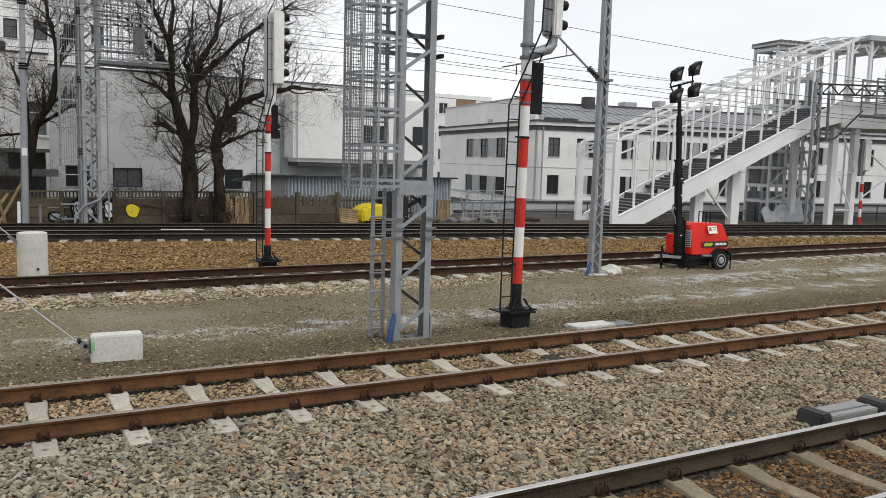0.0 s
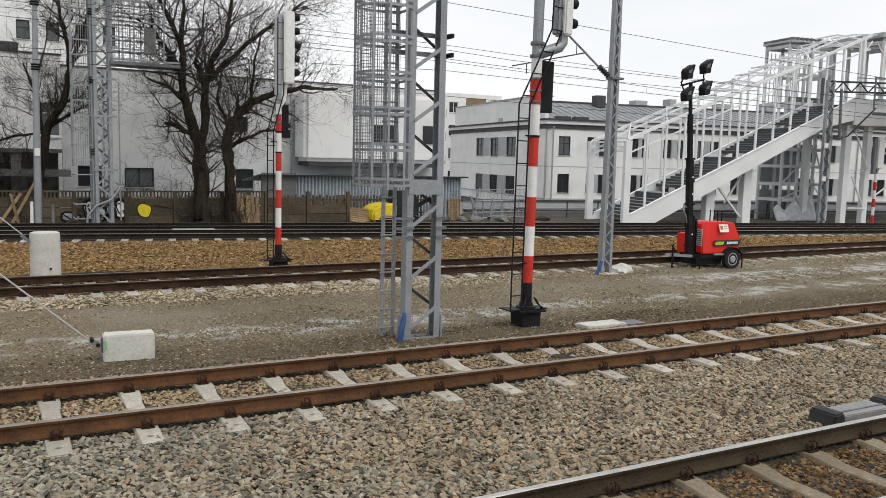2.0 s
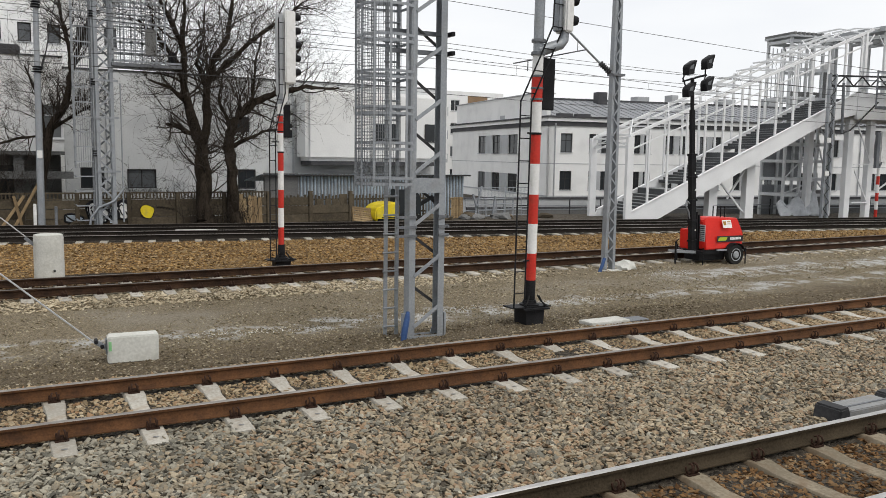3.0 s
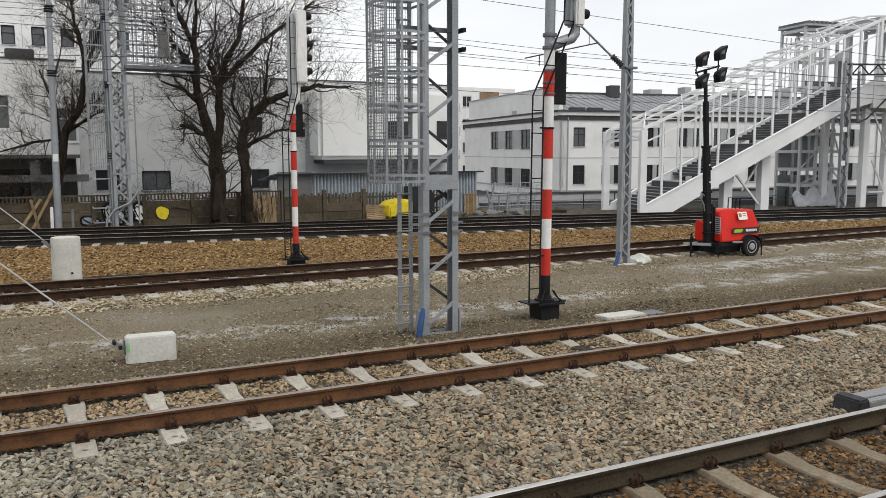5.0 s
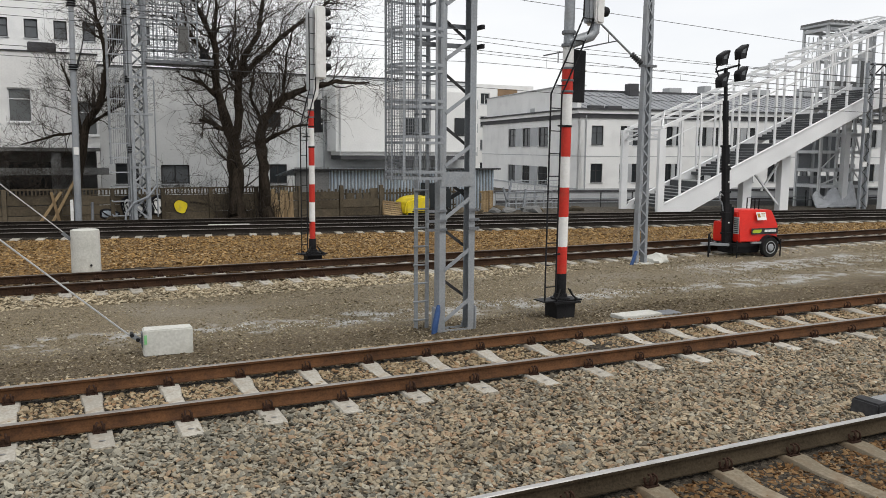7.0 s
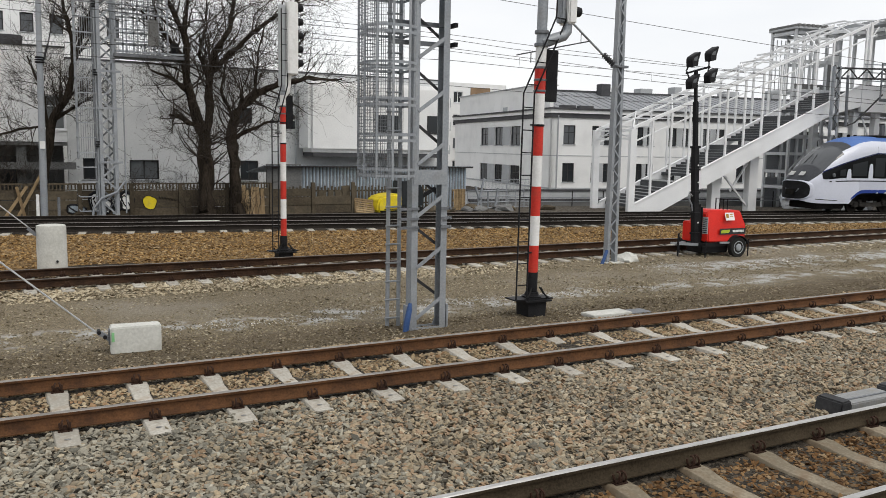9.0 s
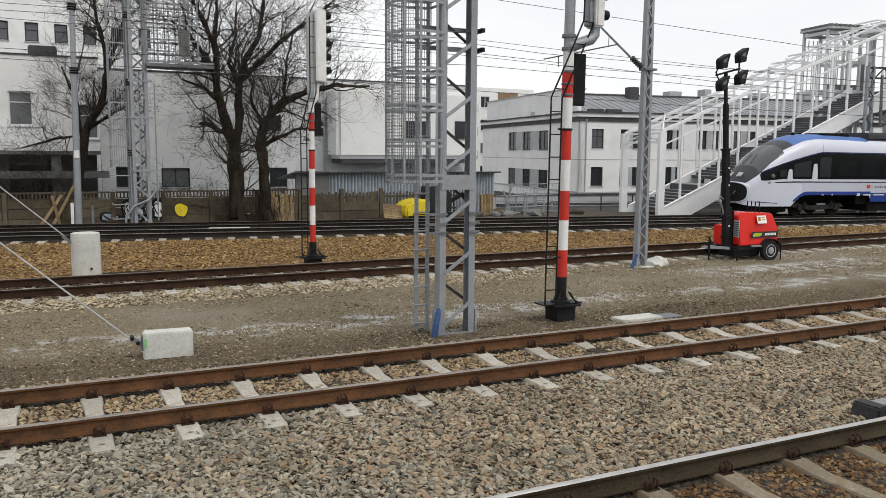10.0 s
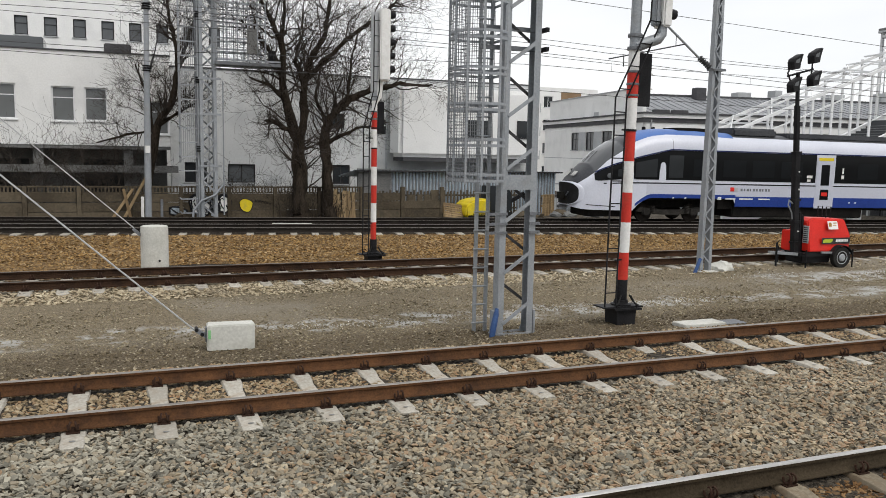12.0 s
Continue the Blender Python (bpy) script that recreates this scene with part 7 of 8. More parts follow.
            v.co = Vector((v.co.x * r * 1.6 * q, v.co.y * r * q, max(v.co.z, -0.3) * r * 0.7 * q))
        o = new("rubble_lump", mesh_of("rubble_lump", b, M[("dark_wall", "fence", "dark_wall", "fence")[k % 4]]))
        x = random.choice((random.uniform(19.8, 26), random.uniform(1.6, 3.4), random.uniform(22, 30)))
        o.matrix_basis = pose(x, 38.7 + random.uniform(-0.2, 0.6), ground_z(x, 38.9) + 0.06, 0, 0, random.uniform(0, 180))
        tagged(o, "lump of pale rubble and scrap on the ground", "rubble", "rubble heaps")
    # railing posts before the hall
    for k in range(16):
        p = thing("railing_post", FAR @ pose(25 + k * 2.2, 14.8, -0.9), "thin dark railing post on a low wall", "post", "railing posts")
        bm = bmesh.new()
        bm_tube(bm, [(0, 0, 0), (0, 0, 1.15)], 0.04, 6)
        part("upright", bm, M["frame_dark"], p)
        if k < 15:
            for z in (0.5, 0.75):
                bm = bmesh.new()
                bm_tube(bm, [(0, 0, z), (2.2, 0, z)], 0.03, 6)
                part("rail", bm, M["galv"], p)


yard()

# ---- bare trees ----
def grow(bm, p, d, ln, r, level, most, up=0.10):
    """A branch that wanders, and side branches from it."""
    n = 5 if level < most else 4
    pts, radii = [p.copy()], [r]
    d = d.normalized()
    for i in range(n):
        d = (d + Vector((random.uniform(-1, 1), random.uniform(-1, 1), random.uniform(-1, 1))) * 0.33 + Vector((0, 0, up))).normalized()
        pts.append(pts[-1] + d * ln / n)
        radii.append(max(r * (1 - 0.8 * (i + 1) / n), 0.004))
    bm_tube(bm, pts, radii, 5 if level < 2 else 3, cap=False)
    if level < most:
        sprout(bm, pts, radii, ln, level, most, up)


def sprout(bm, pts, radii, ln, level, most, up, count=None, start=0.15):
    for _ in range(count or random.randint(5, 7)):
        f = random.uniform(start, 0.98) * (len(pts) - 1)
        i = min(int(f), len(pts) - 2)
        q = pts[i].lerp(pts[i + 1], f - i)
        along = (pts[i + 1] - pts[i]).normalized()
        side = Vector((random.gauss(0, 1), random.gauss(0, 0.8), random.gauss(0.15, 0.8)))
        side = (side - along * side.dot(along)).normalized()
        a = radians(random.uniform(32, 68))
        rr = radii[i] + (radii[i + 1] - radii[i]) * (f - i)
        grow(bm, q, along * math.cos(a) + side * math.sin(a), ln * random.uniform(0.42, 0.78), max(min(rr * random.uniform(0.3, 0.5), 0.024 if level else 0.05), 0.0068), level + 1, most, up)


def tree(at, limbs, seed, label, most=3, reach=3.6, shoots=0):
    random.seed(seed)
    ob = thing("bare_tree", at, label, "tree", "trees")
    wood, twigs = bmesh.new(), bmesh.new()
    for limb in limbs:
        raw = [Vector((x, y, z)) for x, y, z, r in limb]
        rr = [r for *_, r in limb]
        pts, radii = [], []
        for i in range(len(raw) - 1):
            for k in range(4):
                f = k / 4
                pts.append(raw[i].lerp(raw[i + 1], f) + Vector((random.uniform(-1, 1), random.uniform(-1, 1), 0)) * rr[i] * 0.18)
                radii.append((rr[i] + (rr[i + 1] - rr[i]) * f) * random.uniform(0.84, 1.04))
        pts.append(raw[-1]), radii.append(rr[-1])
        bm_tube(wood, pts, radii, 10, cap=False)
        length = sum((b - a).length for a, b in zip(raw, raw[1:]))
        first = 0.3 if limb[0][3] > 0.2 and limb[0][2] < 1 else 0.08
        sprout(twigs, pts, radii, min(reach, 0.55 * length + 1.2), 0, most, 0.05, count=int(6 + length * 3.0), start=first)
    for k in range(shoots):
        a = random.uniform(0, math.tau)
        grow(twigs, Vector((0.45 * math.cos(a) + random.gauss(0, 0.3), -0.2 * abs(math.sin(a)), 0)), Vector((random.gauss(0, 0.35), random.gauss(-0.05, 0.1), 1)), random.uniform(0.7, 1.7), 0.018, 2, 3, 0.05)
    for v in wood.verts:
        q = v.co * 2.3
        v.co += noise.noise_vector(q * 0.55 + Vector((seed, 0, 0))) * 0.10 + noise.noise_vector(q * 1.9) * 0.05 + noise.noise_vector(q * 5.0) * 0.02
    part("trunk", wood, M["bark"], ob, "dark rough trunk and limbs")
    part("crown", twigs, M["twig"], ob, "dense bare twigs")


tree(pose(8.08, 38.5, -0.55), [
    [(0.00, 0.00, 0.00, 0.47), (-0.03, 0.00, 0.63, 0.38), (-0.04, 0.00, 2.60, 0.34), (-0.03, 0.00, 3.63, 0.31)],
    [(-0.03, 0.00, 3.45, 0.24), (-0.44, -0.09, 4.76, 0.23), (-0.87, -0.28, 6.36, 0.20), (-0.91, -0.38, 8.09, 0.16), (-1.22, -0.47, 8.80, 0.11), (-1.78, -0.56, 9.74, 0.08), (-2.25, -0.66, 11.05, 0.04)],
    [(-0.91, -0.38, 7.95, 0.11), (-0.70, -0.19, 10.02, 0.08), (-0.56, 0.00, 11.62, 0.04)],
    [(-0.03, 0.00, 3.54, 0.23), (0.23, 0.09, 5.14, 0.21), (0.24, 0.19, 6.45, 0.19), (0.50, 0.28, 7.48, 0.16), (1.27, 0.38, 8.80, 0.11), (1.53, 0.47, 10.30, 0.08), (1.69, 0.47, 11.62, 0.04)],
    [(0.38, 0.19, 6.73, 0.15), (0.75, 0.09, 7.06, 0.14), (2.18, -0.19, 8.52, 0.11), (3.78, -0.38, 9.69, 0.08), (4.88, -0.47, 10.68, 0.04)],
    [(0.24, 0.19, 6.26, 0.11), (-0.13, 0.38, 7.44, 0.09), (0.25, 0.56, 8.70, 0.07), (0.33, 0.66, 10.40, 0.03)],
    [(-0.23, -0.09, 4.20, 0.14), (-1.22, -0.28, 4.53, 0.11), (-1.64, -0.38, 4.57, 0.08)],
    [(-0.56, -0.09, 5.51, 0.11), (-1.41, -0.38, 6.26, 0.08), (-2.44, -0.56, 6.50, 0.04)],
    [(-0.89, -0.28, 7.01, 0.11), (-1.60, -0.28, 7.95, 0.08), (-2.72, -0.38, 8.99, 0.04)],
], 21, "large bare dark tree with forked trunk before the fence", shoots=34)
tree(pose(9.53, 38.6, -0.55), [
    [(0.00, 0.00, 0.00, 0.39), (-0.09, 0.00, 0.71, 0.31), (-0.12, 0.00, 2.58, 0.27), (-0.23, 0.00, 3.61, 0.25), (-0.07, 0.00, 4.82, 0.22), (0.93, -0.09, 5.76, 0.18), (2.01, -0.19, 6.22, 0.14), (3.39, -0.28, 6.60, 0.09), (5.14, -0.37, 6.55, 0.04)],
    [(0.93, -0.09, 5.66, 0.09), (0.93, 0.00, 6.55, 0.07), (1.17, 0.00, 7.91, 0.05), (1.40, 0.00, 9.12, 0.03)],
    [(-0.19, 0.00, 3.70, 0.13), (0.53, -0.19, 4.03, 0.09), (1.21, -0.28, 4.36, 0.07), (2.15, -0.37, 4.54, 0.03)],
    [(2.06, -0.19, 6.22, 0.07), (2.71, 0.00, 7.44, 0.05), (3.36, 0.09, 8.75, 0.03)],
    [(-0.09, 0.00, 4.45, 0.09), (-0.56, 0.37, 5.76, 0.07), (-0.37, 0.56, 7.25, 0.03)],
], 22, "bare dark tree with a long bent limb before the fence", shoots=28)
tree(pose(1.2, 41.0, -0.6), [
    [(0.0, 0, 0, 0.27), (0.35, 0, 2.7, 0.21), (0.61, 0, 4.1, 0.19), (1.33, 0, 5.5, 0.16), (1.7, 0, 7.0, 0.13), (1.51, 0, 8.5, 0.10), (1.2, 0, 9.9, 0.07), (1.0, 0, 11.6, 0.03)],
    [(1.7, 0, 7.0, 0.11), (1.83, 0.1, 7.6, 0.10), (2.57, 0.2, 9.6, 0.07), (3.0, 0.3, 11.6, 0.03)],
    [(0.6, 0, 4.1, 0.08), (-0.7, -0.2, 3.95, 0.05), (-2.0, -0.4, 3.5, 0.03)],
    [(0.5, 0, 4.0, 0.08), (0.3, -0.2, 5.6, 0.06), (-0.2, -0.3, 7.1, 0.03)],
    [(0.65, 0, 4.2, 0.08), (1.6, -0.2, 5.0, 0.06), (2.7, -0.3, 5.6, 0.03)],
], 23, "bare leaning tree with thin branches behind the fence", reach=3.0)


def shrub(x, y, n, seed, tall, label):
    random.seed(seed)
    ob = thing("bare_shrub", pose(x, y, ground_z(x, y) - 0.03), label, "shrub", "shrubs")
    bm = bmesh.new()
    for _ in range(n):
        a = random.uniform(0, math.tau)
        grow(bm, Vector((random.gauss(0, 0.8), random.gauss(0, 0.3), 0)), Vector((math.cos(a) * 0.35, math.sin(a) * 0.3, 1)), random.uniform(0.6, 1.0) * tall, 0.022, 1, 3, 0.05)
    part("brushwood", bm, M["twig"], ob, "tangled brown stems")


shrub(-3.2, 41.5, 12, 31, 3.6, "tangled brown bare shrub beside the fence")
shrub(-0.8, 41.8, 12, 32, 3.4, "tangled brown bare shrub beside the fence")
shrub(-6.5, 41.6, 10, 33, 3.4, "tangled brown bare shrub beside the fence")
shrub(7.6, 39.8, 6, 34, 1.5, "low brown brushwood at the foot of a tree")
shrub(9.3, 39.8, 6, 35, 1.3, "low brown brushwood at the foot of a tree")
shrub(5.3, 41.6, 6, 36, 2.6, "tangled brown bare shrub beside the fence")

# ---- overhead wires ----
def far_wire(pts, d, r, label):
    bm = bmesh.new()
    bm_tube(bm, [(s, d, z) for s, z in pts], r, 5)
    o = new("overhead_wire", mesh_of("overhead_wire", bm, M["wire"]))
    o.matrix_basis = FAR
    tagged(o, label, "wire", "overhead wires")


WIRES = (
    (0.0, ((-40, 14), (12.2, 9.34), (16.1, 9.03), (25.6, 8.27), (32.1, 7.75), (39.7, 7.2), (90, 5.8))),
    (3.8, ((-40, 9.4), (-0.1, 8.6), (17.4, 7.89), (22.8, 7.53), (29.7, 7.13), (44, 6.45), (90, 6.0))),
    (1.9, ((-40, 8.9), (0.2, 8.1), (16.7, 7.43), (19.8, 7.17), (26.0, 6.92), (42, 6.3), (90, 5.8))),
    (0.0, ((-40, 8.2), (0.5, 7.57), (16.1, 6.82), (21.3, 6.49), (27.1, 6.05), (40, 5.4), (90, 5.2))),
    (3.8, ((-40, 8.4), (-4.8, 7.98), (0.5, 7.77), (17.4, 7.16), (23.1, 6.80), (29.6, 6.62), (44, 6.3), (90, 6.0))),
    (0.0, ((-40, 6.9), (-3.7, 6.38), (1.0, 6.26), (16.1, 6.35), (24.7, 5.94), (33.6, 5.49), (44, 5.1), (90, 5.0))),
    (0.0, ((-40, 6.5), (-3.7, 6.06), (2.1, 5.85), (12, 5.5), (26, 4.95), (40, 4.6), (90, 4.6))),
)
for off, run in WIRES:
    far_wire(run, off, 0.0115, "thin dark overhead wire strung along the tracks")
for k in range(9):
    bm = bmesh.new()
    x = -6 + k * 6.3
    zt = np.interp(x, [0.5, 16.1, 27.1, 40], [7.57, 6.82, 6.05, 5.4])
    zb = np.interp(x, [1.0, 16.1, 24.7, 44], [6.26, 6.35, 5.94, 5.1])
    bm_tube(bm, [(x, 0, zb), (x, 0, zt)], 0.005, 4)
    o = new("wire_dropper", mesh_of("wire_dropper", bm, M["wire"]))
    o.matrix_basis = FAR
    tagged(o, "thin vertical dropper between two overhead wires", "wire", "wire droppers")


# ---- loose stones ----
def stone_material(name, tones, rough=0.92):
    m = bpy.data.materials.new(name)
    m.use_nodes = True
    n, l = m.node_tree.nodes, m.node_tree.links
    b = n["Principled BSDF"]
    b.inputs["Roughness"].default_value, b.inputs["Specular IOR Level"].default_value = rough, 0.10
    g = n.new("ShaderNodeNewGeometry")
    r = n.new("ShaderNodeValToRGB")
    e = r.color_ramp.elements
    e[0].color, e[1].color = (*tones[0], 1), (*tones[-1], 1)
    for i, t in enumerate(tones[1:-1]):
        k = e.new((i + 1) / (len(tones) - 1))
        k.color = (*t, 1)
    l.new(g.outputs["Random Per Island"], r.inputs[0])
    t = n.new("ShaderNodeTexNoise")
    t.inputs["Scale"].default_value, t.inputs["Detail"].default_value = 60, 4
    l.new(g.outputs["Position"], t.inputs["Vector"])
    w = n.new("ShaderNodeTexNoise")
    w.inputs["Scale"].default_value, w.inputs["Detail"].default_value = 0.8, 4
    l.new(g.outputs["Position"], w.inputs["Vector"])
    mu = n.new("ShaderNodeMapRange")
    mu.inputs[3].default_value, mu.inputs[4].default_value = 0.72, 1.25
    l.new(t.outputs[0], mu.inputs[0])
    mw = n.new("ShaderNodeMapRange")
    mw.inputs[1].default_value, mw.inputs[2].default_value, mw.inputs[3].default_value, mw.inputs[4].default_value = 0.3, 0.7, 0.8, 1.18
    l.new(w.outputs[0], mw.inputs[0])
    mm = n.new("ShaderNodeMath")
    mm.operation = "MULTIPLY"
    l.new(mu.outputs[0], mm.inputs[0]), l.new(mw.outputs[0], mm.inputs[1])
    s = n.new("ShaderNodeVectorMath")
    s.operation = "SCALE"
    l.new(r.outputs[0], s.inputs[0]), l.new(mm.outputs[0], s.inputs[3])
    l.new(s.outputs[0], b.inputs["Base Color"])
    return m


# rough stone shapes with cut corners; plain ones for stones that lie far off
def stone_shapes(plain=False):
    rng = np.random.RandomState(4)
    shapes = []
    for _ in range(8):
        bm = bmesh.new()
        if plain:
            c = [bm.verts.new(q) for q in ((1, 0, 0), (0, 1, 0), (-1, 0, 0), (0, -1, 0), (0, 0, 1), (0, 0, -1))]
            for k in range(4):
                bm.faces.new((c[k], c[(k + 1) % 4], c[4])), bm.faces.new((c[(k + 1) % 4], c[k], c[5]))
        else:
            bmesh.ops.create_icosphere(bm, subdivisions=1, radius=1.0)
        for v in bm.verts:
            v.co *= rng.uniform(0.60, 1.32)
        for _ in range(2 if plain else 4):
            nrm = Vector(rng.normal(size=3)).normalized()
            cut = rng.uniform(0.38, 0.62)
            for v in bm.verts:
                k = v.co.dot(nrm)
                if k > cut:
                    v.co -= nrm * (k - cut)
        bmesh.ops.triangulate(bm, faces=bm.faces[:])
        bm.verts.index_update()
        shapes.append((np.array([v.co[:] for v in bm.verts]), np.array([[v.index for v in f.verts] for f in bm.faces])))
        bm.free()
    return shapes


SHAPES, PLAIN = stone_shapes(), stone_shapes(True)


def scatter(name, xy, size, material, label, seed, flat=0.52, lift=0.25, plain=False):
    """Stones at the places xy as one mesh; size is the range of their half-widths."""
    rng = np.random.RandomState(seed)
    V_, F_ = [], []
    base = 0
    shapes = PLAIN if plain else SHAPES
    which = rng.randint(len(shapes), size=len(xy))
    for s, (v, f) in enumerate(shapes):
        pts = xy[which == s]
        n = len(pts)
        if not n:
            continue
        k = rng.uniform(size[0], size[1], (n, 1)) * np.c_[rng.uniform(0.95, 1.75, n), rng.uniform(0.75, 1.15, n), rng.uniform(flat * 0.8, flat * 1.3, n)]
        a = rng.uniform(0, math.tau, n)
        tx, ty = rng.normal(0, 0.34, n), rng.normal(0, 0.34, n)
        p = v[None] * k[:, None, :]
        p[..., 2] += tx[:, None] * p[..., 0] + ty[:, None] * p[..., 1]
        c, q = np.cos(a)[:, None], np.sin(a)[:, None]
        x, y = p[..., 0] * c - p[..., 1] * q, p[..., 0] * q + p[..., 1] * c
        z0 = np.array([ground_z(*t) for t in pts])
        p = np.stack([x + pts[:, :1], y + pts[:, 1:2], p[..., 2] + z0[:, None] + (k[:, 2] * lift)[:, None]], -1)
        V_.append(p.reshape(-1, 3))
        F_.append((f[None] + base + (np.arange(n) * len(v))[:, None, None]).reshape(-1, 3))
        base += n * len(v)
    vs, fs = np.concatenate(V_), np.concatenate(F_)
    me = bpy.data.meshes.new(name)
    me.vertices.add(len(vs)), me.loops.add(fs.size), me.polygons.add(len(fs))
    me.vertices.foreach_set("co", vs.ravel())
    me.loops.foreach_set("vertex_index", fs.ravel())
    me.polygons.foreach_set("loop_start", np.arange(len(fs)) * 3)
    me.update(calc_edges=True)
    me.shade_flat()
    me.materials.append(material)
    tagged(new(name, me), label, "gravel", kind="stuff")


def field(x0, x1, y0, y1, per, seed, keep=None):
    rng = np.random.RandomState(seed)
    n = int((x1 - x0) * (y1 - y0) * per)
    p = np.c_[rng.uniform(x0, x1, n), rng.uniform(y0, y1, n)]
    return p if keep is None else p[keep(p, rng)]


def off_sleepers(first, step, yc, half=0.13, reach=1.32):
    def keep(p, rng):
        k = np.abs((p[:, 0] - first + step / 2) % step - step / 2)
        on_sl = (k < half) & (np.abs(p[:, 1] - yc) < reach)
        on_rail = np.minimum(np.abs(p[:, 1] - yc - 0.753), np.abs(p[:, 1] - yc + 0.753)) < 0.095
        return ~(on_rail | (on_sl & (rng.rand(len(p)) > 0.03)))
    return keep


near_grey = stone_material("grey_beige_ballast", [(0.084, 0.073, 0.057), (0.186, 0.163, 0.126), (0.271, 0.233, 0.169), (0.323, 0.264, 0.179), (0.257, 0.169, 0.106), (0.408, 0.353, 0.258)])
near_tan = stone_material("tan_ballast", [(0.079, 0.063, 0.043), (0.214, 0.161, 0.098), (0.298, 0.228, 0.139), (0.353, 0.286, 0.188), (0.252, 0.152, 0.082), (0.409, 0.349, 0.245)])
rust_tan = stone_material("rust_stained_ballast", [(0.037, 0.022, 0.011), (0.11, 0.058, 0.026), (0.176, 0.099, 0.044), (0.211, 0.134, 0.067), (0.084, 0.049, 0.026), (0.255, 0.185, 0.11)])
bank_tan = stone_material("orange_brown_ballast", [(0.052, 0.031, 0.014), (0.185, 0.104, 0.040), (0.305, 0.186, 0.072), (0.352, 0.240, 0.108), (0.130, 0.076, 0.034), (0.43, 0.325, 0.19)])
pale = stone_material("pale_ballast", [(0.150, 0.118, 0.080), (0.325, 0.268, 0.180), (0.410, 0.350, 0.245), (0.475, 0.412, 0.296), (0.250, 0.195, 0.122), (0.545, 0.485, 0.360)])
grit = stone_material("path_grit", [(0.098, 0.080, 0.052), (0.190, 0.158, 0.102), (0.262, 0.218, 0.142), (0.146, 0.114, 0.070), (0.325, 0.280, 0.190), (0.430, 0.390, 0.292)])
damp_grit = stone_material("damp_path_grit", [(0.060, 0.047, 0.030), (0.120, 0.097, 0.062), (0.170, 0.138, 0.090), (0.092, 0.070, 0.042), (0.225, 0.188, 0.128), (0.34, 0.30, 0.225)])
lime = stone_material("lime_white_grit", [(0.42, 0.42, 0.40), (0.58, 0.58, 0.56), (0.66, 0.66, 0.64), (0.5, 0.5, 0.48)])

near_stone = stone_material("grey_ballast", [(0.081, 0.077, 0.064), (0.175, 0.166, 0.136), (0.258, 0.241, 0.195), (0.322, 0.3, 0.241), (0.212, 0.171, 0.118), (0.4, 0.377, 0.308)])
in_siding = off_sleepers(-3.24, 0.915, 10.07)


def grey_share(p):
    """Greyer stone at one end, giving way to beige along the track."""
    return np.clip((4.6 - p[:, 0] + 0.8 * np.sin(p[:, 1] * 2.3)) / 4.5, 0.12, 0.95)


scatter("ballast_between_near_tracks", field(-1.8, 14, 5.83, 9.2, 640, 1, lambda p, r: in_siding(p, r) & (r.rand(len(p)) > grey_share(p))), (0.021, 0.043), near_grey, "beige crushed stone between the rails of two tracks", 1)
scatter("top_ballast_between_near_tracks", field(-1.8, 14, 5.83, 9.2, 330, 31, lambda p, r: in_siding(p, r) & (r.rand(len(p)) > grey_share(p))), (0.022, 0.042), near_grey, "loose upper stones of the ballast between two tracks", 31, lift=1.25)
scatter("top_grey_ballast", field(-1.8, 14, 5.83, 9.2, 330, 32, lambda p, r: in_siding(p, r) & (r.rand(len(p)) < grey_share(p))), (0.022, 0.042), near_stone, "loose upper grey stones of the ballast", 32, lift=1.25)
scatter("grey_ballast_between_near_tracks", field(-1.8, 14, 5.83, 9.2, 640, 21, lambda p, r: in_siding(p, r) & (r.rand(len(p)) < grey_share(p))), (0.021, 0.043), near_stone, "grey crushed stone between the rails of two tracks", 21)
scatter("ballast_between_near_tracks_far", field(14, 34, 5.9, 9.2, 330, 2), (0.026, 0.046), near_grey, "grey and beige crushed stone between the near tracks", 2, plain=True)
scatter("ballast_in_siding", field(-1.8, 22, 9.2, 11.75, 560, 3, off_sleepers(-3.24, 0.915, 10.07)), (0.020, 0.040), near_tan, "tan crushed stone within the rusty siding", 3)
scatter("ballast_in_near_track", field(2.5, 13, 3.6, 5.9, 560, 4, off_sleepers(0.30, 0.915, 4.93)), (0.020, 0.042), rust_tan, "rust-stained crushed stone within the near track", 4)
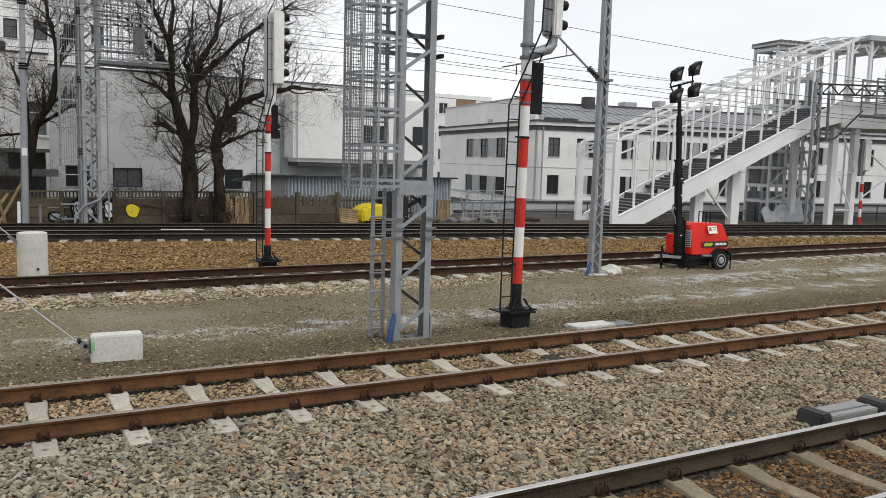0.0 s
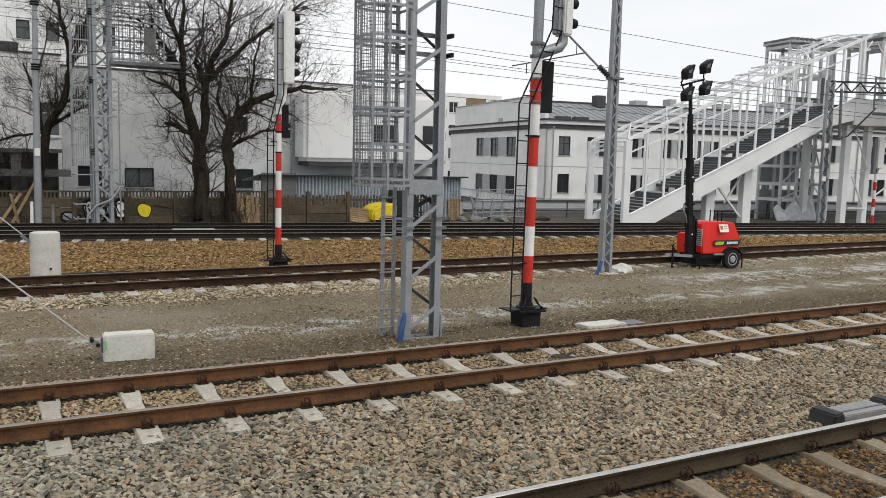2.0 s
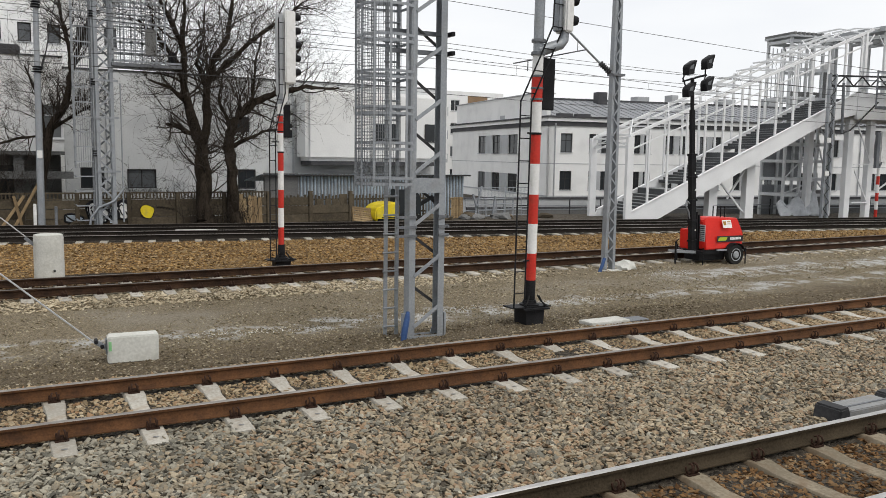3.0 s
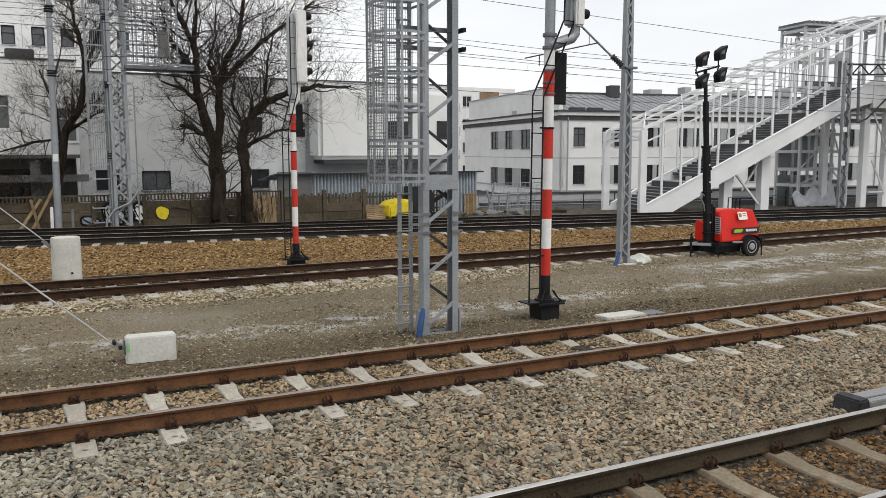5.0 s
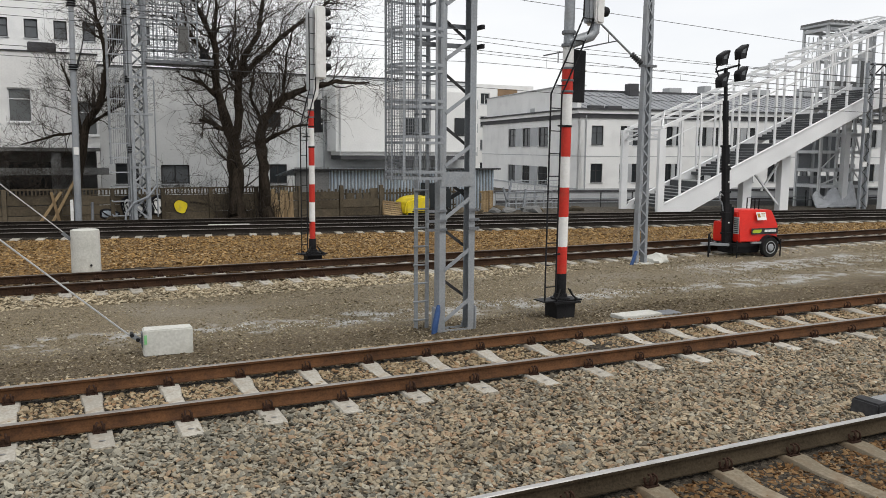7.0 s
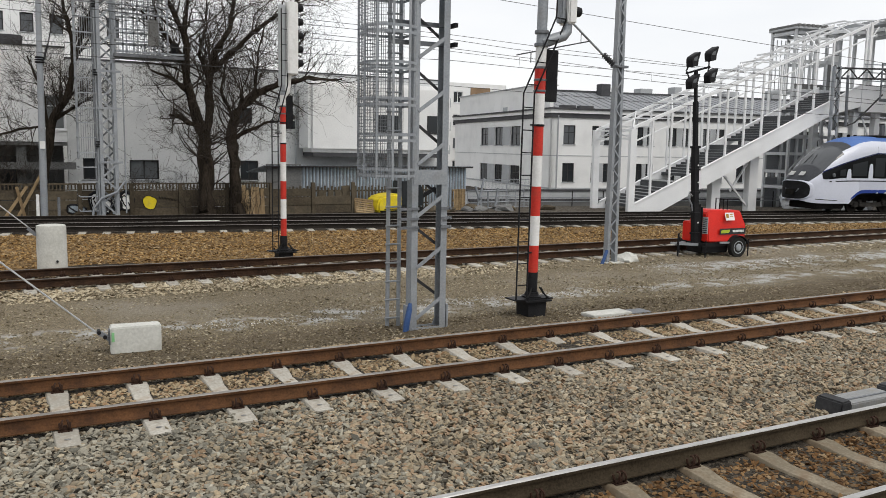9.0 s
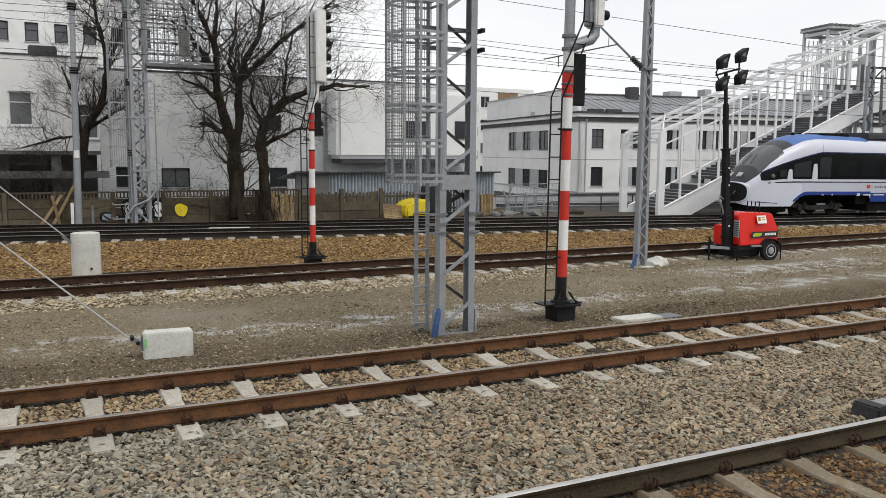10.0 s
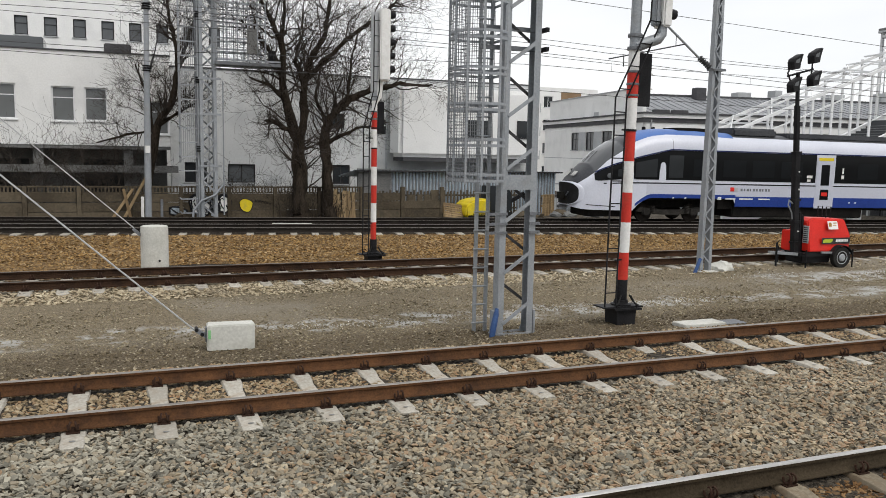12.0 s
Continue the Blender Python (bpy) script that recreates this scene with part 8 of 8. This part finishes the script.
scatter("path_stones", field(-2.8, 28, 12.9, 17.6, 190, 5), (0.010, 0.027), grit, "small loose grit on the trodden path", 5, plain=True)
scatter("path_edge_stones", field(-2.8, 28, 11.5, 13.1, 300, 6), (0.011, 0.030), damp_grit, "loose stones at the edge of the path", 6, plain=True)


def lime_streak(p, r):
    mid = 13.85 + 0.05 * p[:, 0] + 0.18 * np.sin(p[:, 0] * 0.9)
    return r.rand(len(p)) < np.exp(-((p[:, 1] - mid) / 0.22) ** 2) * (0.35 + 0.65 * (np.sin(p[:, 0] * 1.7 + 1) > -0.2))


scatter("lime_spill", field(1.5, 13, 13.2, 15.0, 330, 7, lime_streak), (0.006, 0.015), lime, "white streak of lime grit on the path", 7, plain=True)


def spill(p, r):
    return r.rand(len(p)) < np.exp(-(((p[:, 0] - 17.4) / 1.5) ** 2 + ((p[:, 1] - 16.6) / 0.45) ** 2)) + 0.6 * np.exp(-(((p[:, 0] - 20.6) / 1.2) ** 2 + ((p[:, 1] - 16.5) / 0.3) ** 2))


scatter("cement_spill", field(13, 24, 15, 18, 380, 8, spill), (0.01, 0.024), lime, "whitish spilt cement on the path", 8, plain=True)
scatter("ballast_shoulder", field(-4, 36, 17.3, 18.62, 260, 9, lambda p, r: r.rand(len(p)) < np.clip((14.0 - p[:, 0]) / 6.0, 0.12, 1.0)), (0.024, 0.046), pale, "pale crushed stone along the middle track", 9, lift=0.7, plain=True)
scatter("ballast_in_middle_track", field(-4, 36, 18.78, 20.9, 150, 10), (0.025, 0.045), rust_tan, "dark rusty stone within the middle track", 10, plain=True)


def bank(p, r):
    d = p[:, 0] * math.sin(radians(10)) + (p[:, 1] - 32.35) * math.cos(radians(10))
    dark = ((p[:, 0] - 2.0) / 1.7) ** 2 + ((p[:, 1] - 22.55) / 0.85) ** 2 < r.uniform(0.5, 1.3, len(p))
    return (d < -1.25) & ~(dark & (r.rand(len(p)) < 0.85))


scatter("bank_ballast", field(-6, 46, 20.8, 31.2, 95, 11, bank), (0.028, 0.055), bank_tan, "orange-brown crushed stone on the bank", 11, plain=True)

motions()
